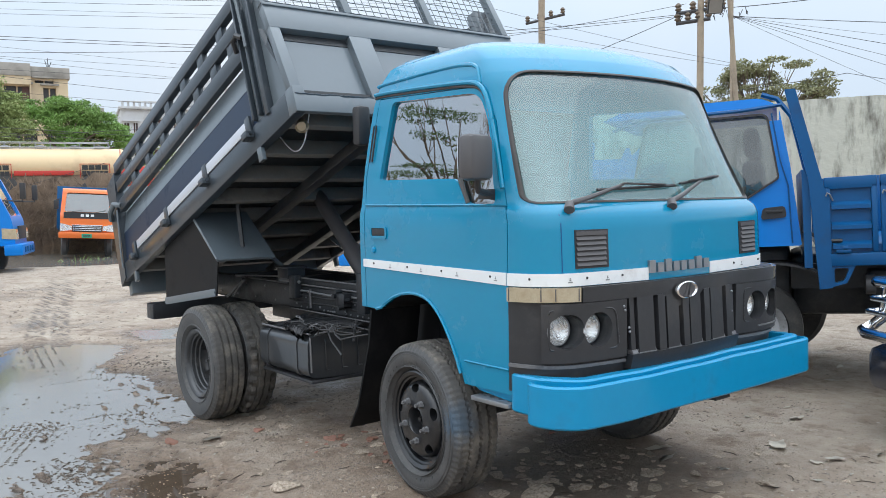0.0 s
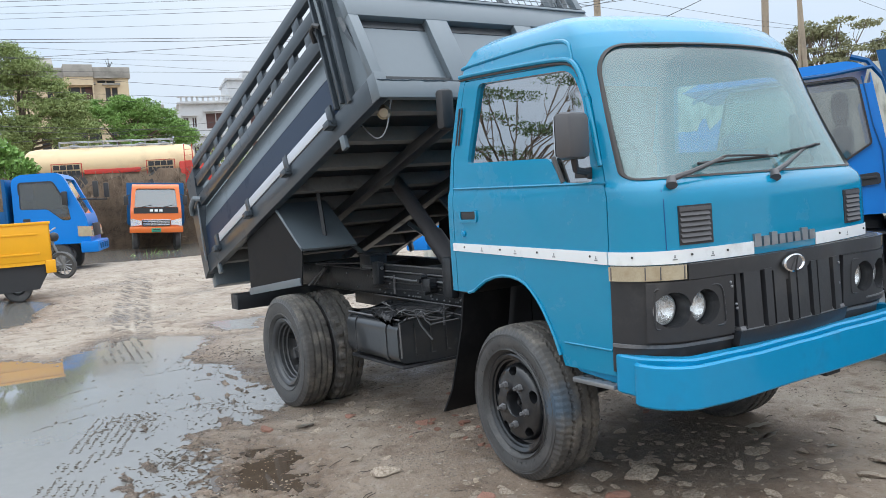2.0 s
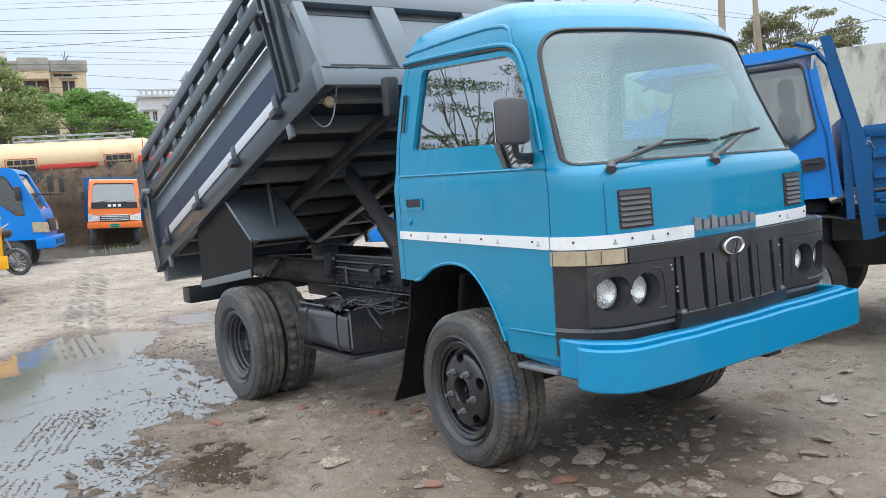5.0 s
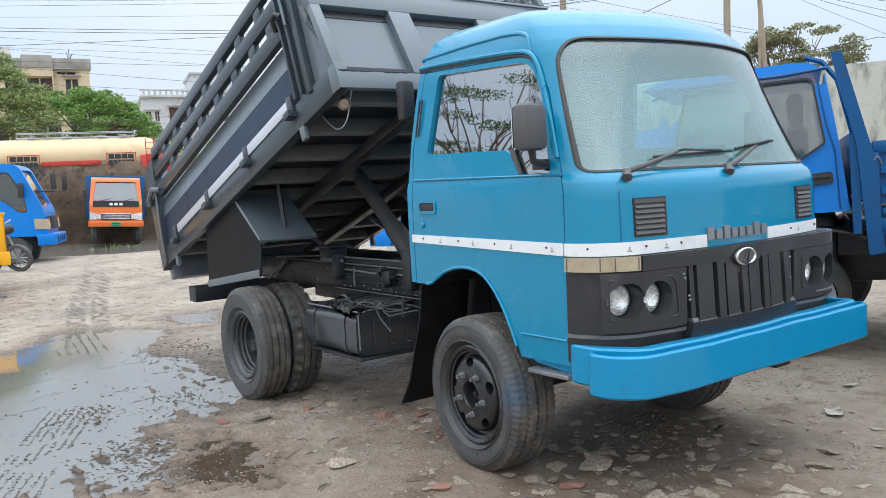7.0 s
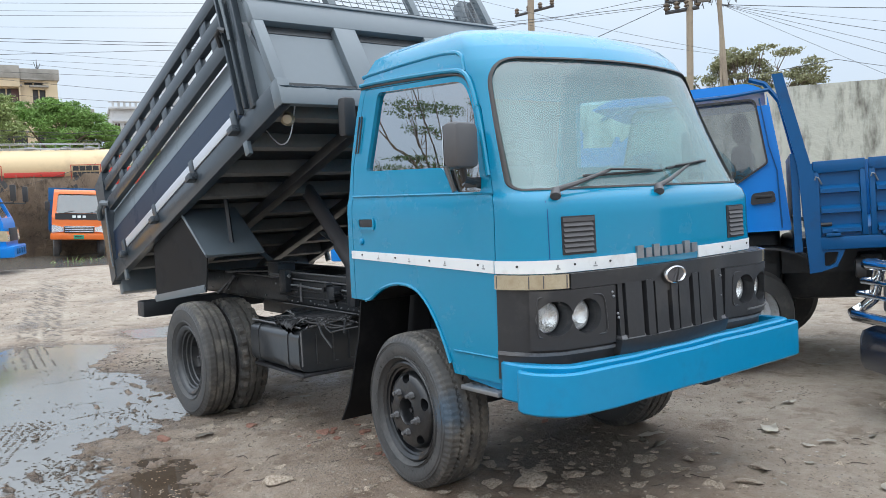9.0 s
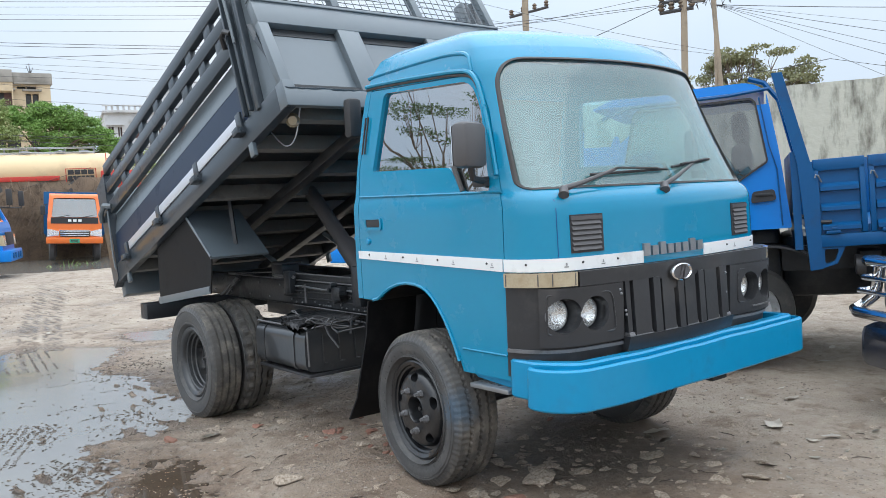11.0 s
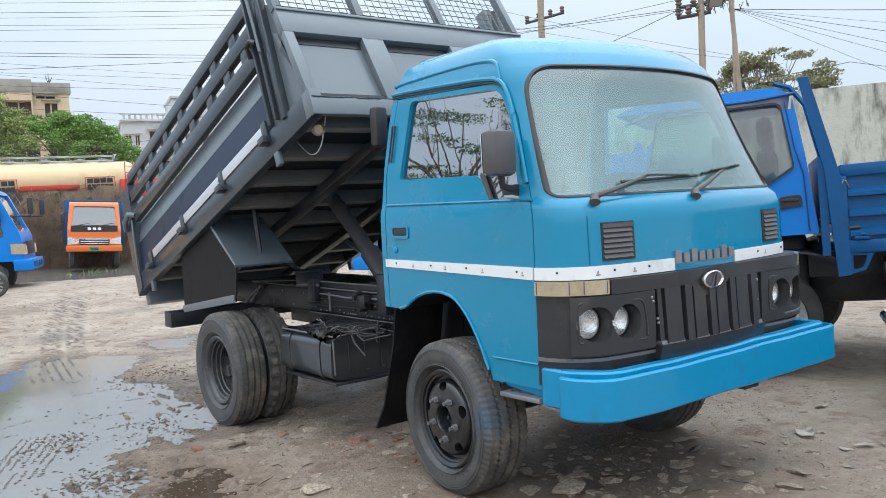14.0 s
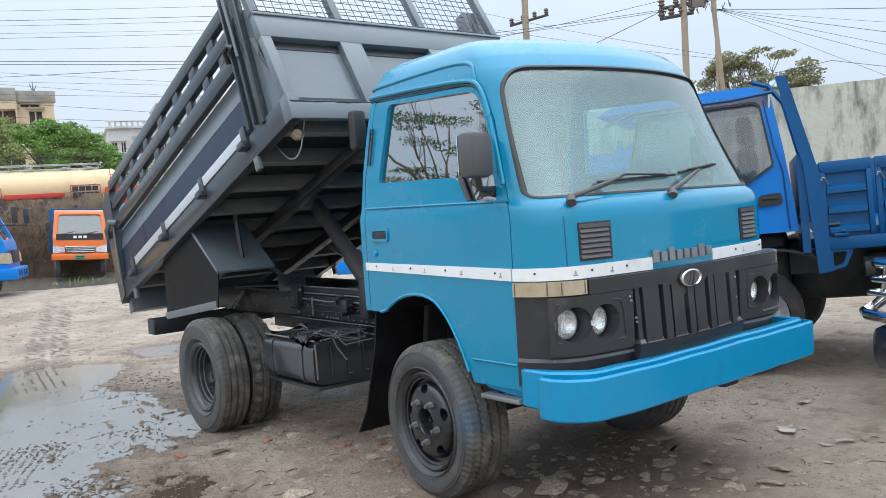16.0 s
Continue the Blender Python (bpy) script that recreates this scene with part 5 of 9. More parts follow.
for k in range(34):
    lathe(bm, [(0.0, -0.378), (0.005, -0.378), (0.006, -0.370)], 6, "y", (bolt_rng.uniform(-1.9, -0.6), 0, bolt_rng.choice((0.735, 0.76, 0.80))))
part("bolts", bm, M_GREY_METAL, truck, "small bright bolt heads along the rail")["kind"] = "stuff"

# fuel tank and the clutter on it
M_TANK = material("glossy_black_tank_paint", (0.032, 0.035, 0.039), 0.28, 0, 0.25, 4.0, bump=0.06, bump_scale=14, coat=0.5, dirt=(0.10, 0.098, 0.094), dirt_amount=0.25, dirt_scale=5.0)
tank = part("fuel_tank", (lambda b: (prism(b, rounded([(-0.755, 0.415), (-0.755, 0.655), (-0.30, 0.690), (-0.30, 0.395)], 0.06), "x", -1.70, -1.075), b)[1])(bmesh.new()), M_TANK, truck, "black ribbed steel fuel tank")
for x in (-1.60, -1.22):
    bm = bmesh.new()
    poly = rounded([(-0.760, 0.410), (-0.760, 0.660), (-0.295, 0.696), (-0.295, 0.390)], 0.06)
    prism(bm, poly, "x", x - 0.018, x + 0.018)
    part("strap", bm, M_TANK, tank)
for y in (-0.64, -0.53, -0.42):
    bm = bmesh.new()
    tube(bm, [(-1.076, y + 0.035, 0.452), (-1.070, y, 0.455), (-1.068, y, 0.48), (-1.068, y, 0.62), (-1.078, y, 0.64)], 0.004, 6)
    part("tank_rib", bm, M_TANK, tank)
bm = bmesh.new()
box(bm, -1.70, -1.06, -0.74, -0.32, 0.385, 0.402, bevel=0.003)
part("tank_tray", bm, M_BLACK, tank)
rng = random.Random(4)
for k in range(5):
    bm = bmesh.new()
    p = Vector((-1.45 + 0.10 * k, -0.70, 0.675))
    pts = [p]
    for i in range(8):
        p = p + Vector((0.05 + rng.uniform(-0.02, 0.04), rng.uniform(-0.02, 0.06), 0))
        pts.append(Vector((min(p.x, -0.62), p.y, 0.69 + 0.02 * math.sin(i) + rng.uniform(0, 0.02))))
    tube(bm, pts, 0.005, 6)
    part("hose", bm, M_PLASTIC, truck, "black cable lying over the tank")
bm = bmesh.new()
gx = bmesh.ops.create_grid(bm, x_segments=34, y_segments=24, size=0.5)["verts"]
for v in gx:
    u, w_ = v.co.x, v.co.y
    y = -0.50 + w_ * 0.60
    over = max(0, -0.755 - y)
    v.co = Vector((-1.20 + u * 0.22 + 0.05 * math.sin(w_ * 6), max(y, -0.768), 0.698 - over * (0.7 + 0.9 * u) + 0.006 * math.sin(u * 23 + w_ * 11) + 0.006 * math.sin(w_ * 27 - u * 8) + 0.004 * math.sin(u * 51 + w_ * 37)))
bmesh.ops.solidify(bm, geom=bm.faces[:], thickness=0.008)
part("tarpaulin", bm, M_PLASTIC, truck, "crumpled black sheet thrown over the tank")

# thin grey lines along the tank's upper edge and end face
for pts in ([(-1.70, -0.735, 0.672), (-1.08, -0.735, 0.672)], [(-1.072, -0.735, 0.45), (-1.072, -0.738, 0.655), (-1.072, -0.70, 0.672), (-1.072, -0.34, 0.700)]):
    bm = bmesh.new()
    tube(bm, pts, 0.006, 6)
    part("tank_edge", bm, M_TRIM, tank, "thin grey line along the tank edge")
for k, (x, y) in enumerate(((-1.30, -0.758), (-1.10, -0.70), (-1.02, -0.60), (-0.95, -0.66), (-0.88, -0.55), (-1.45, -0.60))):
    bm = bmesh.new()
    tube(bm, [(x + 0.03 * math.cos(a), y + 0.015 * math.sin(2 * a), 0.712 + 0.018 * math.sin(a + k)) for a in np.linspace(0, 5.6, 12)], 0.004, 5)
    part("cable_clip", bm, M_TRIM if k % 2 else M_PLASTIC, truck, "loose cable loop with a bright clip")
for pts in ([(-1.02, -0.66, 0.72), (-0.86, -0.72, 0.66), (-0.72, -0.74, 0.60)], [(-0.95, -0.50, 0.74), (-0.78, -0.62, 0.70), (-0.66, -0.70, 0.68)]):
    bm = bmesh.new()
    tube(bm, pts, 0.006, 6)
    part("hose", bm, M_PLASTIC, truck, "black hose hanging off the tank")
# mudflaps of the front wheels
for s in (-1, 1):
    bm = bmesh.new()
    poly = [(-0.395, 0.88), (-0.43, 0.70), (-0.55, 0.36), (-0.64, 0.225)]
    lo = [[bm.verts.new((x + d, s * y, z)) for x, z in poly] for d in (0, 0.012) for y in (0.755, 0.45)]
    for a, b in ((0, 1), (1, 3), (3, 2), (2, 0)):
        for k in range(3):
            bm.faces.new((lo[a][k], lo[a][k + 1], lo[b][k + 1], lo[b][k]))
    bm.faces.new([lo[i][0] for i in (0, 1, 3, 2)])
    bm.faces.new([lo[i][3] for i in (0, 1, 3, 2)])
    bmesh.ops.recalc_face_normals(bm, faces=bm.faces)
    part("mudflap", bm, M_GUARD, truck, "black sheet mudflap behind the front wheel")

# hoist
bm = bmesh.new()
tube(bm, [(-1.25, -0.06, 0.72), (-1.70, -0.05, 1.10)], 0.068, 20)
hoist = part("hoist_cylinder", bm, M_MIRROR_BACK, truck, "black hydraulic hoist cylinder")
bm = bmesh.new()
tube(bm, [(-1.70, -0.05, 1.10), (-2.16, -0.05, 1.49)], 0.052, 20)
part("hoist_ram", bm, M_MIRROR_BACK, hoist)

# ---- tipping bed ----
BED = pose(-0.78, 0, 1.91, 0, -19.5, 0)


def bed_part(name, bm, mat, label="", parent=None, smooth=35):
    ob = part(name, bm, mat, parent or bed, label, smooth)
    return ob


bm = bmesh.new()
box(bm, -3.27, -0.02, -0.89, 0.89, 0.105, 0.135)
bed = part("cargo_bed", bm, M_CHASSIS, truck, "slate-grey steel tipping bed with slatted sides")
bed.matrix_world = BED
for s in (-1, 1):
    def ys(a, b):
        return sorted((s * a, s * b))
    bm = bmesh.new()
    box(bm, -3.26, 0.0, *ys(0.87, 0.93), 0.0, 0.145, bevel=0.005)
    bed_part("side_beam", bm, M_BED_DARK, "dark slate painted side beam")
    bm = bmesh.new()
    box(bm, -2.80, -0.565, *ys(0.930, 0.938), 0.142, 0.206, bevel=0.002)
    bed_part("edge_strip", bm, M_STEEL, "pale grey metal edge strip")
    # navy below the crease and slate above put reflected light into the colours
    bm = bmesh.new()
    prism(bm, [(s * 0.912, 0.145), (s * 0.905, 0.39), (s * 0.885, 0.39), (s * 0.885, 0.145)], "x", -3.22, -0.30)
    bed_part("side_panel", bm, M_BED_NAVY, "lower side panel in navy for its darker reflection")
    bm = bmesh.new()
    prism(bm, [(s * 0.907, 0.39), (s * 0.872, 0.56), (s * 0.855, 0.56), (s * 0.885, 0.39)], "x", -3.22, -0.30)
    bed_part("side_panel", bm, M_BED, "slate-grey upper side panel")
    for z0, z1, x1 in ((0.555, 0.655, -0.44), (0.728, 0.818, -0.47), (0.890, 0.975, -0.44)):
        bm = bmesh.new()
        box(bm, -3.10, x1, *ys(0.885, 0.932), z0, z1, bevel=0.005)
        bed_part("top_rail", bm, M_BED_DARK, "dark slate slatted rail")
    for row, z0, z1 in (((0.741, 1.077, 1.414, 1.757, 2.113, 2.481, 2.80), 0.815, 0.893), ((0.621, 0.909, 1.229, 1.583, 1.94, 2.308, 2.668), 0.652, 0.731)):
        for u in row:
            bm = bmesh.new()
            box(bm, -u - 0.05, -u + 0.05, *ys(0.888, 0.926), z0, z1, bevel=0.003)
            bed_part("slat_block", bm, M_BED_DARK)
    # corner post at the front: a channel, a narrow strip and the gusset up to the headboard
    bm = bmesh.new()
    box(bm, -0.460, -0.365, *ys(0.895, 0.925), 0.135, 1.06, bevel=0.004)
    post = bed_part("corner_post", bm, M_BED, "slate-grey channel corner post")
    for x in (-0.460, -0.384):
        bm = bmesh.new()
        box(bm, x, x + 0.019, *ys(0.925, 0.955), 0.15, 1.06, bevel=0.003)
        part("post_flange", bm, M_BED_DARK, post)
    bm = bmesh.new()
    box(bm, -0.318, -0.275, *ys(0.90, 0.945), 0.12, 1.00, bevel=0.004)
    bed_part("corner_strip", bm, M_BED_DARK, "dark slate upright strip")
    bm = bmesh.new()
    prism(bm, [(-0.04, 0.11), (-0.37, 0.11), (-0.37, 0.86), (-0.17, 0.78)], "y", *ys(0.885, 0.905))
    bed_part("gusset_plate", bm, M_BED)
    bm = bmesh.new()
    tube(bm, [(-0.22, s * 0.912, 0.60), (-0.19, s * 0.915, 0.50), (-0.12, s * 0.912, 0.34)], [0.030, 0.022, 0.006], 6, flat=(0.3, 1))
    bed_part("gusset_fold", bm, M_BED_DARK)
    bm = bmesh.new()
    tube(bm, [(-0.350, s * 0.965, 0.56), (-0.345, s * 0.97, 0.72), (-0.37, s * 0.97, 1.05)], 0.010, 8)
    bed_part("locking_rod", bm, M_BED)
    bm = bmesh.new()
    tube(bm, [(-0.50, s * 0.95, 0.60), (-0.47, s * 0.975, 0.66), (-0.42, s * 0.975, 0.67), (-0.37, s * 0.965, 0.63)], 0.016, 8)
    bed_part("latch_hook", bm, M_CHASSIS)
    # brackets under the strip
    for u in (0.55, 1.27, 2.06, 2.86):
        bm = bmesh.new()
        box(bm, -u - 0.036, -u + 0.030, *ys(0.930, 0.946), 0.115, 0.215, bevel=0.003)
        box(bm, -u - 0.036, -u + 0.038, *ys(0.930, 0.985), 0.078, 0.118, bevel=0.004)
        tube(bm, [(-u + 0.045, s * 0.955, 0.100), (-u - 0.04, s * 0.955, 0.100)], 0.011, 8)
        bed_part("hinge_bracket", bm, M_BED_DARK, "bolted steel hinge bracket")
    for u in (0.50, 2.98):
        bm = bmesh.new()
        box(bm, -u - 0.028, -u + 0.028, *ys(0.905, 0.93), -0.075, 0.01, bevel=0.003)
        bed_part("hook_plate", bm, M_BED)
    # tail post
    bm = bmesh.new()
    prism(bm, [(-3.20, 0.02), (-3.33, -0.02), (-3.34, 0.86), (-3.10, 0.90), (-3.14, 0.60)], "y", *ys(0.875, 0.938))
    bed_part("tail_post", bm, M_BED_DARK, "dark slate tail post")
    bm = bmesh.new()
    tube(bm, [(-3.12, s * 0.95, 0.58), (-3.17, s * 0.955, 0.20), (-3.18, s * 0.95, 0.10)], 0.008, 6)
    tube(bm, [(-3.06, s * 0.93, 0.60), (-3.12, s * 0.97, 0.63), (-3.24, s * 0.97, 0.60), (-3.30, s * 0.95, 0.55)], 0.022, 8)
    bed_part("tail_latch", bm, M_BED)
bm = bmesh.new()
box(bm, -3.36, -3.27, -0.875, 0.875, -0.10, 0.85, bevel=0.006)
for y in (-0.6, 0.0, 0.6):
    box(bm, -3.39, -3.355, y - 0.05, y + 0.05, -0.05, 0.82, bevel=0.004)
bed_part("tailgate", bm, M_BED, "slate-grey ribbed tailgate")

# headboard, leaning back, with sunk panels and a mesh guard
LEAN_BACK = Matrix.Translation((0, 0, 0.10)) @ Matrix.Rotation(radians(-12.5), 4, "Y")


def head(bm):
    bmesh.ops.transform(bm, matrix=LEAN_BACK, verts=bm.verts)
    return bm


for s in (-1, 1):
    bm = bmesh.new()
    box(bm, -0.085, 0.003, *sorted((s * 0.860, s * 0.931)), 0.004, 0.150, bevel=0.004)
    bed_part("corner_plate", bm, M_BED)
bm = bmesh.new()
box(bm, -0.03, 0.005, -0.93, 0.93, 0.0, 0.104, bevel=0.004)
bed_part("front_apron", bm, M_BED, "slate-grey front apron")
bm = bmesh.new()
box(bm, -0.055, -0.045, -0.92, 0.92, 0.0, 0.50)
headboard = bed_part("headboard", head(bm), M_BED, "slate-grey headboard with sunk panels")
for y0, y1 in ((-0.93, -0.868), (-0.425, -0.275), (0.23, 0.37), (0.86, 0.93)):
    bm = bmesh.new()
    box(bm, -0.05, 0.0, y0, y1, 0.0, 0.475, bevel=0.004)
    part("upright", head(bm), M_BED, headboard)
bm = bmesh.new()
box(bm, -0.055, 0.002, -0.93, 0.93, 0.463, 0.620, bevel=0.004)
part("top_plate", head(bm), M_BED, headboard)
# dark strips painted in for the shadow at the top of each recess
for y0, y1 in ((-0.866, -0.43), (-0.27, 0.225), (0.375, 0.855)):
    bm = bmesh.new()
    box(bm, -0.048, -0.041, y0, y1, 0.412, 0.464)
    part("panel_shade", head(bm), M_CHASSIS, headboard, "dark strip for the recess shadow along the panel top")
bm = bmesh.new()
box(bm, -0.06, 0.012, -0.93, 0.93, 0.618, 0.638, bevel=0.004)
part("top_lip", head(bm), M_BED, headboard)
for y in (-0.91, -0.36, 0.27, 0.90):
    bm = bmesh.new()
    box(bm, -0.05, 0.0, y - 0.025, y + 0.025, 0.635, 1.05, bevel=0.003)
    part("guard_post", head(bm), M_BED, headboard)
bm = bmesh.new()
box(bm, -0.05, 0.0, -0.93, 0.93, 1.05, 1.10, bevel=0.004)
part("guard_top", head(bm), M_BED, headboard)
bm = bmesh.new()
for y in np.arange(-0.87, 0.88, 0.055):
    tube(bm, [(-0.02, y, 0.635), (-0.02, y, 1.06)], 0.0035, 4)
for z in np.arange(0.665, 1.05, 0.05):
    tube(bm, [(-0.024, -0.90, z), (-0.024, 0.90, z)], 0.0035, 4)
part("wire_mesh", head(bm), M_BED, headboard, "grey welded wire mesh guard", 0)

weld_rng = random.Random(17)
for z, x in ((0.000, 0.004), (0.640, 0.008)):
    bm = bmesh.new()
    tube(bm, [(x + weld_rng.uniform(-0.002, 0.002), y, z + weld_rng.uniform(-0.003, 0.003)) for y in np.arange(-0.92, 0.93, 0.03)], 0.005, 5)
    part("weld_bead", head(bm), M_BED_DARK, headboard)

# underside
for u in (0.22, 0.62, 1.02, 1.42, 1.82, 2.22, 2.62, 3.0):
    bm = bmesh.new()
    box(bm, -u - 0.03, -u + 0.03, -0.87, 0.87, 0.012, 0.105, bevel=0.004)
    bed_part("floor_bearer", bm, M_BEARER, "dusty grey steel floor bearer")
for s in (-1, 1):
    bm = bmesh.new()
    box(bm, -3.20, -0.12, *sorted((s * 0.30, s * 0.38)), -0.055, 0.012, bevel=0.005)
    bed_part("bed_runner", bm, M_CHASSIS)
    bm = bmesh.new()
    tube(bm, [(-2.0, s * 0.33, -0.10), (-1.62, s * 0.33, -0.42)], 0.022, 4)
    bed_part("bed_brace", bm, M_BED)
    # mudguard of the rear wheels
    y0, y1 = sorted((s * 0.88, s * 0.872))
    bm = bmesh.new()
    prism(bm, [(-1.76, 0.06), (-1.45, -0.37), (-1.575, -0.585), (-2.52, -0.39), (-2.35, 0.05)], "y", y0, y1)
    guard = bed_part("mudguard", bm, M_GUARD, "black sheet mudguard over the rear wheels")
    # the pale slate on this plate makes up for missing sky light
    bm = bmesh.new()
    prism(bm, [(-1.755, 0.06), (-1.44, -0.375), (-1.455, -0.385), (-1.775, 0.055)], "y", *sorted((s * 0.885, s * 0.475)))
    part("guard_plate", bm, M_BED, guard, "scuffed grey plate, paled in place of sky light")
    bm = bmesh.new()
    tube(bm, [(-1.75, s * 0.885, 0.062), (-1.445, s * 0.885, -0.372)], 0.010, 6)
    tube(bm, [(-1.575, s * 0.883, -0.56), (-2.52, s * 0.883, -0.365)], 0.026, 4, flat=(0.3, 1))
    part("guard_edge", bm, M_BED, guard)
    bm = bmesh.new()
    tube(bm, [(-1.46, s * 0.66, 0.10), (-1.52, s * 0.66, -0.28)], 0.016, 4)
    part("guard_stay", bm, M_CHASSIS, guard)
# work lamp and its wire under the apron
bm = bmesh.new()
lathe(bm, [(0.0, 0.05), (0.035, 0.045), (0.05, 0.0), (0.055, -0.01), (0.05, -0.016), (0.0, -0.022)], 24, "x")
bmesh.ops.transform(bm, matrix=pose(-0.20, -0.80, 0.010, 0, 25, -35) @ Matrix.Scale(0.72, 4), verts=bm.verts)
lamp = bed_part("work_lamp", bm, M_AMBER, "round dusty work lamp hanging on its wire")
bm = bmesh.new()
tube(bm, rounded([(-0.06, -0.80, 0.08), (-0.13, -0.78, 0.05), (-0.22, -0.76, 0.0), (-0.26, -0.76, -0.045), (-0.33, -0.76, -0.075), (-0.41, -0.76, -0.055), (-0.487, -0.76, 0.027), (-0.535, -0.76, 0.10), (-0.58, -0.77, 0.105), (-0.60, -0.77, 0.085)], 0.04, 4)[3:-3], 0.0042, 6)
part("lamp_wire", bm, M_STEEL, lamp)


# ---- surroundings ----
M_BARK = material("bark", (0.16, 0.125, 0.095), 0.9, 0, 0.3, 5.0, bump=0.5, bump_scale=18)
M_LEAF = material("green_leaves", (0.190, 0.330, 0.080), 0.6, 0, 0.45, 0.9)
M_LEAF_DARK = material("dark_green_leaves", (0.080, 0.135, 0.045), 0.6, 0, 0.4, 0.9)
M_LEAF_OLIVE = material("sparse_olive_leaves", (0.230, 0.235, 0.125), 0.7, 0, 0.35, 1.2)
M_LEAF_DUSTY = material("dusty_olive_leaves", (0.255, 0.320, 0.115), 0.7, 0, 0.35, 1.2)
M_BANK = material("root_covered_bank", (0.230, 0.165, 0.115), 0.95, 0, 0.45, 2.2, bump=0.8, bump_scale=7, dirt=(0.085, 0.062, 0.045), dirt_amount=0.4, dirt_scale=2.5)
M_CREAM = material("cream_tank_paint", (0.70, 0.52, 0.30), 0.45, 0, 0.06, 0.8, dirt=(0.55, 0.40, 0.24), dirt_amount=0.3, dirt_scale=0.7)
M_RED = material("red_paint", (0.55, 0.045, 0.030), 0.4, 0, 0.1)
M_BEIGE_WALL = material("beige_render", (0.62, 0.50, 0.34), 0.9, 0, 0.08, 0.4, dirt=(0.40, 0.33, 0.25), dirt_amount=0.3, dirt_scale=0.3)
M_GREY_WALL = material("grey_stained_concrete", (0.34, 0.32, 0.29), 0.95, 0, 0.15, 0.5, dirt=(0.20, 0.19, 0.17), dirt_amount=0.4, dirt_scale=0.5)
M_WHITE_WALL = material("white_render", (0.52, 0.53, 0.54), 0.9, 0, 0.10, 0.4, dirt=(0.36, 0.36, 0.36), dirt_amount=0.35, dirt_scale=0.5)
M_MAROON = material("maroon_shutter", (0.11, 0.055, 0.05), 0.6, 0, 0.15)
M_DARK_OPEN = material("dark_window", (0.05, 0.05, 0.055), 0.3, 0, 0.2)
M_POLE = material("concrete_pole", (0.34, 0.28, 0.21), 0.85, 0, 0.2, 3.0, dirt=(0.22, 0.18, 0.14), dirt_amount=0.4)
M_CABLE = material("cable_sheath", (0.055, 0.056, 0.060), 0.6, 0, 0.1)
M_PLATE = material("green_plate", (0.03, 0.34, 0.20), 0.5, 0, 0.05)
M_NAVY = material("navy_car_paint", (0.012, 0.022, 0.045), 0.25, 0, 0.1, coat=0.6)
M_BRICK = material("broken_brick", (0.30, 0.155, 0.112), 0.9, 0, 0.3, 14, bump=0.4)
M_STONE = material("grey_stone", (0.63, 0.525, 0.42), 0.9, 0, 0.14, 9, bump=0.7, bump_scale=40, dirt=(0.30, 0.225, 0.165), dirt_amount=0.62, dirt_scale=5)
M_PAPER = material("pale_litter", (0.45, 0.41, 0.35), 0.8, 0, 0.2, 20)
M_WALL = material("mossy_plaster_wall", (0.50, 0.50, 0.43), 0.95, 0, 0.14, 0.9, bump=0.5, bump_scale=12, dirt=(0.15, 0.145, 0.12), dirt_amount=0.42, dirt_scale=5.4)
for node in [k for k in M_WALL.node_tree.nodes if k.type == "TEX_NOISE" and abs(k.inputs["Scale"].default_value - 5.4) < 1e-4]:
    # rain stains run down the plaster
    stretch = M_WALL.node_tree.nodes.new("ShaderNodeMapping")
    stretch.inputs["Scale"].default_value = (1.0, 1.0, 0.28)
    M_WALL.node_tree.links.new(node.inputs["Vector"].links[0].from_socket, stretch.inputs["Vector"])
    M_WALL.node_tree.links.new(stretch.outputs["Vector"], node.inputs["Vector"])


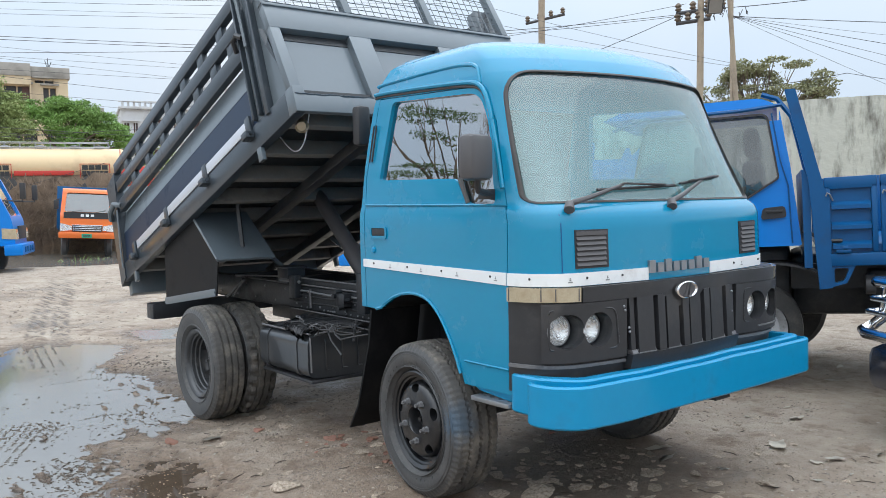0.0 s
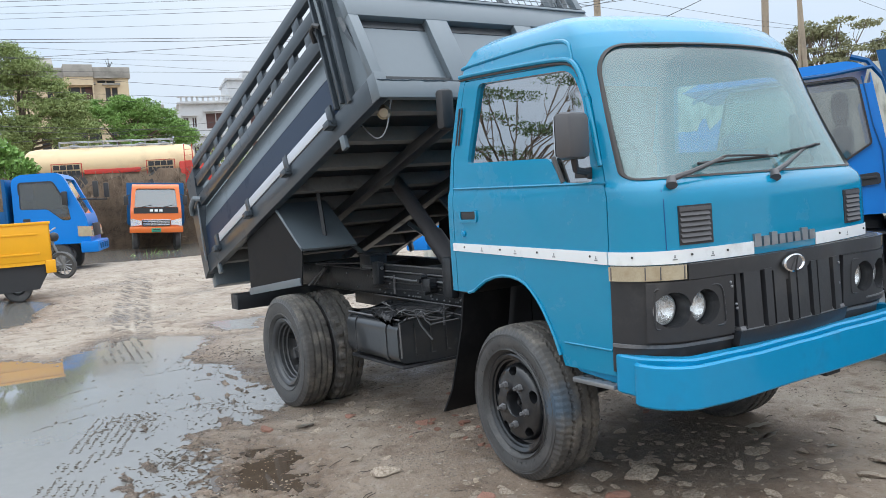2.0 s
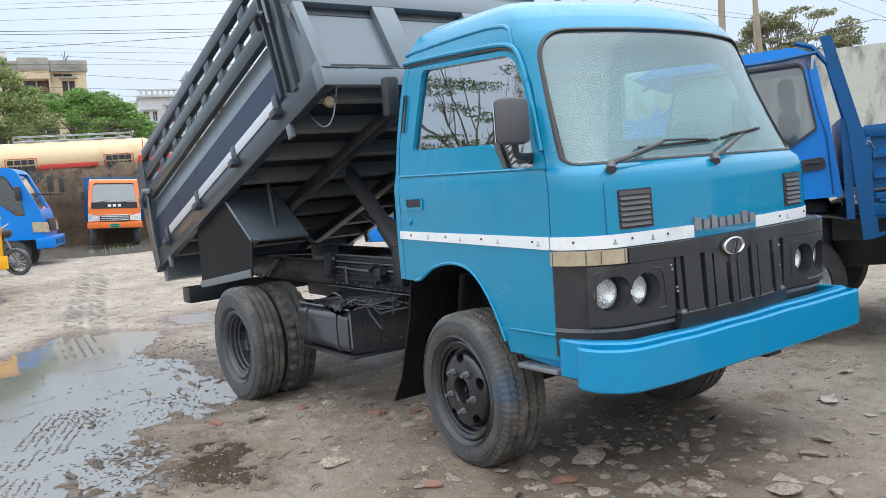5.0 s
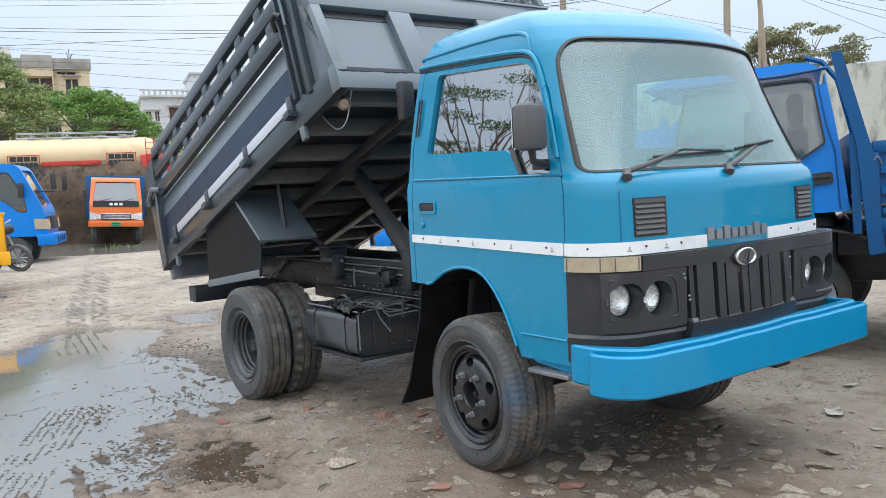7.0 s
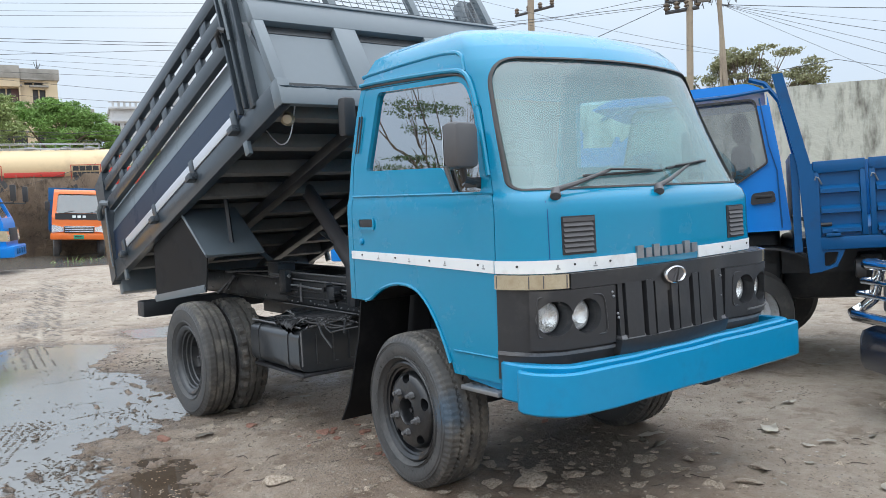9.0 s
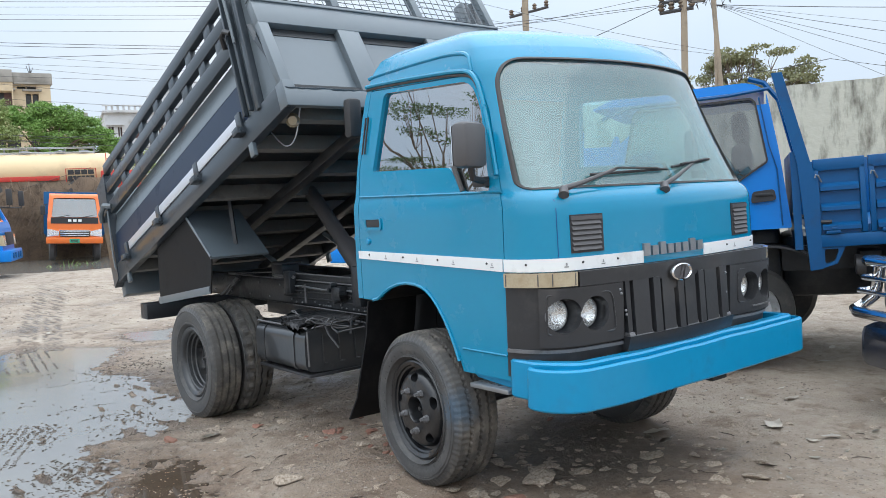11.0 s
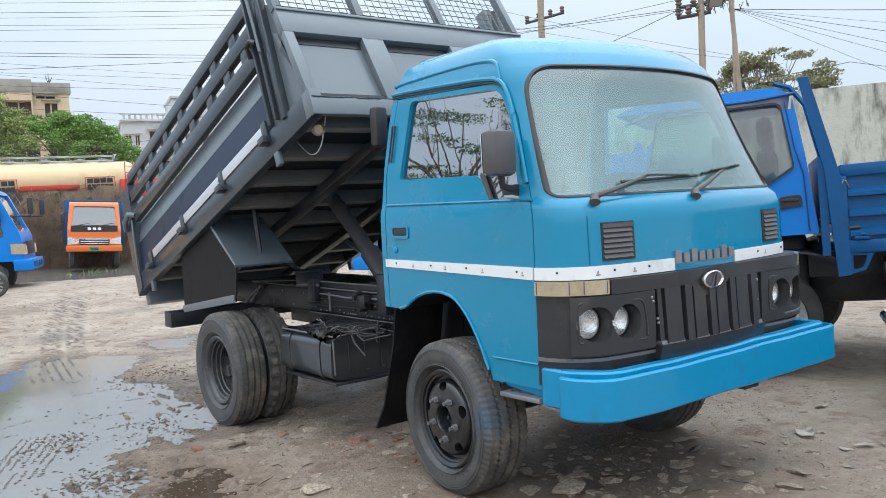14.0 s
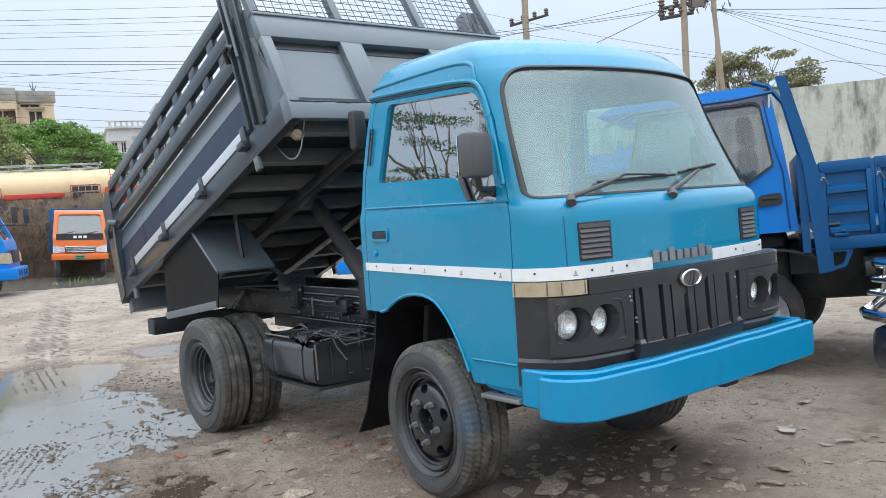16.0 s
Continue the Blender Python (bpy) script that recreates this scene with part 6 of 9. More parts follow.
def leafy_tree(label, base, trunk_pts, trunk_r, limbs, clumps, leaves, size, mat, seed, spread=0.55, grow=1.0):
    """A tapered trunk with limbs and a crown of many small leaf blades gathered in uneven clumps."""
    rng = np.random.default_rng(seed)
    tree = thing("tree", label, "tree", at=Matrix.Translation(base) @ Matrix.Scale(grow, 4))
    bm = bmesh.new()
    n = len(trunk_pts)
    tube(bm, trunk_pts, [trunk_r * (1 - 0.6 * i / max(1, n - 1)) for i in range(n)], 9)
    top = Vector(trunk_pts[-1])
    for c in clumps[:limbs]:
        c = Vector(c[:3])
        start = Vector(trunk_pts[-2]).lerp(top, float(rng.uniform(0.1, 1)))
        mid = start.lerp(c, 0.5) + Vector(rng.uniform(-0.3, 0.3, 3))
        tube(bm, [start, mid, c], [trunk_r * 0.36, trunk_r * 0.22, trunk_r * 0.08], 6)
        for _ in range(3):
            tip = c + Vector(rng.uniform(-1, 1, 3)) * 0.9 * Vector(clumps[0][3:6]).length / 1.7
            tube(bm, [mid.lerp(c, 0.5), mid.lerp(tip, 0.7), tip], [trunk_r * 0.13, trunk_r * 0.08, trunk_r * 0.03], 5)
    trunk = part("trunk", bm, M_BARK, tree, "brown bark trunk with limbs")
    trunk.parent = tree
    vol = np.array([c[3] * c[4] * c[5] for c in clumps])
    pick = rng.choice(len(clumps), leaves, p=vol / vol.sum())
    cl = np.array(clumps)[pick]
    d = rng.normal(size=(leaves, 3))
    d /= np.linalg.norm(d, axis=1)[:, None]
    rad = rng.uniform(0.25, 1.0, leaves) ** spread
    lump = 1 + 0.28 * np.sin(d[:, 0] * 5 + cl[:, 0] * 3) * np.sin(d[:, 1] * 6 + cl[:, 1] * 2) + 0.2 * np.sin(d[:, 2] * 7 + cl[:, 2])
    c = cl[:, :3] + d * cl[:, 3:6] * (rad * lump)[:, None]
    a = rng.normal(size=(leaves, 3))
    a /= np.linalg.norm(a, axis=1)[:, None]
    b = np.cross(a, rng.normal(size=(leaves, 3)))
    b /= np.linalg.norm(b, axis=1)[:, None]
    s = size * rng.uniform(0.6, 1.4, leaves)[:, None]
    quad = np.stack([c - a * s, c + b * s * 0.5, c + a * s, c - b * s * 0.5], 1).reshape(-1, 3)
    me = bpy.data.meshes.new("crown")
    me.from_pydata(quad, [], np.arange(leaves * 4).reshape(-1, 4).tolist())
    me.materials.append(mat)
    crown = new("crown", me)
    crown.parent = tree
    crown["label"] = "crown of many small leaves"
    return tree


# trees over the far road
def puffs(centres, n, size, seed):
    """Many small leaf clumps over the outside of a few large ones, so that the crown breaks into lit puffs and dark gaps."""
    r = random.Random(seed)
    out = []
    for k in range(n):
        cx, cy, cz, a, b, c = centres[k % len(centres)]
        d = Vector((r.gauss(0.3, 1), r.gauss(0, 1), r.gauss(0.35, 1))).normalized()
        g = size * r.uniform(0.7, 1.4)
        out.append((cx + d.x * a * 0.95, cy + d.y * b * 0.95, cz + d.z * c * 0.95, g, g * 1.15, g * 0.62))
    return out


leafy_tree("tall tree with airy olive-green foliage", (-78.0, 4.64, 1.58), [(0.2, 1.6, 0), (0.3, 1.7, 2.4), (0.3, 1.5, 4.6)], 0.26, 14,
           puffs([(0.3, 1.1, 7.2, 0.93, 1.02, 0.79), (0.4, 1.9, 6.7, 0.93, 1.02, 0.79), (0.3, 1.2, 5.9, 1.24, 1.36, 1.05), (0.5, 2.5, 5.8, 0.87, 0.96, 0.74), (0.7, 3.5, 5.0, 0.8, 0.88, 0.68), (0.4, 1.6, 4.7, 1.24, 1.36, 1.05), (0.6, 2.9, 4.4, 1.18, 1.3, 1.0), (0.8, 4.0, 4.2, 0.77, 0.85, 0.65), (0.3, 1.0, 3.8, 1.08, 1.19, 0.92), (0.5, 2.4, 3.6, 1.24, 1.36, 1.05), (0.7, 3.7, 3.5, 0.93, 1.02, 0.79), (0.2, -0.1, 7.0, 1.24, 1.36, 1.05), (0.2, -0.1, 5.1, 1.39, 1.53, 1.18)], 230, 0.42, 3), 70000, 0.055, M_LEAF_DUSTY, 1, grow=1.8)
leafy_tree("broad dense green tree", (-76.2, 13.28, 1.58), [(-1.7, 2.0, 0), (-1.6, 2.0, 1.8), (-1.6, 2.2, 3.4)], 0.26, 10,
           puffs([(-2.0, 0.7, 4.9, 0.84, 0.92, 0.71), (-1.7, 1.8, 5.1, 0.71, 0.78, 0.6), (-1.5, 2.7, 5.0, 0.71, 0.78, 0.6), (-1.3, 3.5, 4.4, 0.65, 0.72, 0.55), (-1.1, 4.2, 4.0, 0.52, 0.57, 0.44), (-1.9, 1.2, 4.2, 1.03, 1.13, 0.88), (-1.5, 2.5, 4.0, 1.03, 1.13, 0.88), (-1.2, 3.7, 3.7, 0.65, 0.72, 0.55), (-0.9, 4.7, 3.5, 0.42, 0.46, 0.36), (-1.7, 1.9, 3.4, 0.97, 1.07, 0.82)], 150, 0.36, 5), 52000, 0.052, M_LEAF, 2, grow=1.8)
leafy_tree("thin twiggy bare tree beside the pale building", (-74.4, 24.08, 1.04), [(0, 0, 0), (0.1, 0, 1.5), (0, 0, 2.4)], 0.14, 4,
           [(0, 0, 3.0, 0.9, 1.0, 0.9), (0, 1.0, 2.6, 0.9, 0.9, 0.8), (0.2, -0.9, 2.8, 0.9, 0.9, 0.8), (0.2, 0.4, 2.2, 1.0, 1.2, 0.7)], 700, 0.09, M_LEAF_DUSTY, 3, grow=1.8)
leafy_tree("fresh green shrub on the bank", (-27.5, -1.0, 2.2), [(-0.3, 1.4, -0.6), (-0.3, 1.4, 0.1), (-0.3, 1.4, 0.6)], 0.07, 4,
           [(-0.3, 1.5, 0.9, 0.51, 0.56, 0.43), (-0.3, 1.9, 0.7, 0.36, 0.4, 0.31), (-0.3, 1.2, 1.3, 0.43, 0.47, 0.37), (-0.4, 0.8, 1.0, 0.53, 0.58, 0.45)], 3000, 0.085, M_LEAF, 4)
crown_rng = random.Random(33)
tiers = []
for k in range(64):
    u = crown_rng.uniform(-3.0, 2.9)
    high = 6.75 - 0.16 * (u - 0.3) ** 2
    z = crown_rng.uniform(4.4, high)
    tiers.append((0.84 * u, 0.54 * u + crown_rng.uniform(-0.8, 0.8), z, crown_rng.uniform(0.30, 0.62), crown_rng.uniform(0.3, 0.6), crown_rng.uniform(0.10, 0.20)))
leafy_tree("wide thin-leaved tree with dusty tiered foliage", (-14.9, 26.6, 0.0), [(0, 0, 0), (0.2, 0.1, 2.4), (0.0, 0.2, 4.0)], 0.16, 64, tiers, 15000, 0.062, M_LEAF_OLIVE, 5, 0.4)
leafy_tree("thin half-bare tree behind the wall", (-1.6, 24.0, 0.0), [(0, 0, 0), (0.1, 0, 2.6), (0.2, 0.2, 3.8)], 0.16, 4,
           [(0, 0, 4.6, 0.9, 0.8, 0.4), (0.9, 0.4, 4.9, 0.9, 0.8, 0.35), (-0.7, 0, 4.3, 0.7, 0.7, 0.35), (1.6, 0.6, 4.4, 0.8, 0.8, 0.4)], 900, 0.08, M_LEAF_DUSTY, 6, 0.4)
# the spreading tree that the side window mirrors, its crown in flat layers
layer_rng = random.Random(12)
layers = [(-0.62 * u, 0.78 * u, z, 0.95, 0.95, 0.10) for u, z in ((layer_rng.uniform(-3.6, 3.6), layer_rng.uniform(4.4, 8.8)) for _ in range(28))]
leafy_tree("spreading half-bare tree at the yard's far side", (-19.7, -16.1, 0.0), [(0.8, -1.0, 0), (0.6, -0.7, 2.2), (0, 0, 4.0)], 0.15, 28, layers, 9000, 0.046, M_LEAF_DARK, 7, 0.5)

# bank with roots, retaining the road
bm = bmesh.new()
rows = []
for i in range(121):
    y = -22 + i * 0.42
    x = -29.4 + 0.225 * (y - 3.0)
    row = []
    for j in range(12):
        z = -0.4 + 3.25 * j / 11
        k = noise.fractal(Vector((y * 0.9, z * 1.4, 3.1)), 1.0, 2.0, 4)
        row.append(bm.verts.new((x - 0.25 * j / 11 + 0.22 * k, y, z + (0.16 * noise.noise(Vector((y * 0.7, 0, 9))) if j == 11 else 0))))
    row.append(bm.verts.new((x - 40, y, 2.80)))
    rows.append(row)
for a, b in zip(rows, rows[1:]):
    for k in range(12):
        bm.faces.new((a[k], a[k + 1], b[k + 1], b[k]))
bmesh.ops.recalc_face_normals(bm, faces=bm.faces)
tagged(part("bank", bm, M_BANK, None, smooth=60), "brown earth bank hung with dry roots", "bank", kind="structure")
rng = random.Random(8)
bm = bmesh.new()
for k in range(900):
    y = rng.uniform(-4, 12)
    x = -29.2 + 0.225 * (y - 3.0)
    z = rng.uniform(0.9, 2.85)
    pts = [(x, y, z)]
    for i in range(4):
        pts.append((x + rng.uniform(0.0, 0.25), y + rng.uniform(-0.25, 0.25) * (i + 1), z - (0.2 + 0.25 * rng.random()) * (i + 1)))
    tube(bm, pts, [0.014, 0.013, 0.012, 0.009, 0.005], 4, cap=False)
tagged(part("roots", bm, M_BANK, None, smooth=60), "tangle of dry brown roots and creepers", "roots", kind="stuff")


# tanker on the road above the bank
def tanker():
    m = pose(-30.2, 4.25, 2.40, 0, 0, math.degrees(math.atan2(1, 0.225))) @ Matrix.Scale(0.84, 4)
    t = thing("tanker", "cream tanker truck with red panels parked above the bank", "tanker", at=m)
    bm = bmesh.new()
    prof = [(0.0, -3.75), (0.35, -3.72), (0.62, -3.62), (0.80, -3.42), (0.86, -3.1), (0.86, 3.1), (0.78, 3.35), (0.55, 3.5), (0.0, 3.55)]
    lathe(bm, prof, 40, "x", (0, 0, 0.78))
    for v in bm.verts:
        v.co.y *= 1.15
    part("tank", bm, M_CREAM, t, "cream painted steel tank")
    bm = bmesh.new()
    for y in (-0.32, 0.32):
        tube(bm, [(-2.2, y, 1.90), (2.6, y, 1.90)], 0.022, 6)
        tube(bm, [(-2.2, y, 1.68), (2.6, y, 1.68)], 0.03, 6)
        for k in range(9):
            tube(bm, [(-2.2 + 0.6 * k, y, 1.60), (-2.2 + 0.6 * k, y, 1.90)], 0.018, 6)
    part("walkway_rail", bm, M_GREY_METAL, t, "grey rail along the tank top")
    for x in (-1.6, -0.2, 1.2, 2.2):
        bm = bmesh.new()
        lathe(bm, [(0.22, 1.60), (0.22, 1.76), (0.0, 1.80)], 16, "z", (x, 0, 0))
        part("hatch", bm, M_GREY_METAL, t)
    for x0, x1, z0, z1 in ((-1.25, 1.1, 0.42, 0.62), (-4.0, -3.0, 0.42, 0.58)):
        bm = bmesh.new()
        box(bm, x0, x1, -1.03, -0.99, z0, z1, bevel=0.005)
        part("red_panel", bm, M_RED, t, "red painted panel")
    for x0 in (-2.55, 1.35):
        bm = bmesh.new()
        for z0, z1, xa, xb in ((0.90, 0.925, -0.02, 1.22), (0.30, 0.925, -0.02, 0.01), (0.30, 0.925, 1.19, 1.22)):
            box(bm, x0 + xa, x0 + xb, -1.0, -0.93, z0, z1)
        frame_ob = part("sign_frame", bm, M_RED, t, "thin red painted frame")
        for z0, z1, n_, w_ in ((0.66, 0.86, 4, 0.29), (0.40, 0.60, 6, 0.19)):
            for k in range(n_):
                bm = bmesh.new()
                xa = x0 + 0.07 + k * (1.08 / n_)
                box(bm, xa, xa + w_ * 0.82, -1.005, -0.92, z0, z1)
                part("letter_bar", bm, M_PLASTIC, frame_ob, "dark plain letter bar")
    bm = bmesh.new()
    box(bm, 2.75, 4.4, -1.08, 1.0, -0.9, 0.80, bevel=0.06)
    part("cab", bm, M_RED, t, "red tanker cab and side box")
    bm = bmesh.new()
    for x in (3.0, 3.35):
        tube(bm, [(x, -1.12, -0.6), (x, -1.12, 1.55)], 0.02, 6)
    for k in range(8):
        tube(bm, [(3.0, -1.12, -0.5 + 0.26 * k), (3.35, -1.12, -0.5 + 0.26 * k)], 0.015, 6)
    part("ladder", bm, M_RED, t)
    for x in (-2.6, -1.6, 1.8):
        bm = bmesh.new()
        lathe(bm, [(0.0, -1.0), (0.45, -1.0), (0.5, -0.9), (0.5, -0.72), (0.0, -0.72)], 24, "y", (x, 0, 0.0 - 0.0))
        part("wheel", bm, M_RUBBER, t)
    return t


tanker()


# ---- parked lorries ----
def lorry_wheel(parent, x, y, z, r, rimmat=None, w=0.2):
    bm = bmesh.new()
    s = -1 if y < 0 else 1
    lathe(bm, [(r * 0.55, y - w / 2), (r * 0.9, y - w / 2), (r, y - w * 0.32), (r, y + w * 0.32), (r * 0.9, y + w / 2), (r * 0.55, y + w / 2)], 32, "y", (x, 0, z))
    ob = part("wheel", bm, M_RUBBER, parent, "black tyre")
    bm = bmesh.new()
    o = y + s * w * 0.30
    lathe(bm, [(0.0, o + s * 0.03), (r * 0.16, o + s * 0.03), (r * 0.2, o), (r * 0.42, o - s * 0.01), (r * 0.5, o - s * 0.05), (r * 0.56, o + s * 0.02), (r * 0.60, o + s * 0.0)], 28, "y", (x, 0, z))
    part("rim", bm, rimmat or M_GREY_METAL, ob)
    return ob


def orange_lorry():
    m = pose(-25.05, 4.20, -0.04, -3.6, 0, -14.5)
    t = thing("orange_lorry", "small orange lorry with a dark blue bed by the ditch", "truck", at=m)
    shell = bmesh.new()
    prof = [(-1.55, 0.62), (-1.55, 2.12), (-0.45, 2.20), (-0.30, 2.14), (-0.06, 1.42), (0.02, 1.30), (0.05, 0.66)]
    prism(shell, rounded(prof, [0.05, 0.12, 0.15, 0.10, 0.08, 0.08, 0.05]), "y", -0.80, 0.80)
    for v in shell.verts:
        if v.co.z > 1.35:
            v.co.y *= 1 - 0.09 * (v.co.z - 1.35)
    ob = solid(shell)
    cut = bmesh.new()
    prism(cut, rounded([(-0.68, 1.42), (-0.62, 2.05), (0.62, 2.05), (0.68, 1.42)], 0.08), "x", -0.42, 0.3)
    ob = carve(ob, [solid(cut)])
    finish(ob, "cab", M_ORANGE, t, "orange painted cab")
    bm = bmesh.new()
    a = [(-0.105, -0.67, 1.43), (-0.105, 0.67, 1.43), (-0.325, 0.62, 2.05), (-0.325, -0.62, 2.05)]
    lo, hi = [bm.verts.new(p) for p in a], [bm.verts.new((p[0] - 0.01, p[1], p[2])) for p in a]
    bm.faces.new(lo), bm.faces.new(hi[::-1])
    for k in range(4):
        bm.faces.new((lo[k], hi[k], hi[(k + 1) % 4], lo[(k + 1) % 4]))
    bmesh.ops.recalc_face_normals(bm, faces=bm.faces)
    part("windscreen", bm, M_GLASS_LORRY, t, "pale windscreen", 0)
    bm = bmesh.new()
    prism(bm, [(-0.70, 1.22), (-0.70, 1.42), (0.70, 1.42), (0.70, 1.22)], "x", 0.005, 0.03)
    part("black_band", bm, M_PLASTIC, t, "black band under the windscreen")
    for k in range(3):
        bm = bmesh.new()
        box(bm, 0.03, 0.036, -0.20 + 0.15 * k, -0.10 + 0.15 * k, 1.28, 1.36)
        part("letter_bar", bm, M_WHITE, t, "plain white letter bar")
    bm = bmesh.new()
    box(bm, 0.03, 0.10, -0.44, 0.44, 0.80, 1.0, bevel=0.02)
    grille = part("grille", bm, M_PLASTIC, t, "black grille with bright bars")
    for k in range(3):
        bm = bmesh.new()
        box(bm, 0.09, 0.115, -0.42, 0.42, 0.825 + 0.058 * k, 0.853 + 0.058 * k, bevel=0.004)
        part("grille_bar", bm, M_CHROME, grille)
    bm = bmesh.new()
    box(bm, 0.04, 0.11, -0.46, 0.46, 0.985, 1.02, bevel=0.006)
    part("bright_strip", bm, M_CHROME, grille)
    for s in (-1, 1):
        bm = bmesh.new()
        prism(bm, [(s * 0.46, 0.84), (s * 0.46, 0.98), (s * 0.80, 1.06), (s * 0.80, 0.80)], "x", 0.0, 0.085)
        part("headlight", bm, M_REFLECTOR, t, "slanted clear headlight")
        bm = bmesh.new()
        box(bm, -0.25, -0.15, *sorted((s * 0.86, s * 1.0)), 1.50, 1.80, bevel=0.02)
        tube(bm, [(-0.2, s * 0.78, 1.85), (-0.2, s * 0.93, 1.80)], 0.015, 6)
        part("mirror", bm, M_PLASTIC, t)
        lorry_wheel(t, -0.75, s * 0.68, 0.34, 0.34)
        lorry_wheel(t, -3.0, s * 0.68, 0.34, 0.34)
        bm = bmesh.new()
        tube(bm, [(0.05, -0.1 + s * 0.35, 1.43), (0.03, s * 0.35 + 0.2, 1.50)], 0.014, 6)
        part("wiper", bm, M_PLASTIC, t)
    bm = bmesh.new()
    box(bm, -0.02, 0.14, -0.84, 0.84, 0.58, 0.78, bevel=0.03)
    part("bumper", bm, M_ORANGE, t, "orange bumper")
    bm = bmesh.new()
    box(bm, 0.14, 0.15, -0.16, 0.14, 0.60, 0.73)
    plate = part("number_plate", bm, M_PLATE, t, "green number plate")
    for k in range(2):
        bm = bmesh.new()
        box(bm, 0.15, 0.153, -0.12, 0.10, 0.625 + 0.05 * k, 0.65 + 0.05 * k)
        part("plate_bar", bm, M_PLASTIC, plate)
    bm = bmesh.new()
    box(bm, -4.6, -1.70, -0.95, -0.90, 0.85, 1.55, bevel=0.01)
    box(bm, -4.6, -1.70, 0.90, 0.95, 0.85, 1.55, bevel=0.01)
    box(bm, -1.75, -1.68, -0.95, 0.95, 0.85, 2.28, bevel=0.01)
    box(bm, -4.6, -1.70, -0.92, 0.92, 0.80, 0.87)
    part("load_bed", bm, M_DEEP_BLUE, t, "dark blue load bed")
    return t


orange_lorry()


def blue_cab_lorry(name, label, m):
    """A forward-control lorry; x forward from the bumper, side windows with a dipped front."""
    t = thing(name, label, "truck", at=m)
    shell = bmesh.new()
    prof = [(-1.72, 0.70), (-1.72, 2.10), (-1.55, 2.20), (-0.75, 2.22), (-0.58, 2.14), (-0.12, 1.22), (-0.06, 0.66)]
    prism(shell, rounded(prof, [0.04, 0.12, 0.1, 0.12, 0.10, 0.10, 0.05]), "y", -0.86, 0.86)
    for v in shell.verts:
        if v.co.z > 1.25:
            v.co.y *= 1 - 0.09 * (v.co.z - 1.25)
    ob = solid(shell)
    win = rounded([(-1.58, 1.46), (-1.56, 2.02), (-0.82, 2.02), (-0.52, 1.50), (-0.47, 1.18), (-0.66, 1.18), (-0.98, 1.44)], 0.06)
    cut = bmesh.new()
    prism(cut, win, "y", -1.0, 1.0)
    cuts = [solid(cut)]
    cut = bmesh.new()
    prism(cut, rounded([(-0.70, 1.30), (-0.64, 2.08), (0.64, 2.08), (0.70, 1.30)], 0.08), "x", -1.4, 0.3)
    cuts.append(solid(cut))
    finish(carve(ob, cuts), "cab", M_BRIGHT_BLUE, t, "bright blue painted cab")
    for s in (-1, 1):
        bm = bmesh.new()
        prism(bm, win, "y", *sorted((s * 0.785, s * 0.79)))
        part("side_window", bm, M_GLASS_FAR, t, "dusty side window", 0)
        bm = bmesh.new()
        prism(bm, grown(win, 0.02), "y", *sorted((s * 0.80, s * 0.812)))
        c = bmesh.new()
        prism(c, grown(win, -0.012), "y", -1, 1)
        finish(carve(solid(bm), [solid(c)]), "window_seal", M_PLASTIC, t)
        bm = bmesh.new()
        tube(bm, [(-0.30, s * 0.80, 1.62), (0.15, s * 0.95, 1.60), (0.17, s * 0.97, 1.90)], 0.018, 6)
        box(bm, 0.10, 0.22, *sorted((s * 0.90, s * 1.02)), 1.64, 1.98, bevel=0.02)
        part("mirror", bm, M_PLASTIC, t)
        bm = bmesh.new()
        box(bm, -0.62, -0.50, *sorted((s * 0.84, s * 0.96)), 1.50, 1.80, bevel=0.02)
        part("door_mirror", bm, M_PLASTIC, t)
        bm = bmesh.new()
        box(bm, -1.52, -1.36, *sorted((s * 0.858, s * 0.872)), 1.20, 1.26, bevel=0.005)
        part("door_handle", bm, M_PLASTIC, t)
        bm = bmesh.new()
        prism(bm, [(-0.34, 0.82), (-0.34, 1.04), (-0.04, 1.02), (-0.02, 0.80)], "y", *sorted((s * 0.60, s * 0.875)))
        part("headlight", bm, M_AMBER, t, "clear headlight with an amber corner")
        lorry_wheel(t, -0.85, s * 0.72, 0.36, 0.36)
        lorry_wheel(t, -3.5, s * 0.72, 0.36, 0.36)
    bm = bmesh.new()
    a = [(-0.20, -0.70, 1.30), (-0.20, 0.70, 1.30), (-0.60, 0.64, 2.08), (-0.60, -0.64, 2.08)]
    lo, hi = [bm.verts.new(p) for p in a], [bm.verts.new((p[0] - 0.01, p[1], p[2])) for p in a]
    bm.faces.new(lo), bm.faces.new(hi[::-1])
    for k in range(4):
        bm.faces.new((lo[k], hi[k], hi[(k + 1) % 4], lo[(k + 1) % 4]))
    bmesh.ops.recalc_face_normals(bm, faces=bm.faces)
    part("windscreen", bm, M_GLASS_LORRY, t, "pale windscreen", 0)
    bm = bmesh.new()
    box(bm, -0.30, 0.10, -0.93, 0.93, 0.46, 0.70, bevel=0.03)
    bumper = part("bumper", bm, M_BRIGHT_BLUE, t, "bright blue bumper")
    for y in (-0.55, -0.2, 0.2, 0.55):
        bm = bmesh.new()
        box(bm, 0.09, 0.12, y - 0.08, y + 0.08, 0.52, 0.64, bevel=0.01)
        part("bumper_slot", bm, M_DEEP_BLUE, bumper)
    bm = bmesh.new()
    box(bm, -0.06, -0.02, -0.5, 0.5, 0.80, 1.08, bevel=0.01)
    part("grille", bm, M_PLASTIC, t)
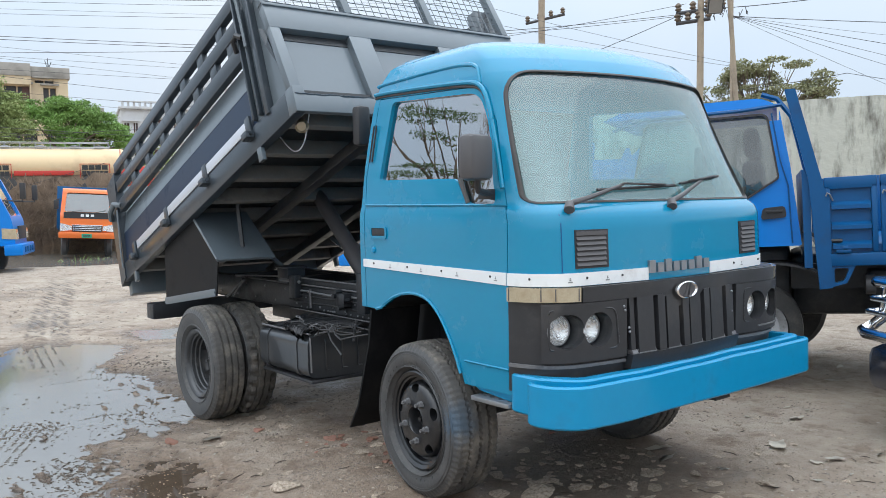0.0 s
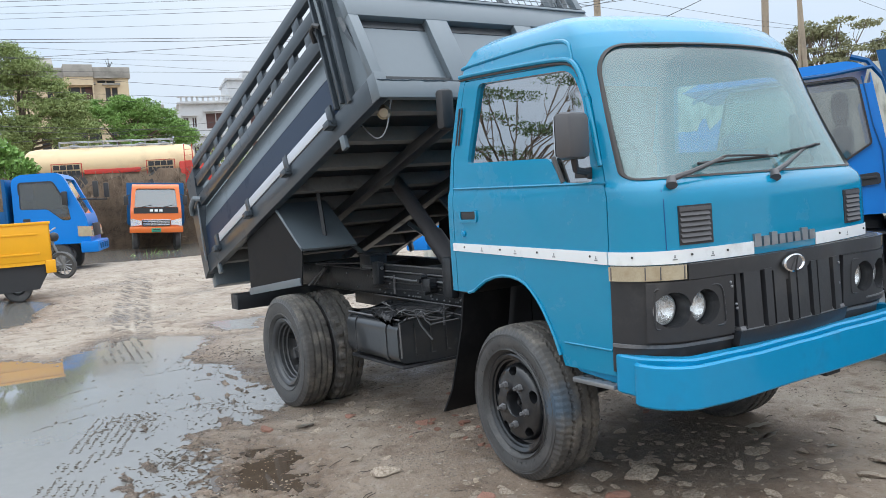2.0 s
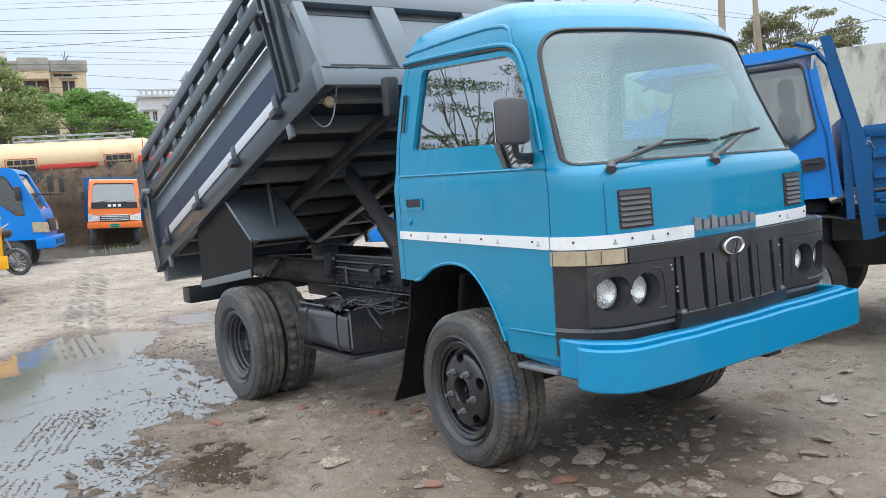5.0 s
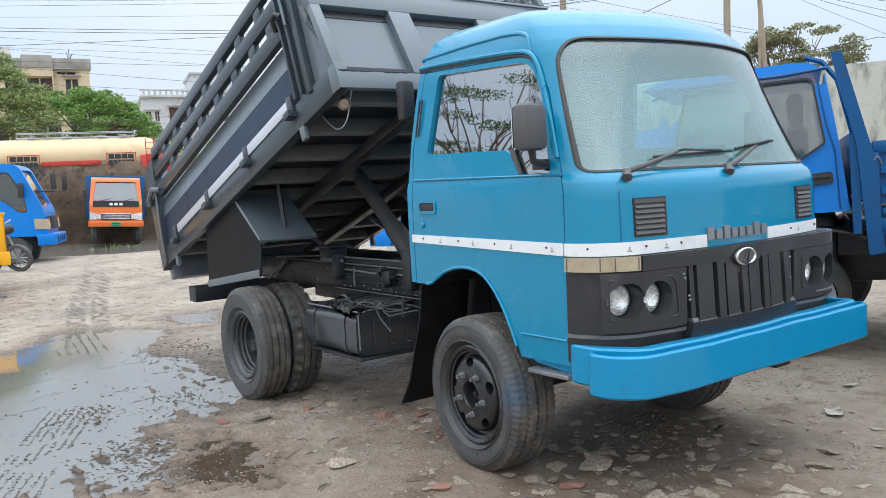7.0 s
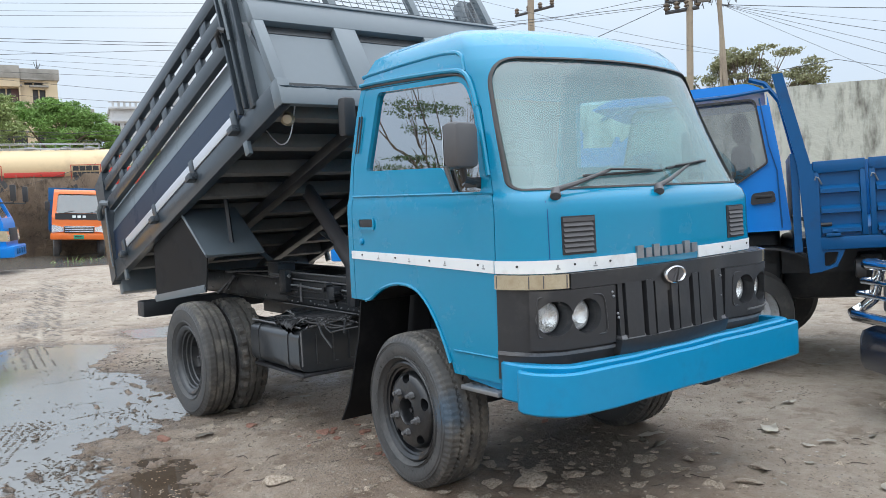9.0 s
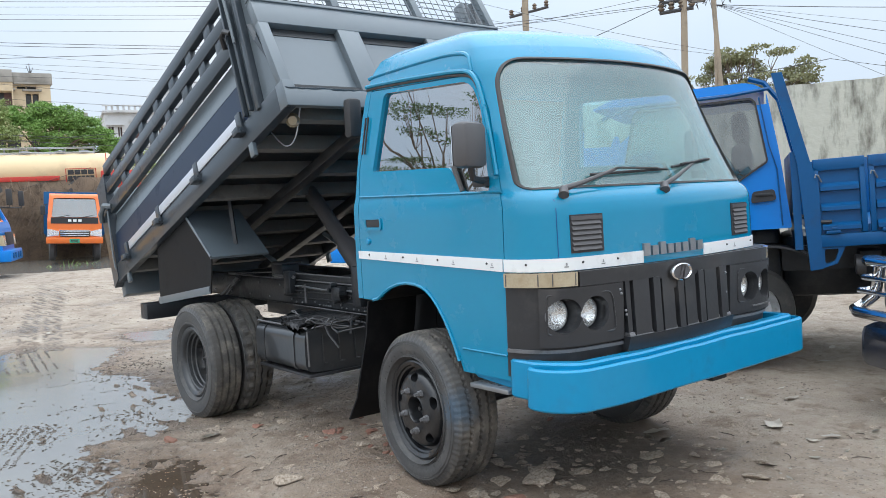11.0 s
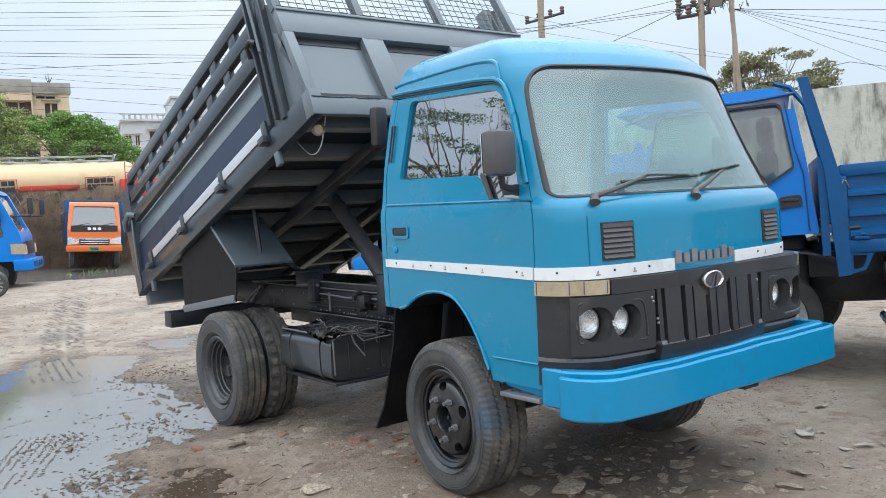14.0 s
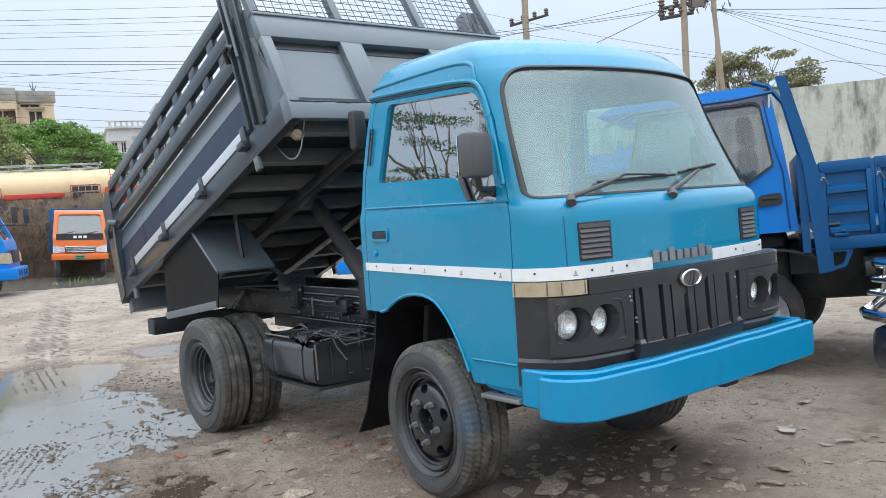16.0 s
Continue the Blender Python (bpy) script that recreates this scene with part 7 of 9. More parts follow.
    for y in (-0.4, 0.4):
        bm = bmesh.new()
        box(bm, -1.55, -1.10, y - 0.25, y + 0.25, 0.95, 1.10, bevel=0.04)
        box(bm, -1.60, -1.48, y - 0.25, y + 0.25, 1.05, 1.65, bevel=0.04)
        part("seat", bm, M_INTERIOR, t)
    bm = bmesh.new()
    box(bm, -5.2, -1.86, -0.95, 0.95, 0.82, 0.92)
    for s in (-1, 1):
        box(bm, -5.2, -1.86, *sorted((s * 0.91, s * 0.95)), 0.90, 1.45, bevel=0.01)
    box(bm, -1.90, -1.82, -0.95, 0.95, 0.85, 2.12, bevel=0.01)
    part("load_bed", bm, M_DEEP_BLUE, t, "deep blue load bed")
    return t


blue_cab_lorry("blue_lorry", "bright blue lorry parked at the water's edge", pose(-19.1, 1.25, -0.10, 0, 0, 71) @ Matrix.Diagonal((1.0, 1, 1.12, 1)))
blue_cab_lorry("blue_lorry", "bright blue lorry glimpsed behind the tipper's chassis", pose(-8.35, 4.45, 0.0, 0, 0, 205))


# yellow three-wheeler load box and a motorcycle beside it
def yellow_carrier():
    t = thing("cargo_carrier", "yellow cargo three-wheeler with a ribbed load box", "vehicle", at=pose(-12.45, -0.90, 0.0, 0, 0, 86) @ Matrix.Diagonal((0.9, 0.9, 1.06, 1)))
    bm = bmesh.new()
    box(bm, -2.1, 0.0, -0.72, 0.72, 0.56, 0.62)
    for s in (-1, 1):
        box(bm, -2.1, 0.0, *sorted((s * 0.69, s * 0.72)), 0.60, 1.20, bevel=0.01)
    for x in (-2.1, -0.03):
        box(bm, x, x + 0.03, -0.72, 0.72, 0.60, 1.20, bevel=0.01)
    body = part("load_box", bm, M_YELLOW, t, "yellow ribbed steel load box")
    for z in (0.72, 1.02):
        bm = bmesh.new()
        box(bm, -1.95, -0.20, -0.735, -0.715, z, z + 0.03, bevel=0.005)
        part("side_rib", bm, M_YELLOW, body)
    bm = bmesh.new()
    box(bm, -2.12, 0.02, -0.74, -0.70, 1.18, 1.22, bevel=0.008)
    part("top_rim", bm, M_YELLOW, body)
    bm = bmesh.new()
    box(bm, -0.12, 0.05, -0.73, -0.60, 0.42, 0.62, bevel=0.01)
    part("tail_bracket", bm, M_YELLOW, body)
    bm = bmesh.new()
    prism(bm, [(-2.1, 0.56), (0.0, 0.56), (-0.25, 0.18), (-1.9, 0.14)], "y", -0.66, -0.60)
    part("side_skirt", bm, M_PLASTIC, t, "black side skirt")
    for s in (-1, 1):
        lorry_wheel(t, -0.6, s * 0.55, 0.25, 0.25, w=0.14)
    lorry_wheel(t, -2.6, 0.01, 0.25, 0.25, w=0.12)
    bm = bmesh.new()
    box(bm, -3.1, -2.2, -0.5, 0.5, 0.35, 1.0, bevel=0.1)
    part("cab", bm, M_YELLOW, t)
    return t


yellow_carrier()


def motorcycle():
    t = thing("motorcycle", "dark motorcycle parked beside the yellow carrier", "motorcycle", at=pose(-16.6, -0.55, 0.0, 8, 0, 50))
    for x in (-0.62, 0.62):
        bm = bmesh.new()
        lathe(bm, [(0.22, -0.04), (0.28, -0.05), (0.30, 0.0), (0.28, 0.05), (0.22, 0.04)], 28, "y", (x, 0, 0.30))
        wheel_ob = part("wheel", bm, M_RUBBER, t)
        bm = bmesh.new()
        for k in range(6):
            a = math.pi * k / 6
            tube(bm, [(x - 0.22 * math.cos(a), 0, 0.30 - 0.22 * math.sin(a)), (x + 0.22 * math.cos(a), 0, 0.30 + 0.22 * math.sin(a))], 0.012, 5)
        part("spokes", bm, M_GREY_METAL, wheel_ob)
    bm = bmesh.new()
    tube(bm, [(0.62, 0, 0.30), (0.42, 0, 0.95), (0.38, 0, 1.02)], 0.03, 8)
    tube(bm, [(0.38, -0.33, 1.06), (0.40, 0, 1.02), (0.38, 0.33, 1.06)], 0.018, 8)
    tube(bm, [(-0.62, 0, 0.30), (-0.1, 0, 0.38), (0.35, 0, 0.85)], 0.03, 8)
    part("frame", bm, M_GREY_METAL, t)
    bm = bmesh.new()
    bmesh.ops.create_uvsphere(bm, u_segments=20, v_segments=12, radius=0.2, matrix=Matrix.Translation((0.18, 0, 0.84)) @ Matrix.Diagonal((1.4, 0.75, 0.7, 1)))
    part("fuel_tank", bm, M_NAVY, t, "glossy dark tank")
    bm = bmesh.new()
    box(bm, -0.70, 0.0, -0.12, 0.12, 0.76, 0.86, bevel=0.04)
    part("seat", bm, M_PLASTIC, t)
    bm = bmesh.new()
    box(bm, -0.15, 0.25, -0.14, 0.14, 0.30, 0.62, bevel=0.05)
    part("engine", bm, M_GREY_METAL, t)
    bm = bmesh.new()
    tube(bm, [(0.1, -0.14, 0.30), (-0.3, -0.17, 0.26), (-0.85, -0.18, 0.38)], [0.03, 0.05, 0.05], 10)
    part("exhaust", bm, M_CHROME, t)
    bm = bmesh.new()
    bmesh.ops.create_uvsphere(bm, u_segments=16, v_segments=10, radius=0.1, matrix=Matrix.Translation((0.52, 0, 0.92)))
    part("headlight", bm, M_PLASTIC, t)
    return t


motorcycle()


# the deep-blue lorry standing behind the tipper's nose
def neighbour_lorry():
    """x runs towards its tail, y away from the viewer, from under its front wheel."""
    t = thing("neighbour_lorry", "bright blue lorry with a deep blue ribbed load bed", "truck", at=pose(-0.02, 2.45, 0.05, 0, -2.0, 29.9))
    Y0 = -0.10
    shell = bmesh.new()
    prof = [(0.175, 1.00), (0.12, 1.55), (0.06, 1.98), (-0.05, 2.045), (-1.0, 2.05), (-1.25, 1.95), (-1.62, 1.15), (-1.68, 0.62), (-0.52, 0.62), (-0.45, 0.95), (-0.2, 1.0)]
    prism(shell, rounded(prof, [0.02, 0.05, 0.05, 0.06, 0.1, 0.12, 0.1, 0.05, 0.05, 0.05, 0.02]), "y", Y0, Y0 + 1.75)
    for v in shell.verts:
        if v.co.z > 1.45:
            v.co.y += (0.14 * (v.co.z - 1.45)) * (1 if v.co.y < 0.7 else -1)
    win = rounded([(-0.02, 1.93), (0.042, 1.475), (-0.24, 1.30), (-0.75, 1.28), (-0.98, 1.35), (-0.86, 1.93)], [0.05, 0.02, 0.03, 0.03, 0.05, 0.05])
    cut = bmesh.new()
    prism(cut, win, "y", -1.0, 3.0)
    cuts = [solid(cut)]
    cut = bmesh.new()
    prism(cut, rounded([(Y0 + 0.16, 1.25), (Y0 + 0.20, 1.92), (Y0 + 1.55, 1.92), (Y0 + 1.6, 1.25)], 0.08), "x", -2.0, -0.9)
    cuts.append(solid(cut))
    cut = bmesh.new()
    box(cut, -1.35, 0.06, Y0 + 0.06, Y0 + 1.69, 1.08, 1.98)
    cuts.append(solid(cut))
    cut = bmesh.new()
    prism(cut, rounded([(Y0 + 0.3, 1.45), (Y0 + 0.3, 1.88), (Y0 + 1.45, 1.88), (Y0 + 1.45, 1.45)], 0.05), "x", -0.2, 0.4)
    cuts.append(solid(cut))
    finish(carve(solid(shell), cuts), "cab", M_BRIGHT_BLUE, t, "bright blue painted cab")
    bm = bmesh.new()
    prism(bm, win, "y", Y0 + 0.045, Y0 + 0.05)
    for v in bm.verts:
        v.co.y += 0.14 * max(0, v.co.z - 1.45)
    part("side_window", bm, M_GLASS_FAR, t, "dusty side window", 0)
    bm = bmesh.new()
    prism(bm, grown(win, 0.006), "y", Y0 - 0.006, Y0 + 0.03)
    c = bmesh.new()
    prism(c, grown(win, -0.008), "y", -1, 1)
    ob = carve(solid(bm), [solid(c)])
    for v in ob.data.vertices:
        v.co.y += 0.14 * max(0, v.co.z - 1.45)
    finish(ob, "window_seal", M_PLASTIC, t)
    bm = bmesh.new()
    tube(bm, [(0.08, Y0 + 0.07, 1.985), (-0.2, Y0 + 0.07, 1.965), (-0.9, Y0 + 0.07, 1.965), (-1.1, Y0 + 0.08, 1.90)], 0.014, 6)
    part("roof_gutter", bm, M_DEEP_BLUE, t)
    bm = bmesh.new()
    prism(bm, rounded([(-0.085, 1.19), (-0.07, 1.27), (0.075, 1.28), (0.085, 1.20)], 0.025), "y", Y0 - 0.012, Y0 + 0.02)
    handle = part("door_handle", bm, M_PLASTIC, t, "black recessed door handle")
    bm = bmesh.new()
    box(bm, -0.05, 0.06, Y0 - 0.022, Y0 - 0.010, 1.235, 1.255, bevel=0.004)
    part("pull", bm, M_PLASTIC, handle)
    bm = bmesh.new()
    tube(bm, [(0.115, Y0 - 0.004, 1.02), (0.10, Y0 - 0.004, 1.42), (0.055, Y0 + 0.01, 1.60), (0.01, Y0 + 0.062, 1.93)], 0.005, 6)
    part("door_seam", bm, M_DEEP_BLUE, t)
    for y in (0.25, 1.05):
        bm = bmesh.new()
        box(bm, -0.20, -0.06, y - 0.25, y + 0.25, 1.10, 1.62, bevel=0.05)
        box(bm, -0.19, -0.08, y - 0.15, y + 0.15, 1.64, 1.86, bevel=0.05)
        box(bm, -0.65, -0.10, y - 0.25, y + 0.25, 1.02, 1.15, bevel=0.04)
        part("seat", bm, M_PLASTIC, t, "dark cab seat with headrest")
    steered = lorry_wheel(t, -0.13, Y0 + 0.08, 0.40, 0.33, M_SILVER, 0.20)
    steered.matrix_local = Matrix.Translation((-0.13, Y0 + 0.08, 0)) @ Matrix.Rotation(radians(38), 4, "Z") @ Matrix.Translation((0.13, -Y0 - 0.08, 0))
    lorry_wheel(t, 0.0, Y0 + 1.6, 0.38, 0.385, M_GREY_METAL, 0.22)
    lorry_wheel(t, 1.45, Y0 + 0.10, 0.42, 0.385, None, 0.3)
    lorry_wheel(t, 1.45, Y0 + 1.6, 0.42, 0.385, None, 0.3)
    bm = bmesh.new()
    arc = [(0.47 * math.cos(a), 0.40 + 0.47 * math.sin(a)) for a in np.linspace(0.95, 2.4, 10)]
    for dy in (0.0,):
        for (xa, za), (xb, zb) in zip(arc, arc[1:]):
            v = [bm.verts.new(p) for p in ((xa, Y0 - 0.02, za), (xb, Y0 - 0.02, zb), (xb, Y0 + 0.35, zb), (xa, Y0 + 0.35, za))]
            bm.faces.new(v)
    bmesh.ops.remove_doubles(bm, verts=bm.verts, dist=1e-4)
    bmesh.ops.solidify(bm, geom=bm.faces[:], thickness=0.015)
    part("mudguard", bm, M_PLASTIC, t, "black wheel-arch liner")
    bm = bmesh.new()
    box(bm, -1.3, 2.0, Y0 + 0.40, Y0 + 0.48, 0.66, 0.84)
    box(bm, -1.3, 2.0, Y0 + 1.2, Y0 + 1.28, 0.66, 0.84)
    box(bm, 0.6, 0.75, Y0 + 0.2, Y0 + 1.4, 0.60, 0.80, bevel=0.02)
    box(bm, 1.0, 1.5, Y0 + 0.15, Y0 + 0.5, 0.55, 0.85, bevel=0.03)
    part("chassis", bm, M_CHASSIS, t)
    bm = bmesh.new()
    box(bm, -1.4, 0.10, Y0 + 0.32, Y0 + 1.45, 0.35, 1.0, bevel=0.05)
    box(bm, 0.10, 0.75, Y0 + 0.50, Y0 + 1.2, 0.45, 0.92, bevel=0.05)
    part("underbody", bm, M_CHASSIS, t, "black engine and gearbox mass")
    for x, z in ((0.36, 0.90), (0.56, 0.72)):
        bm = bmesh.new()
        tube(bm, [(x, Y0 + 0.05, z), (x + 0.06, Y0 + 0.05, z)], 0.07, 14)
        part("air_tank", bm, M_MIRROR_BACK, t)
    bm = bmesh.new()
    tube(bm, [(0.18, Y0 - 0.05, 1.10), (0.36, Y0 - 0.10, 1.03), (0.42, Y0 - 0.10, 1.03)], 0.014, 6)
    part("lever", bm, M_PLASTIC, t)
    # load bed
    B0 = Y0 - 0.10
    bm = bmesh.new()
    box(bm, 0.30, 2.1, B0 + 0.02, B0 + 2.0, 0.93, 1.0)
    bed_ob = part("load_bed", bm, M_DEEP_BLUE, t, "deep blue ribbed drop-side load bed")
    bm = bmesh.new()
    prism(bm, [(0.098, 2.065), (0.166, 2.065), (0.31, 1.435), (0.345, 1.30), (0.350, 0.715), (0.271, 0.705), (0.226, 1.44)], "y", B0 - 0.02, B0 + 0.05)
    part("front_post", bm, M_DEEP_BLUE, bed_ob, "tall raked deep blue corner post")
    bm = bmesh.new()
    box(bm, 0.185, 0.235, B0 + 0.01, B0 + 2.0, 0.85, 1.52)
    part("front_wall", bm, M_DEEP_BLUE, bed_ob)
    bm = bmesh.new()
    tube(bm, [(-0.05, Y0 + 0.10, 2.07), (0.05, Y0 + 0.10, 2.03), (0.14, Y0 + 0.10, 1.90), (0.22, Y0 + 0.08, 1.52)], 0.02, 6)
    part("guard_hoop", bm, M_DEEP_BLUE, bed_ob)
    for x0, x1 in ((0.32, 0.635), (0.655, 1.00), (1.02, 1.36), (1.38, 1.72), (1.74, 2.08)):
        bm = bmesh.new()
        box(bm, x0, x1, B0 + 0.014, B0 + 0.03, 0.93, 1.45)
        gate = part("drop_side", bm, M_DEEP_BLUE, bed_ob, "ribbed deep blue side panel")
        bm = bmesh.new()
        box(bm, x0, x1, B0 - 0.012, B0 + 0.02, 1.375, 1.455, bevel=0.005)
        part("top_bar", bm, M_DEEP_BLUE, gate)
        # pressed channels with a sloping pale upper face
        for z in (1.29, 1.155, 1.025):
            bm = bmesh.new()
            prism(bm, [(B0 + 0.020, z + 0.004), (B0 - 0.020, z - 0.022), (B0 - 0.020, z - 0.050), (B0 + 0.020, z - 0.055)], "x", x0 + 0.04, x1 - 0.04)
            part("rib", bm, M_DEEP_BLUE, gate)
        for x in (x0, x1 - 0.035):
            bm = bmesh.new()
            box(bm, x, x + 0.035, B0 - 0.012, B0 + 0.02, 0.95, 1.40, bevel=0.005)
            part("stile", bm, M_DEEP_BLUE, gate)
        bm = bmesh.new()
        tube(bm, [(x0 + 0.050, B0 - 0.015, 1.30), (x0 + 0.030, B0 - 0.03, 1.345), (x0 + 0.016, B0 - 0.03, 1.352), (x0 + 0.008, B0 - 0.03, 1.33)], 0.006, 6)
        part("hook", bm, M_GREY_METAL, gate)
        bm = bmesh.new()
        box(bm, x0 + 0.06, x0 + 0.15, B0 - 0.035, B0 - 0.01, 0.948, 0.972, bevel=0.006)
        tube(bm, [(x0 + 0.10, B0 - 0.03, 0.985), (x0 + 0.13, B0 - 0.03, 0.985)], 0.012, 8)
        part("hinge", bm, M_DEEP_BLUE, gate)
    bm = bmesh.new()
    box(bm, 0.32, 2.1, B0 - 0.018, B0 + 0.04, 0.86, 0.945, bevel=0.006)
    part("bed_sill", bm, M_DEEP_BLUE, bed_ob)
    bm = bmesh.new()
    prism(bm, [(0.34, 0.87), (0.50, 0.87), (0.44, 0.745), (0.34, 0.715)], "y", B0 - 0.005, B0 + 0.04)
    c = bmesh.new()
    prism(c, rounded([(0.365, 0.845), (0.455, 0.845), (0.425, 0.762), (0.365, 0.745)], 0.02), "y", -1, 1)
    finish(carve(solid(bm), [solid(c)]), "step_bracket", M_DEEP_BLUE, bed_ob)
    bm = bmesh.new()
    box(bm, 0.30, 2.1, B0 + 1.94, B0 + 2.0, 1.0, 1.48, bevel=0.006)
    part("drop_side", bm, M_DEEP_BLUE, bed_ob)
    return t


neighbour_lorry()


# dark four-wheel-drive with a chrome bull bar
def off_roader():
    t = thing("off_roader", "dark navy off-road car with a chrome bull bar", "car", at=pose(1.62, 1.50, 0.0, 0, 0, 240))
    # x forward, the nose at x = 0; y to its left
    bm = bmesh.new()
    prism(bm, rounded([(-2.6, 0.45), (-2.6, 1.0), (-1.35, 1.02), (-0.25, 0.92), (-0.12, 0.80), (-0.12, 0.45)], [0.05, 0.05, 0.1, 0.1, 0.06, 0.05]), "y", -0.85, 0.85)
    body = solid(bm)
    cuts = []
    for y0, y1 in ((-0.95, -0.55), (0.55, 0.95)):
        c = bmesh.new()
        lathe(c, [(0.0, y0), (0.40, y0), (0.40, y1), (0.0, y1)], 28, "y", (-0.72, 0, 0.36))
        cuts.append(solid(c))
    finish(carve(body, cuts), "body", M_NAVY, t, "dark navy body")
    bm = bmesh.new()
    prism(bm, rounded([(-2.6, 1.0), (-2.6, 1.70), (-1.9, 1.72), (-1.4, 1.02)], 0.08), "y", -0.78, 0.78)
    part("cabin", bm, M_NAVY, t)
    bm = bmesh.new()
    box(bm, -0.30, 0.06, -0.88, 0.88, 0.26, 0.53, bevel=0.07)
    part("bumper", bm, M_NAVY, t, "deep dark navy bumper")
    bm = bmesh.new()
    box(bm, -0.14, -0.09, -0.45, 0.45, 0.56, 0.84, bevel=0.02)
    part("grille", bm, M_PLASTIC, t)
    for s in (-1, 1):
        bm = bmesh.new()
        box(bm, -0.16, -0.08, *sorted((s * 0.48, s * 0.74)), 0.58, 0.82, bevel=0.03)
        lamp_ob = part("headlight", bm, M_PLASTIC, t, "square headlight with a round reflector")
        bm = bmesh.new()
        lathe(bm, [(0.0, -0.11), (0.08, -0.09), (0.10, -0.07)], 24, "x", (0, s * 0.61, 0.70))
        part("reflector", bm, M_REFLECTOR, lamp_ob)
        bm = bmesh.new()
        box(bm, -0.20, -0.10, *sorted((s * 0.75, s * 0.855)), 0.60, 0.80, bevel=0.02)
        part("side_lamp", bm, M_MIRROR_BACK, t)
        lorry_wheel(t, -0.72, s * 0.74, 0.36, 0.36, None, 0.24)
        lorry_wheel(t, -2.3, s * 0.74, 0.36, 0.36, None, 0.24)
        bm = bmesh.new()
        tube(bm, [(0.06, s * 0.02, 0.90), (0.06, s * 0.74, 0.90), (0.03, s * 0.81, 0.895), (-0.05, s * 0.83, 0.89)], 0.032, 12)
        tube(bm, [(0.11, s * 0.02, 0.60), (0.11, s * 0.80, 0.60), (0.07, s * 0.88, 0.605), (0.01, s * 0.86, 0.64), (0.02, s * 0.76, 0.70), (0.03, s * 0.70, 0.88)], 0.032, 12)
        for z, e in ((0.80, 0.84), (0.72, 0.88)):
            tube(bm, [(0.08, s * 0.02, z), (0.08, s * (e - 0.06), z), (0.04, s * e, z), (-0.02, s * (e - 0.02), z)], 0.014, 8)
        part("bull_bar", bm, M_CHROME, t, "polished chrome bull bar")
    bm = bmesh.new()
    tube(bm, [(0.05, -0.44, 0.56), (0.05, -0.40, 0.95), (0.05, 0.40, 0.95), (0.05, 0.44, 0.56)], 0.028, 10)
    part("bull_bar", bm, M_CHROME, t, "polished chrome bull bar")
    return t


off_roader()

# ---- yard wall ----
wd = Vector((0.903, 0.429, 0))
wn_ = Vector((-0.429, 0.903, 0))
w0 = Vector((-2.85, 9.61, 0))
bm = bmesh.new()
front_r, back_r = [], []
for i in range(181):
    s = -9 + i * 0.12
    top = 2.86 + 0.035 * noise.noise(Vector((s * 1.7, 0, 4))) + 0.015 * noise.noise(Vector((s * 7, 2, 4)))
    col = []
    for j in range(15):
        z = -0.3 + (top + 0.3) * j / 14
        p = w0 + wd * s + wn_ * (0.03 * noise.noise(Vector((s * 0.8, z * 0.8, 1))) + (0.018 if (s % 3.0) < 0.12 else 0.0))
        col.append(bm.verts.new((p.x, p.y, z)))
    front_r.append(col)
    p = w0 + wd * s + wn_ * 0.22
    back_r.append([bm.verts.new((p.x, p.y, top)), bm.verts.new((p.x, p.y, -0.3))])
for a, b, c, d in zip(front_r, front_r[1:], back_r, back_r[1:]):
    for k in range(14):
        bm.faces.new((a[k], b[k], b[k + 1], a[k + 1]))
    bm.faces.new((a[14], b[14], d[0], c[0]))
    bm.faces.new((c[0], d[0], d[1], c[1]))
bmesh.ops.recalc_face_normals(bm, faces=bm.faces)
tagged(part("wall_yard", bm, M_WALL, None, smooth=50), "tall pale plaster yard wall, stained and flaking", "wall", kind="structure")


# ---- buildings ----
def flats(label, at, floors, depth, mats, openings, parapet, shutter=M_DARK_OPEN):
    t = thing("apartment_building", label, "building", at=at)
    width, height = floors
    bm = bmesh.new()
    box(bm, -depth, 0, 0, width, -3, height)
    wall = solid(bm)
    cuts = []
    for y0, y1, z0, z1 in openings:
        c = bmesh.new()
        box(c, -0.5, 0.4, y0, y1, z0, z1)
        cuts.append(solid(c))
    finish(carve(wall, cuts), "wall", mats[0], t)
    for y0, y1, z0, z1 in openings:
        bm = bmesh.new()
        box(bm, -0.45, -0.40, y0 - 0.02, y1 + 0.02, z0 - 0.02, z1 + 0.02)
        w_ob = part("window", bm, shutter, t, "dark window opening")
        bm = bmesh.new()
        box(bm, -0.30, -0.22, (y0 + y1) / 2 - 0.05, (y0 + y1) / 2 + 0.05, z0, z1)
        part("mullion", bm, mats[0], w_ob)
        bm = bmesh.new()
        box(bm, 0.0, 0.35, y0 - 0.2, y1 + 0.2, z1 + 0.15, z1 + 0.28)
        part("sun_shade", bm, mats[1], w_ob)
    for y0, y1, z0, z1, x1 in parapet:
        bm = bmesh.new()
        box(bm, -depth - 0.1, x1, y0, y1, z0, z1, bevel=0.03)
        part("parapet", bm, mats[1], t)
    return t


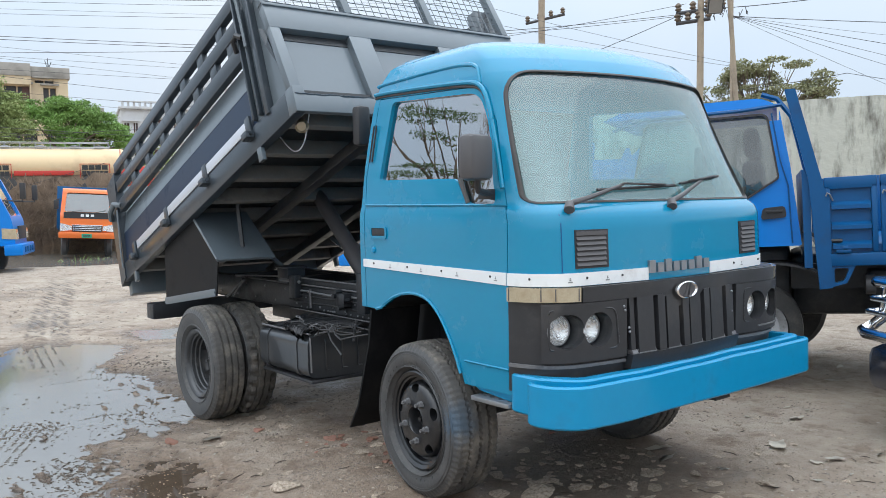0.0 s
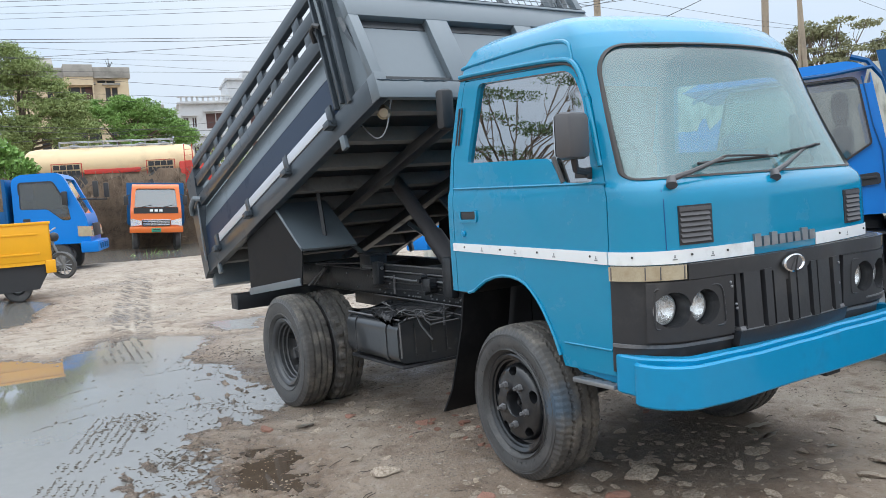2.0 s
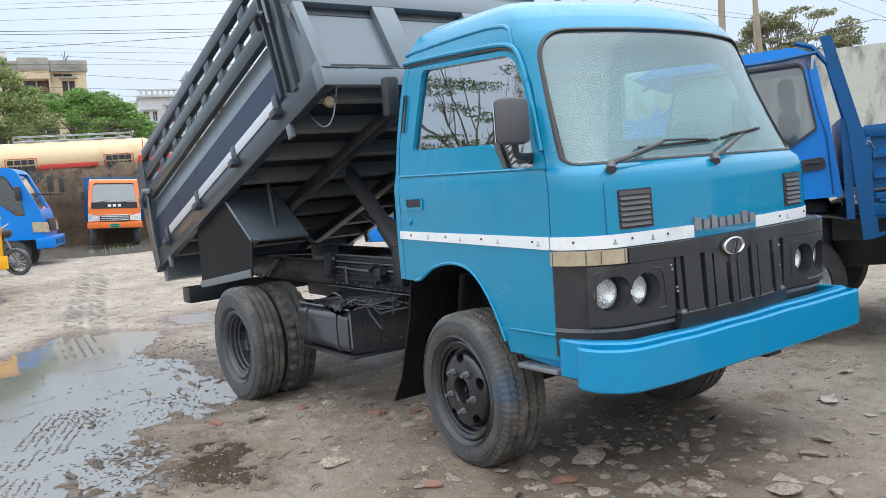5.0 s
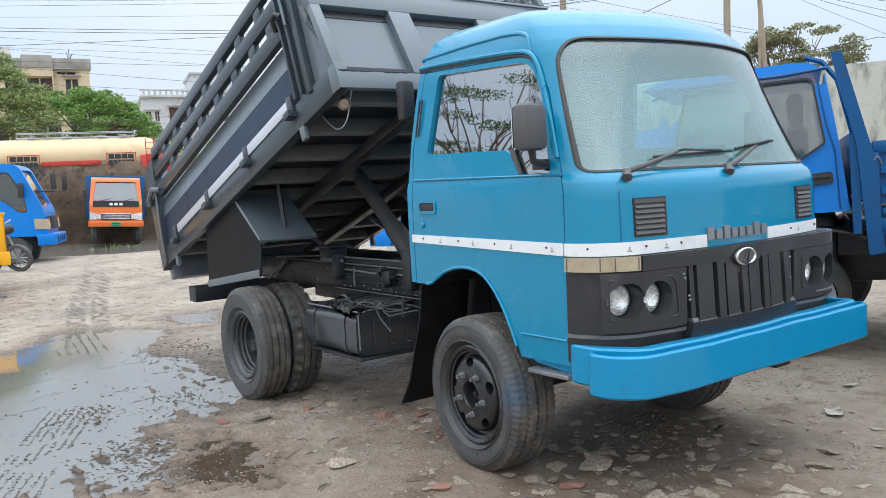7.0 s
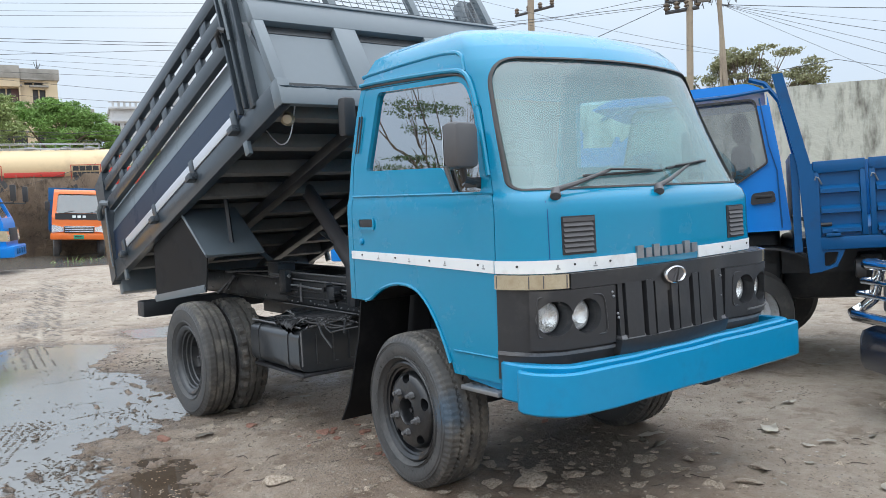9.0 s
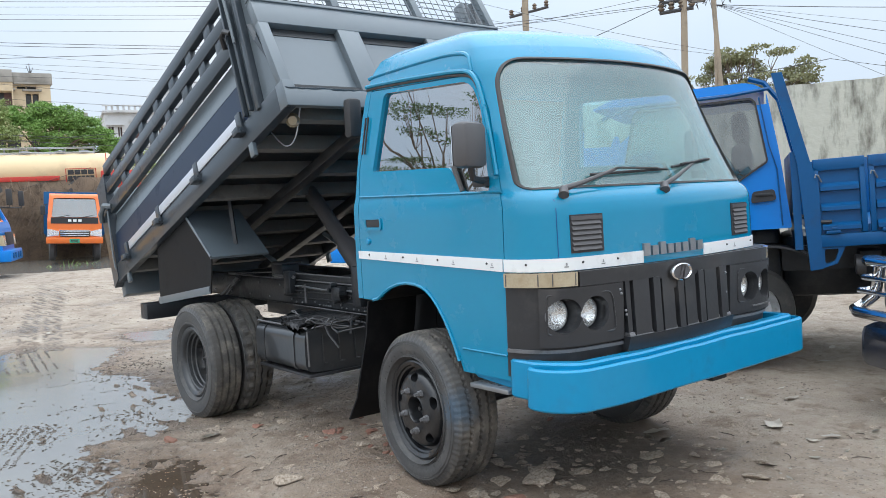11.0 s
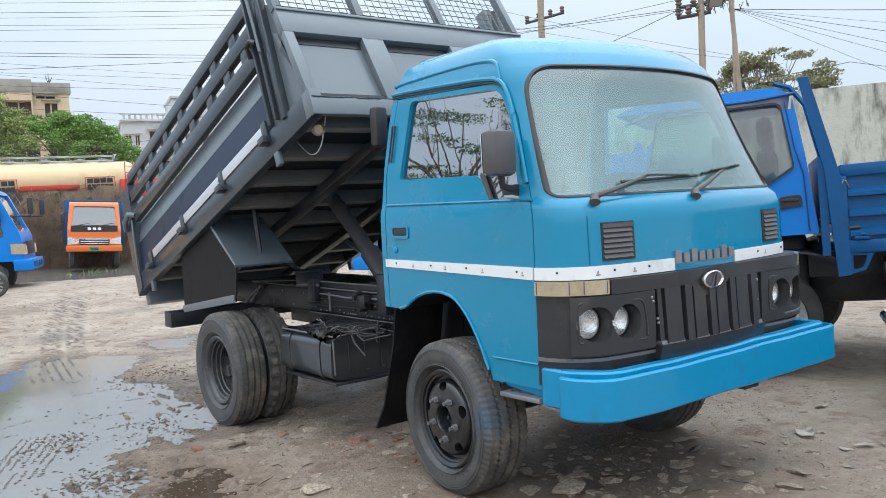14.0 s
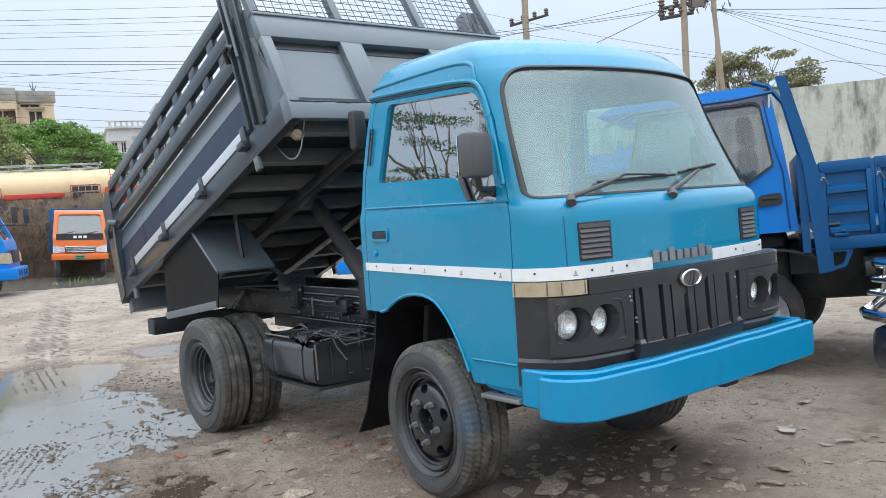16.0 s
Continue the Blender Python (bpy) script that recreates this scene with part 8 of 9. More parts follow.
block = flats("beige concrete apartment block with grey parapets", pose(-104.73, 10.38, -0.3, 0, 0, -7) @ Matrix.Scale(1.55, 4), (8.2, 11.5), 8.0, (M_BEIGE_WALL, M_GREY_WALL),
              [(3.8, 5.55, 9.65, 10.70), (6.45, 7.35, 9.60, 10.65), (2.3, 3.15, 9.65, 10.60), (2.05, 3.35, 10.95, 11.15), (5.9, 7.2, 10.98, 11.18), (4.0, 5.9, 5.6, 7.2), (6.6, 7.6, 5.4, 7.2), (1.6, 3.0, 5.6, 7.2)],
              [(-2.6, 3.5, 11.35, 12.15, 0.1), (3.5, 5.6, 11.40, 12.35, 0.5), (5.6, 8.35, 11.35, 12.20, 0.15)])
bm = bmesh.new()
box(bm, 0.0, 0.42, 3.5, 5.6, 10.78, 11.42)
part("bay_front", bm, M_BEIGE_WALL, block, "beige band over the bay window")
for y in (3.5, 5.5):
    bm = bmesh.new()
    box(bm, 0.0, 0.42, y, y + 0.10, 9.3, 10.80)
    part("bay_pier", bm, M_BEIGE_WALL, block)
bm = bmesh.new()
box(bm, -0.20, -0.12, 5.0, 5.5, 9.66, 10.66)
part("curtain", bm, M_MAROON, block, "faded red curtain in the bay window")
bm = bmesh.new()
prism(bm, [(-3.4, 12.1), (-0.9, 12.1), (-0.9, 12.55), (-2.1, 13.25), (-3.4, 13.0)], "y", 0.2, 2.9)
part("roof_hut", bm, M_GREY_WALL, block, "grey hut with a sloping sheet roof")
bm = bmesh.new()
for dx, dz in ((0.0, 0.9), (0.25, 0.6), (-0.2, 0.7), (0.1, 0.45)):
    tube(bm, [(-0.5, 6.9, 12.1), (-0.5, 6.9 + dx, 12.1 + dz)], 0.025, 5)
part("roof_aerial", bm, M_CABLE, block, "thin television aerial")
flats("low grey annexe with a flat roof", pose(-103.95, 22.47, -0.3, 0, 0, -7) @ Matrix.Scale(1.55, 4), (2.9, 8.9), 5.0, (M_BEIGE_WALL, M_GREY_WALL), [(0.8, 1.6, 6.2, 7.4)], [(-0.1, 3.0, 8.6, 9.3, 0.1)])
white_house = flats("white apartment house with a roof terrace", pose(-131.85, 37.66, 0.01, 0, 0, -14) @ Matrix.Scale(1.55, 4), (12.0, 11.6), 9.0, (M_WHITE_WALL, M_WHITE_WALL),
                    [(0.3, 0.8, 8.9, 9.9), (1.2, 1.6, 8.9, 9.9), (2.6, 4.6, 8.7, 10.3), (5.2, 5.6, 9.0, 9.9), (6.2, 6.6, 9.0, 9.9), (7.2, 8.6, 8.8, 10.2), (9.4, 9.8, 9.0, 9.9), (10.4, 11.4, 8.8, 10.2), (2.6, 4.6, 5.6, 7.2), (0.3, 0.8, 5.8, 6.8), (1.2, 1.6, 5.8, 6.8), (5.2, 5.6, 5.8, 6.8), (6.2, 6.6, 5.8, 6.8), (7.2, 8.6, 5.6, 7.2)],
                    [(-0.2, 12.2, 11.3, 11.55, 0.35), (-0.2, 12.2, 7.9, 8.15, 0.30), (5.2, 12.0, 12.0, 13.9, -1.5), (5.0, 12.2, 13.9, 14.15, -1.3), (7.0, 12.0, 14.1, 15.0, -2.0)], M_MAROON)
for k in range(22):
    bm = bmesh.new()
    box(bm, 0.05, 0.17, 0.1 + 0.55 * k, 0.32 + 0.55 * k, 11.55, 12.0)
    part("baluster", bm, M_WHITE_WALL, white_house)
bm = bmesh.new()
box(bm, 0.0, 0.25, -0.2, 12.2, 12.0, 12.12)
part("parapet_rail", bm, M_WHITE_WALL, white_house)


# ---- poles and overhead cables ----
def pole(label, pts, r, arms=()):
    t = thing("utility_pole", label, "pole")
    bm = bmesh.new()
    tube(bm, pts, r, 12)
    part("shaft", bm, M_POLE, t)
    for a, b in arms:
        bm = bmesh.new()
        tube(bm, [a, b], 0.05, 6)
        arm = part("cross_arm", bm, M_CABLE, t, "dark steel cross arm")
        for k in (0.05, 0.35, 0.65, 0.95):
            p = Vector(a).lerp(Vector(b), k)
            bm = bmesh.new()
            lathe(bm, [(0.0, 0.26), (0.05, 0.24), (0.09, 0.18), (0.05, 0.14), (0.09, 0.09), (0.03, 0.04), (0.03, 0.0)], 12, "z", p)
            part("insulator", bm, M_BARK, arm)
    return t


pole("tan concrete utility pole with insulators", [(-9.55, 14.98, 0), (-9.42, 15.06, 4.2), (-9.36, 15.10, 8.6)], [0.095, 0.085, 0.075],
     [((-9.9, 14.75, 6.05), (-8.9, 15.38, 6.10)), ((-9.9, 14.75, 5.80), (-9.2, 15.2, 5.85))])
pole("leaning grey steel lamp pole", [(-7.60, 13.87, 0), (-7.63, 13.84, 3.6), (-7.82, 13.72, 7.6)], [0.058, 0.054, 0.05])
pole("thin bamboo pole lashed to the lamp pole", [(-7.75, 13.77, 0), (-7.72, 13.80, 3.6), (-7.68, 13.82, 8.0)], [0.040, 0.036, 0.032])
pole("distant tan utility pole", [(-18.15, 18.10, 0), (-18.1, 18.15, 8), (-18.05, 18.2, 11)], [0.13, 0.12, 0.11],
     [((-18.6, 17.85, 7.75), (-17.4, 18.6, 7.95))])
pole("thin steel rod on top of the wall", [(-3.2, 11.9, 0), (-3.2, 11.9, 3.35)], [0.03, 0.02])
pole("rusty slanting steel post behind the wall", [(-1.5, 10.6, 0), (-1.72, 10.5, 3.35)], [0.035, 0.035])
pole("rusty slanting steel post behind the wall", [(-1.15, 10.75, 0), (-1.35, 10.65, 3.22)], [0.045, 0.045])
flood = thing("flood_lamp", "dark rectangular flood lamp on the leaning pole", "lamp", at=pose(-7.95, 13.55, 5.75, 55, 0, 40))
bm = bmesh.new()
box(bm, -0.17, 0.17, -0.05, 0.05, -0.26, 0.26, bevel=0.02)
part("housing", bm, M_CABLE, flood)
bm = bmesh.new()
box(bm, -0.14, 0.14, -0.056, -0.05, -0.22, 0.22)
part("lens", bm, M_GREY_METAL, flood)


def cable(a, b, sag, r=0.014):
    a, b = Vector(a), Vector(b)
    bm = bmesh.new()
    tube(bm, [a.lerp(b, t) - Vector((0, 0, sag * 4 * t * (1 - t))) for t in np.linspace(0, 1, 15)], r * 0.62, 5)
    ob = part("overhead_cable", bm, M_CABLE, None)
    return tagged(ob, "black overhead cable sagging between poles", "cable", group="overhead cables")


# cables over the far road: height at y = 1 and at y = 10
for z0, z1, r in ((10.0, 10.5, 0.012), (9.65, 10.1, 0.015), (9.45, 9.9, 0.012), (9.2, 9.55, 0.009), (9.0, 9.4, 0.012), (8.6, 8.9, 0.009), (8.24, 8.30, 0.017), (8.12, 8.18, 0.017), (7.50, 8.02, 0.016), (7.99, 7.46, 0.009), (7.56, 7.32, 0.009), (7.60, 6.88, 0.009), (7.06, 6.85, 0.011), (6.95, 6.14, 0.012), (6.32, 5.75, 0.011), (6.10, 5.45, 0.008), (4.94, 4.40, 0.014), (4.77, 4.10, 0.014), (4.30, 4.95, 0.014)):
    k = (z1 - z0) / 9.0
    cable((-34.9, -7.0, z0 - 8 * k), (-27.4, 21.0, z0 + 20 * k), 0.12, r)
# cables round the poles on the yard's side
for a, b, r in (((-16.8, 8.7, 5.95), (-9.39, 15.07, 6.03), 0.012), ((-16.8, 8.7, 5.85), (-9.90, 14.75, 5.98), 0.010), ((-16.0, 9.2, 5.45), (-9.7, 14.9, 6.28), 0.010),
                ((-15.0, 10.6, 7.2), (-8.69, 15.54, 4.68), 0.007), ((-14.5, 11.0, 4.05), (-9.79, 14.79, 6.01), 0.014), ((-15.0, 10.6, 6.7), (-8.70, 15.53, 4.61), 0.007)):
    cable(a, b, 0.10, r)
for z1, r in ((4.71, 0.010), (4.39, 0.008), (5.30, 0.014), (4.13, 0.008), (4.95, 0.006), (3.60, 0.007)):
    cable((-8.77, 15.49, 5.86), (-1.6, 19.2, 5.86 + (z1 - 5.86) * 2.0), 0.06, r)
cable((-9.36, 15.10, 6.10), (-2.0, 19.0, 6.6), 0.25, 0.016)
cable((-8.60, 15.60, 4.04), (-6.53, 16.74, 4.25), 0.02, 0.012)
cable((-6.53, 16.74, 4.25), (-2.4, 18.6, 3.2), 0.05, 0.010)
cable((-30.0, 1.0, 1.75), (-28.9, 6.0, 3.20), 0.05, 0.012)
bm = bmesh.new()
rng = random.Random(12)
for k in range(9):
    a = Vector((-9.75 + 0.16 * k, 14.8 + 0.11 * k, 5.95))
    pts = [a + Vector((rng.uniform(-0.10, 0.10), rng.uniform(-0.1, 0.1), rng.uniform(-0.18, 0.14))) for _ in range(5)]
    tube(bm, [a] + pts, 0.009, 5)
tagged(part("cable_tangle", bm, M_CABLE, None), "tangle of black cable loops at the pole head", "cable", kind="stuff")

# ---- stones, rubble and litter on the mud ----
def toned(m, lo, hi):
    """Each object that wears the material is a little darker or paler than the next."""
    n, l = m.node_tree.nodes, m.node_tree.links
    b = n["Principled BSDF"]
    info, mr, mx = n.new("ShaderNodeObjectInfo"), n.new("ShaderNodeMapRange"), n.new("ShaderNodeMixRGB")
    mx.blend_type, mx.inputs[0].default_value = "MULTIPLY", 1.0
    mr.inputs["To Min"].default_value, mr.inputs["To Max"].default_value = lo, hi
    l.new(info.outputs["Random"], mr.inputs["Value"])
    l.new(b.inputs["Base Color"].links[0].from_socket, mx.inputs[1])
    l.new(mr.outputs[0], mx.inputs[2])
    l.new(mx.outputs[0], b.inputs["Base Color"])


toned(M_STONE, 0.72, 1.15)
toned(M_PAPER, 0.75, 1.25)


def stone_mesh(seed, flat, mat):
    bm = bmesh.new()
    bmesh.ops.create_icosphere(bm, subdivisions=3, radius=1)
    rng = np.random.default_rng(seed + 100)
    # break the ball into flat facets, as rubble is
    planes = [(Vector(rng.normal(size=3)).normalized(), float(rng.uniform(0.35, 0.75))) for _ in range(11)]
    for v in bm.verts:
        for nrm, d in planes:
            over = v.co.dot(nrm) - d
            if over > 0:
                v.co -= nrm * over
        v.co *= 1 + 0.12 * noise.noise(v.co * 2.5 + Vector((seed * 7.3, 0, 0))) + 0.06 * noise.noise(v.co * 7 + Vector((0, seed * 3.1, 0)))
    for v in bm.verts:
        v.co.z *= flat
        v.co.xy *= 1.25
    return mesh_from(bm, "stone", mat, 0)


STONES = [stone_mesh(k, f, M_STONE) for k, f in enumerate((0.42, 0.28, 0.46, 0.22, 0.34))]
BRICKS = [stone_mesh(k + 20, f, M_BRICK) for k, f in enumerate((0.55, 0.45))]


def litter_mesh(seed):
    """A torn, slightly curled flake."""
    bm = bmesh.new()
    rng = random.Random(seed + 50)
    mid = bm.verts.new((0, 0, 0.06))
    rim = []
    for k in range(11):
        a, r = 2 * math.pi * k / 11 + rng.uniform(-0.2, 0.2), rng.uniform(0.45, 1.0)
        rim.append(bm.verts.new((r * math.cos(a), 0.6 * r * math.sin(a), rng.uniform(0.0, 0.10))))
    for k in range(11):
        bm.faces.new((mid, rim[k], rim[(k + 1) % 11]))
    bmesh.ops.solidify(bm, geom=bm.faces[:], thickness=0.04)
    return mesh_from(bm, "litter", M_PAPER, 30)


LITTER = [litter_mesh(k) for k in range(4)]
stone_rng = random.Random(21)


def lay(name, me, x, y, size, label, category, group, tilt=12, turn=None):
    z = float(ground_height(x, y))
    ob = new(name, me)
    a = stone_rng.uniform(0, 360) if turn is None else turn
    ob.matrix_world = pose(x, y, z + size * 0.10, stone_rng.uniform(-tilt, tilt), stone_rng.uniform(-tilt, tilt), a) @ Matrix.Diagonal((size, size * stone_rng.uniform(0.65, 0.95), size, 1))
    return tagged(ob, label, category, group=group)


# larger pieces: x, y, size
RUBBLE = (
    ((0.36, -0.71, 0.094), (0.39, -0.87, 0.03), (0.44, -0.8, 0.026), (0.49, -0.76, 0.052), (0.59, -0.63, 0.024), (0.69, -0.62, 0.081), (0.73, -0.41, 0.075), (0.82, -0.46, 0.073), (0.91, -0.41, 0.064), (1.04, -0.3, 0.052), (0.94, -0.29, 0.07), (0.87, -0.33, 0.044), (0.92, -0.13, 0.041), (1.14, -0.01, 0.085), (1.19, -0.1, 0.097), (1.36, 0.02, 0.062), (1.28, 0.08, 0.054), (0.96, 0.02, 0.023), (0.75, -0.03, 0.066), (0.67, 0.13, 0.054), (0.59, 0.07, 0.054), (0.57, 0.27, 0.077), (0.69, 0.42, 0.047), (0.99, 0.55, 0.077), (1.08, 0.36, 0.078), (1.08, 0.29, 0.039)),
    ((0.46, -0.15, 0.087), (0.31, -0.29, 0.077), (0.39, -0.32, 0.071), (0.36, -0.19, 0.039), (0.44, -0.41, 0.102), (0.28, -0.52, 0.042), (0.52, -0.35, 0.042), (0.62, -0.34, 0.046), (0.27, -0.16, 0.045), (-0.23, 0.24, 0.057), (0.21, -0.1, 0.035), (0.23, 0.08, 0.026), (0.16, -0.99, 0.053), (-0.09, -0.94, 0.038), (-0.76, -0.52, 0.045), (-0.43, -0.71, 0.029), (-0.08, -1.02, 0.028), (0.08, -1.08, 0.031), (0.1, -0.96, 0.036), (0.22, -0.76, 0.05)),
    ((-1.86, -0.7, 0.072), (-1.6, -0.82, 0.049), (-2.0, -0.48, 0.08), (-1.53, -0.57, 0.059), (-1.55, -0.66, 0.059), (-1.45, -1.13, 0.047), (-1.27, -0.93, 0.023), (-0.8, -1.19, 0.025), (-0.77, -0.52, 0.062), (-0.7, -0.64, 0.051), (-0.45, -0.7, 0.028), (-0.48, -0.89, 0.04), (-0.47, -1.25, 0.1), (-0.67, -1.11, 0.041), (-0.39, -1.14, 0.023), (0.94, 2.09, 0.107), (0.93, 0.86, 0.02), (1.1, 0.51, 0.02)),
)
for row in RUBBLE:
    for k, (x, y, r) in enumerate(row):
        lay("stone", STONES[k % 5], x, y, r * 0.82, "pale grey rubble stone on the mud", "stone", "rubble stones")
for k, (x, y, r) in enumerate(((-0.91, -0.63, 0.027), (-1.14, -0.61, 0.037), (-1.1, -0.6, 0.037), (-1.09, -0.56, 0.032), (-0.9, -0.44, 0.027), (-0.5, -0.62, 0.033), (-0.44, -0.62, 0.021), (0.5, -0.65, 0.066), (0.17, -1.09, 0.044), (-0.91, -0.45, 0.046), (-1.75, -1.33, 0.055), (-1.61, -0.83, 0.048))):
    lay("brick_fragment", BRICKS[k % 2], x, y, r, "broken piece of red brick on the mud", "brick", "brick fragments")
for k, (x, y, r) in enumerate(((0.48, 1.77, 0.092), (0.72, 1.13, 0.099), (1.13, 0.78, 0.04), (1.14, 1.41, 0.053), (1.53, 0.69, 0.079), (0.75, 0.57, 0.042), (0.25, 1.58, 0.052), (0.08, 2.95, 0.072), (-0.08, 3.43, 0.077), (1.06, 1.11, 0.084), (1.0, 1.02, 0.055), (0.43, 1.99, 0.034), (0.31, 1.95, 0.055), (-1.98, -0.24, 0.065), (-2.05, -0.74, 0.09), (-1.63, -1.11, 0.077), (0.75, 0.57, 0.048), (1.18, 0.45, 0.035), (0.72, 1.11, 0.111), (0.33, 0.63, 0.101), (0.37, 0.5, 0.065), (0.46, 0.51, 0.076)) + ((-2.15, -2.30, 0.11),)):
    lay("litter_scrap", LITTER[k % 4], x, y, r, "pale crumpled scrap lying on the mud", "litter", "litter scraps", 5)
for k in range(190):
    x, y = stone_rng.uniform(-1.9, 1.6), stone_rng.uniform(-1.5, 1.6)
    if x < -1.0 and y < -1.2:
        continue
    near_cam = math.exp(-((x - 0.5) ** 2 + (y + 0.35) ** 2) / 0.5)
    r = stone_rng.uniform(0.012, 0.03) * (1 + 0.9 * near_cam)
    if stone_rng.random() < 0.05:
        lay("brick_fragment", BRICKS[k % 2], x, y, r, "broken piece of red brick on the mud", "brick", "brick fragments")
    elif stone_rng.random() < 0.12:
        lay("litter_scrap", LITTER[k % 4], x, y, r * 1.4, "pale crumpled scrap lying on the mud", "litter", "litter scraps", 8)
    else:
        lay("stone", STONES[k % 5], x, y, r, "pale grey rubble stone on the mud", "stone", "rubble stones")


for k in range(80):
    x, y = stone_rng.gauss(0.45, 0.30), stone_rng.gauss(-0.05, 0.34)
    if math.hypot(x - 0.03, y + 0.69) < 0.32:
        continue
    lay("stone", STONES[k % 5], x, y, stone_rng.uniform(0.012, 0.034), "pale grey rubble stone on the mud", "stone", "rubble stones")
for k in range(14):
    x, y = stone_rng.gauss(-0.95, 0.22), stone_rng.gauss(-0.50, 0.16)
    lay("brick_fragment", BRICKS[k % 2], x, y, stone_rng.uniform(0.012, 0.026), "broken piece of red brick on the mud", "brick", "brick fragments")
# dark twigs and shreds trodden into the mud
bm = bmesh.new()
for k in range(150):
    x, y = (stone_rng.uniform(-5.2, -2.0), stone_rng.uniform(-1.1, 0.2)) if k % 3 == 0 else (stone_rng.uniform(-2.0, 1.4), stone_rng.uniform(-1.5, 1.3))
    a, n_ = stone_rng.uniform(0, 6.28), stone_rng.uniform(0.008, 0.035)
    pts = []
    for i in range(4):
        px_, py_ = x + n_ * (i - 1.5) * math.cos(a + 0.25 * i), y + n_ * (i - 1.5) * math.sin(a + 0.25 * i)
        pts.append((px_, py_, max(0.002, float(ground_height(px_, py_))) + 0.004))
    tube(bm, pts, [0.0018, 0.0026, 0.0022, 0.001], 4, cap=False)
M_TWIG = material("dark_twigs", (0.085, 0.066, 0.052), 0.9, 0, 0.4, 8)
tagged(part("twigs", bm, M_TWIG, None, smooth=0), "dark twigs and shreds trodden into the mud", "twigs", kind="stuff")


def gravel(count, x0, x1, y0, y1, smin, smax, seed, mat, name, label, keep=None, level=-9.0):
    """Many small uneven chips in one mesh, lying on the ground."""
    rng = np.random.default_rng(seed)
    x, y = rng.uniform(x0, x1, count), rng.uniform(y0, y1, count)
    dense = waves(x, y, 0.9, seed + 40, 3) + rng.normal(0, 0.5, count) > 0.15
    if keep is not None:
        dense &= keep(x, y)
    x, y = x[dense], y[dense]
    n = len(x)
    z = np.maximum(ground_height(x, y), level)
    s = rng.uniform(smin, smax, n) * rng.uniform(0.6, 1.0, n)
    a = rng.uniform(0, 2 * np.pi, n)
    base = np.array([(-1, -0.6, -0.2), (1, -0.5, -0.2), (0.8, 0.7, -0.2), (-0.8, 0.6, -0.2), (-0.5, -0.3, 0.4), (0.6, -0.2, 0.35), (0.4, 0.4, 0.45), (-0.4, 0.3, 0.3)])
    p = base[None] * s[:, None, None] * rng.uniform(0.7, 1.3, (n, 8, 3))
    px = p[..., 0] * np.cos(a)[:, None] - p[..., 1] * np.sin(a)[:, None] + x[:, None]
    py = p[..., 0] * np.sin(a)[:, None] + p[..., 1] * np.cos(a)[:, None] + y[:, None]
    pz = p[..., 2] + z[:, None]
    co = np.stack([px, py, pz], -1).reshape(-1, 3)
    faces = np.array([(0, 1, 5, 4), (1, 2, 6, 5), (2, 3, 7, 6), (3, 0, 4, 7), (4, 5, 6, 7)])
    me = bpy.data.meshes.new(name)
    me.from_pydata(co, [], (faces[None] + 8 * np.arange(n)[:, None, None]).reshape(-1, 4).tolist())
    me.materials.append(mat)
    return tagged(new(name, me), label, name, kind="stuff")


M_CHIP_PALE = material("pale_chips", (0.43, 0.365, 0.295), 0.9, 0, 0.4, 9)
M_CHIP_MID = material("tan_chips", (0.31, 0.26, 0.205), 0.9, 0, 0.45, 9)
M_CHIP = material("mud_chips", (0.215, 0.175, 0.142), 0.9, 0, 0.45, 9)
gravel(30000, -2.4, 2.2, -1.7, 2.2, 0.003, 0.012, 3, M_CHIP, "gravel", "fine brown gravel and mud crumbs on the yard")
gravel(4500, -2.2, 2.0, -1.6, 1.4, 0.002, 0.009, 5, M_CHIP_PALE, "gravel", "small pale stone chips scattered on the yard", lambda x, y: (np.hypot(x - 0.3, (y - 0.15) * 0.8) > 0.5) | (y < -0.35))
gravel(9000, -6.5, -1.2, -3.0, 0.6, 0.004, 0.016, 6, M_CHIP, "clods", "small dark mud clods round the puddle")
gravel(900, -1.55, -0.35, -1.95, -1.25, 0.003, 0.011, 15, M_CHIP_MID, "gravel", "pale mud crumbs and chips in the brown puddle", level=0.0)
gravel(4000, -14, -3.0, -2.5, 3.5, 0.008, 0.026, 8, M_CHIP, "clods", "small mud clods on the far yard")
gravel(700, -14, -3.0, -2.5, 3.5, 0.012, 0.035, 9, M_PAPER, "scraps", "pale scraps trodden into the far yard")

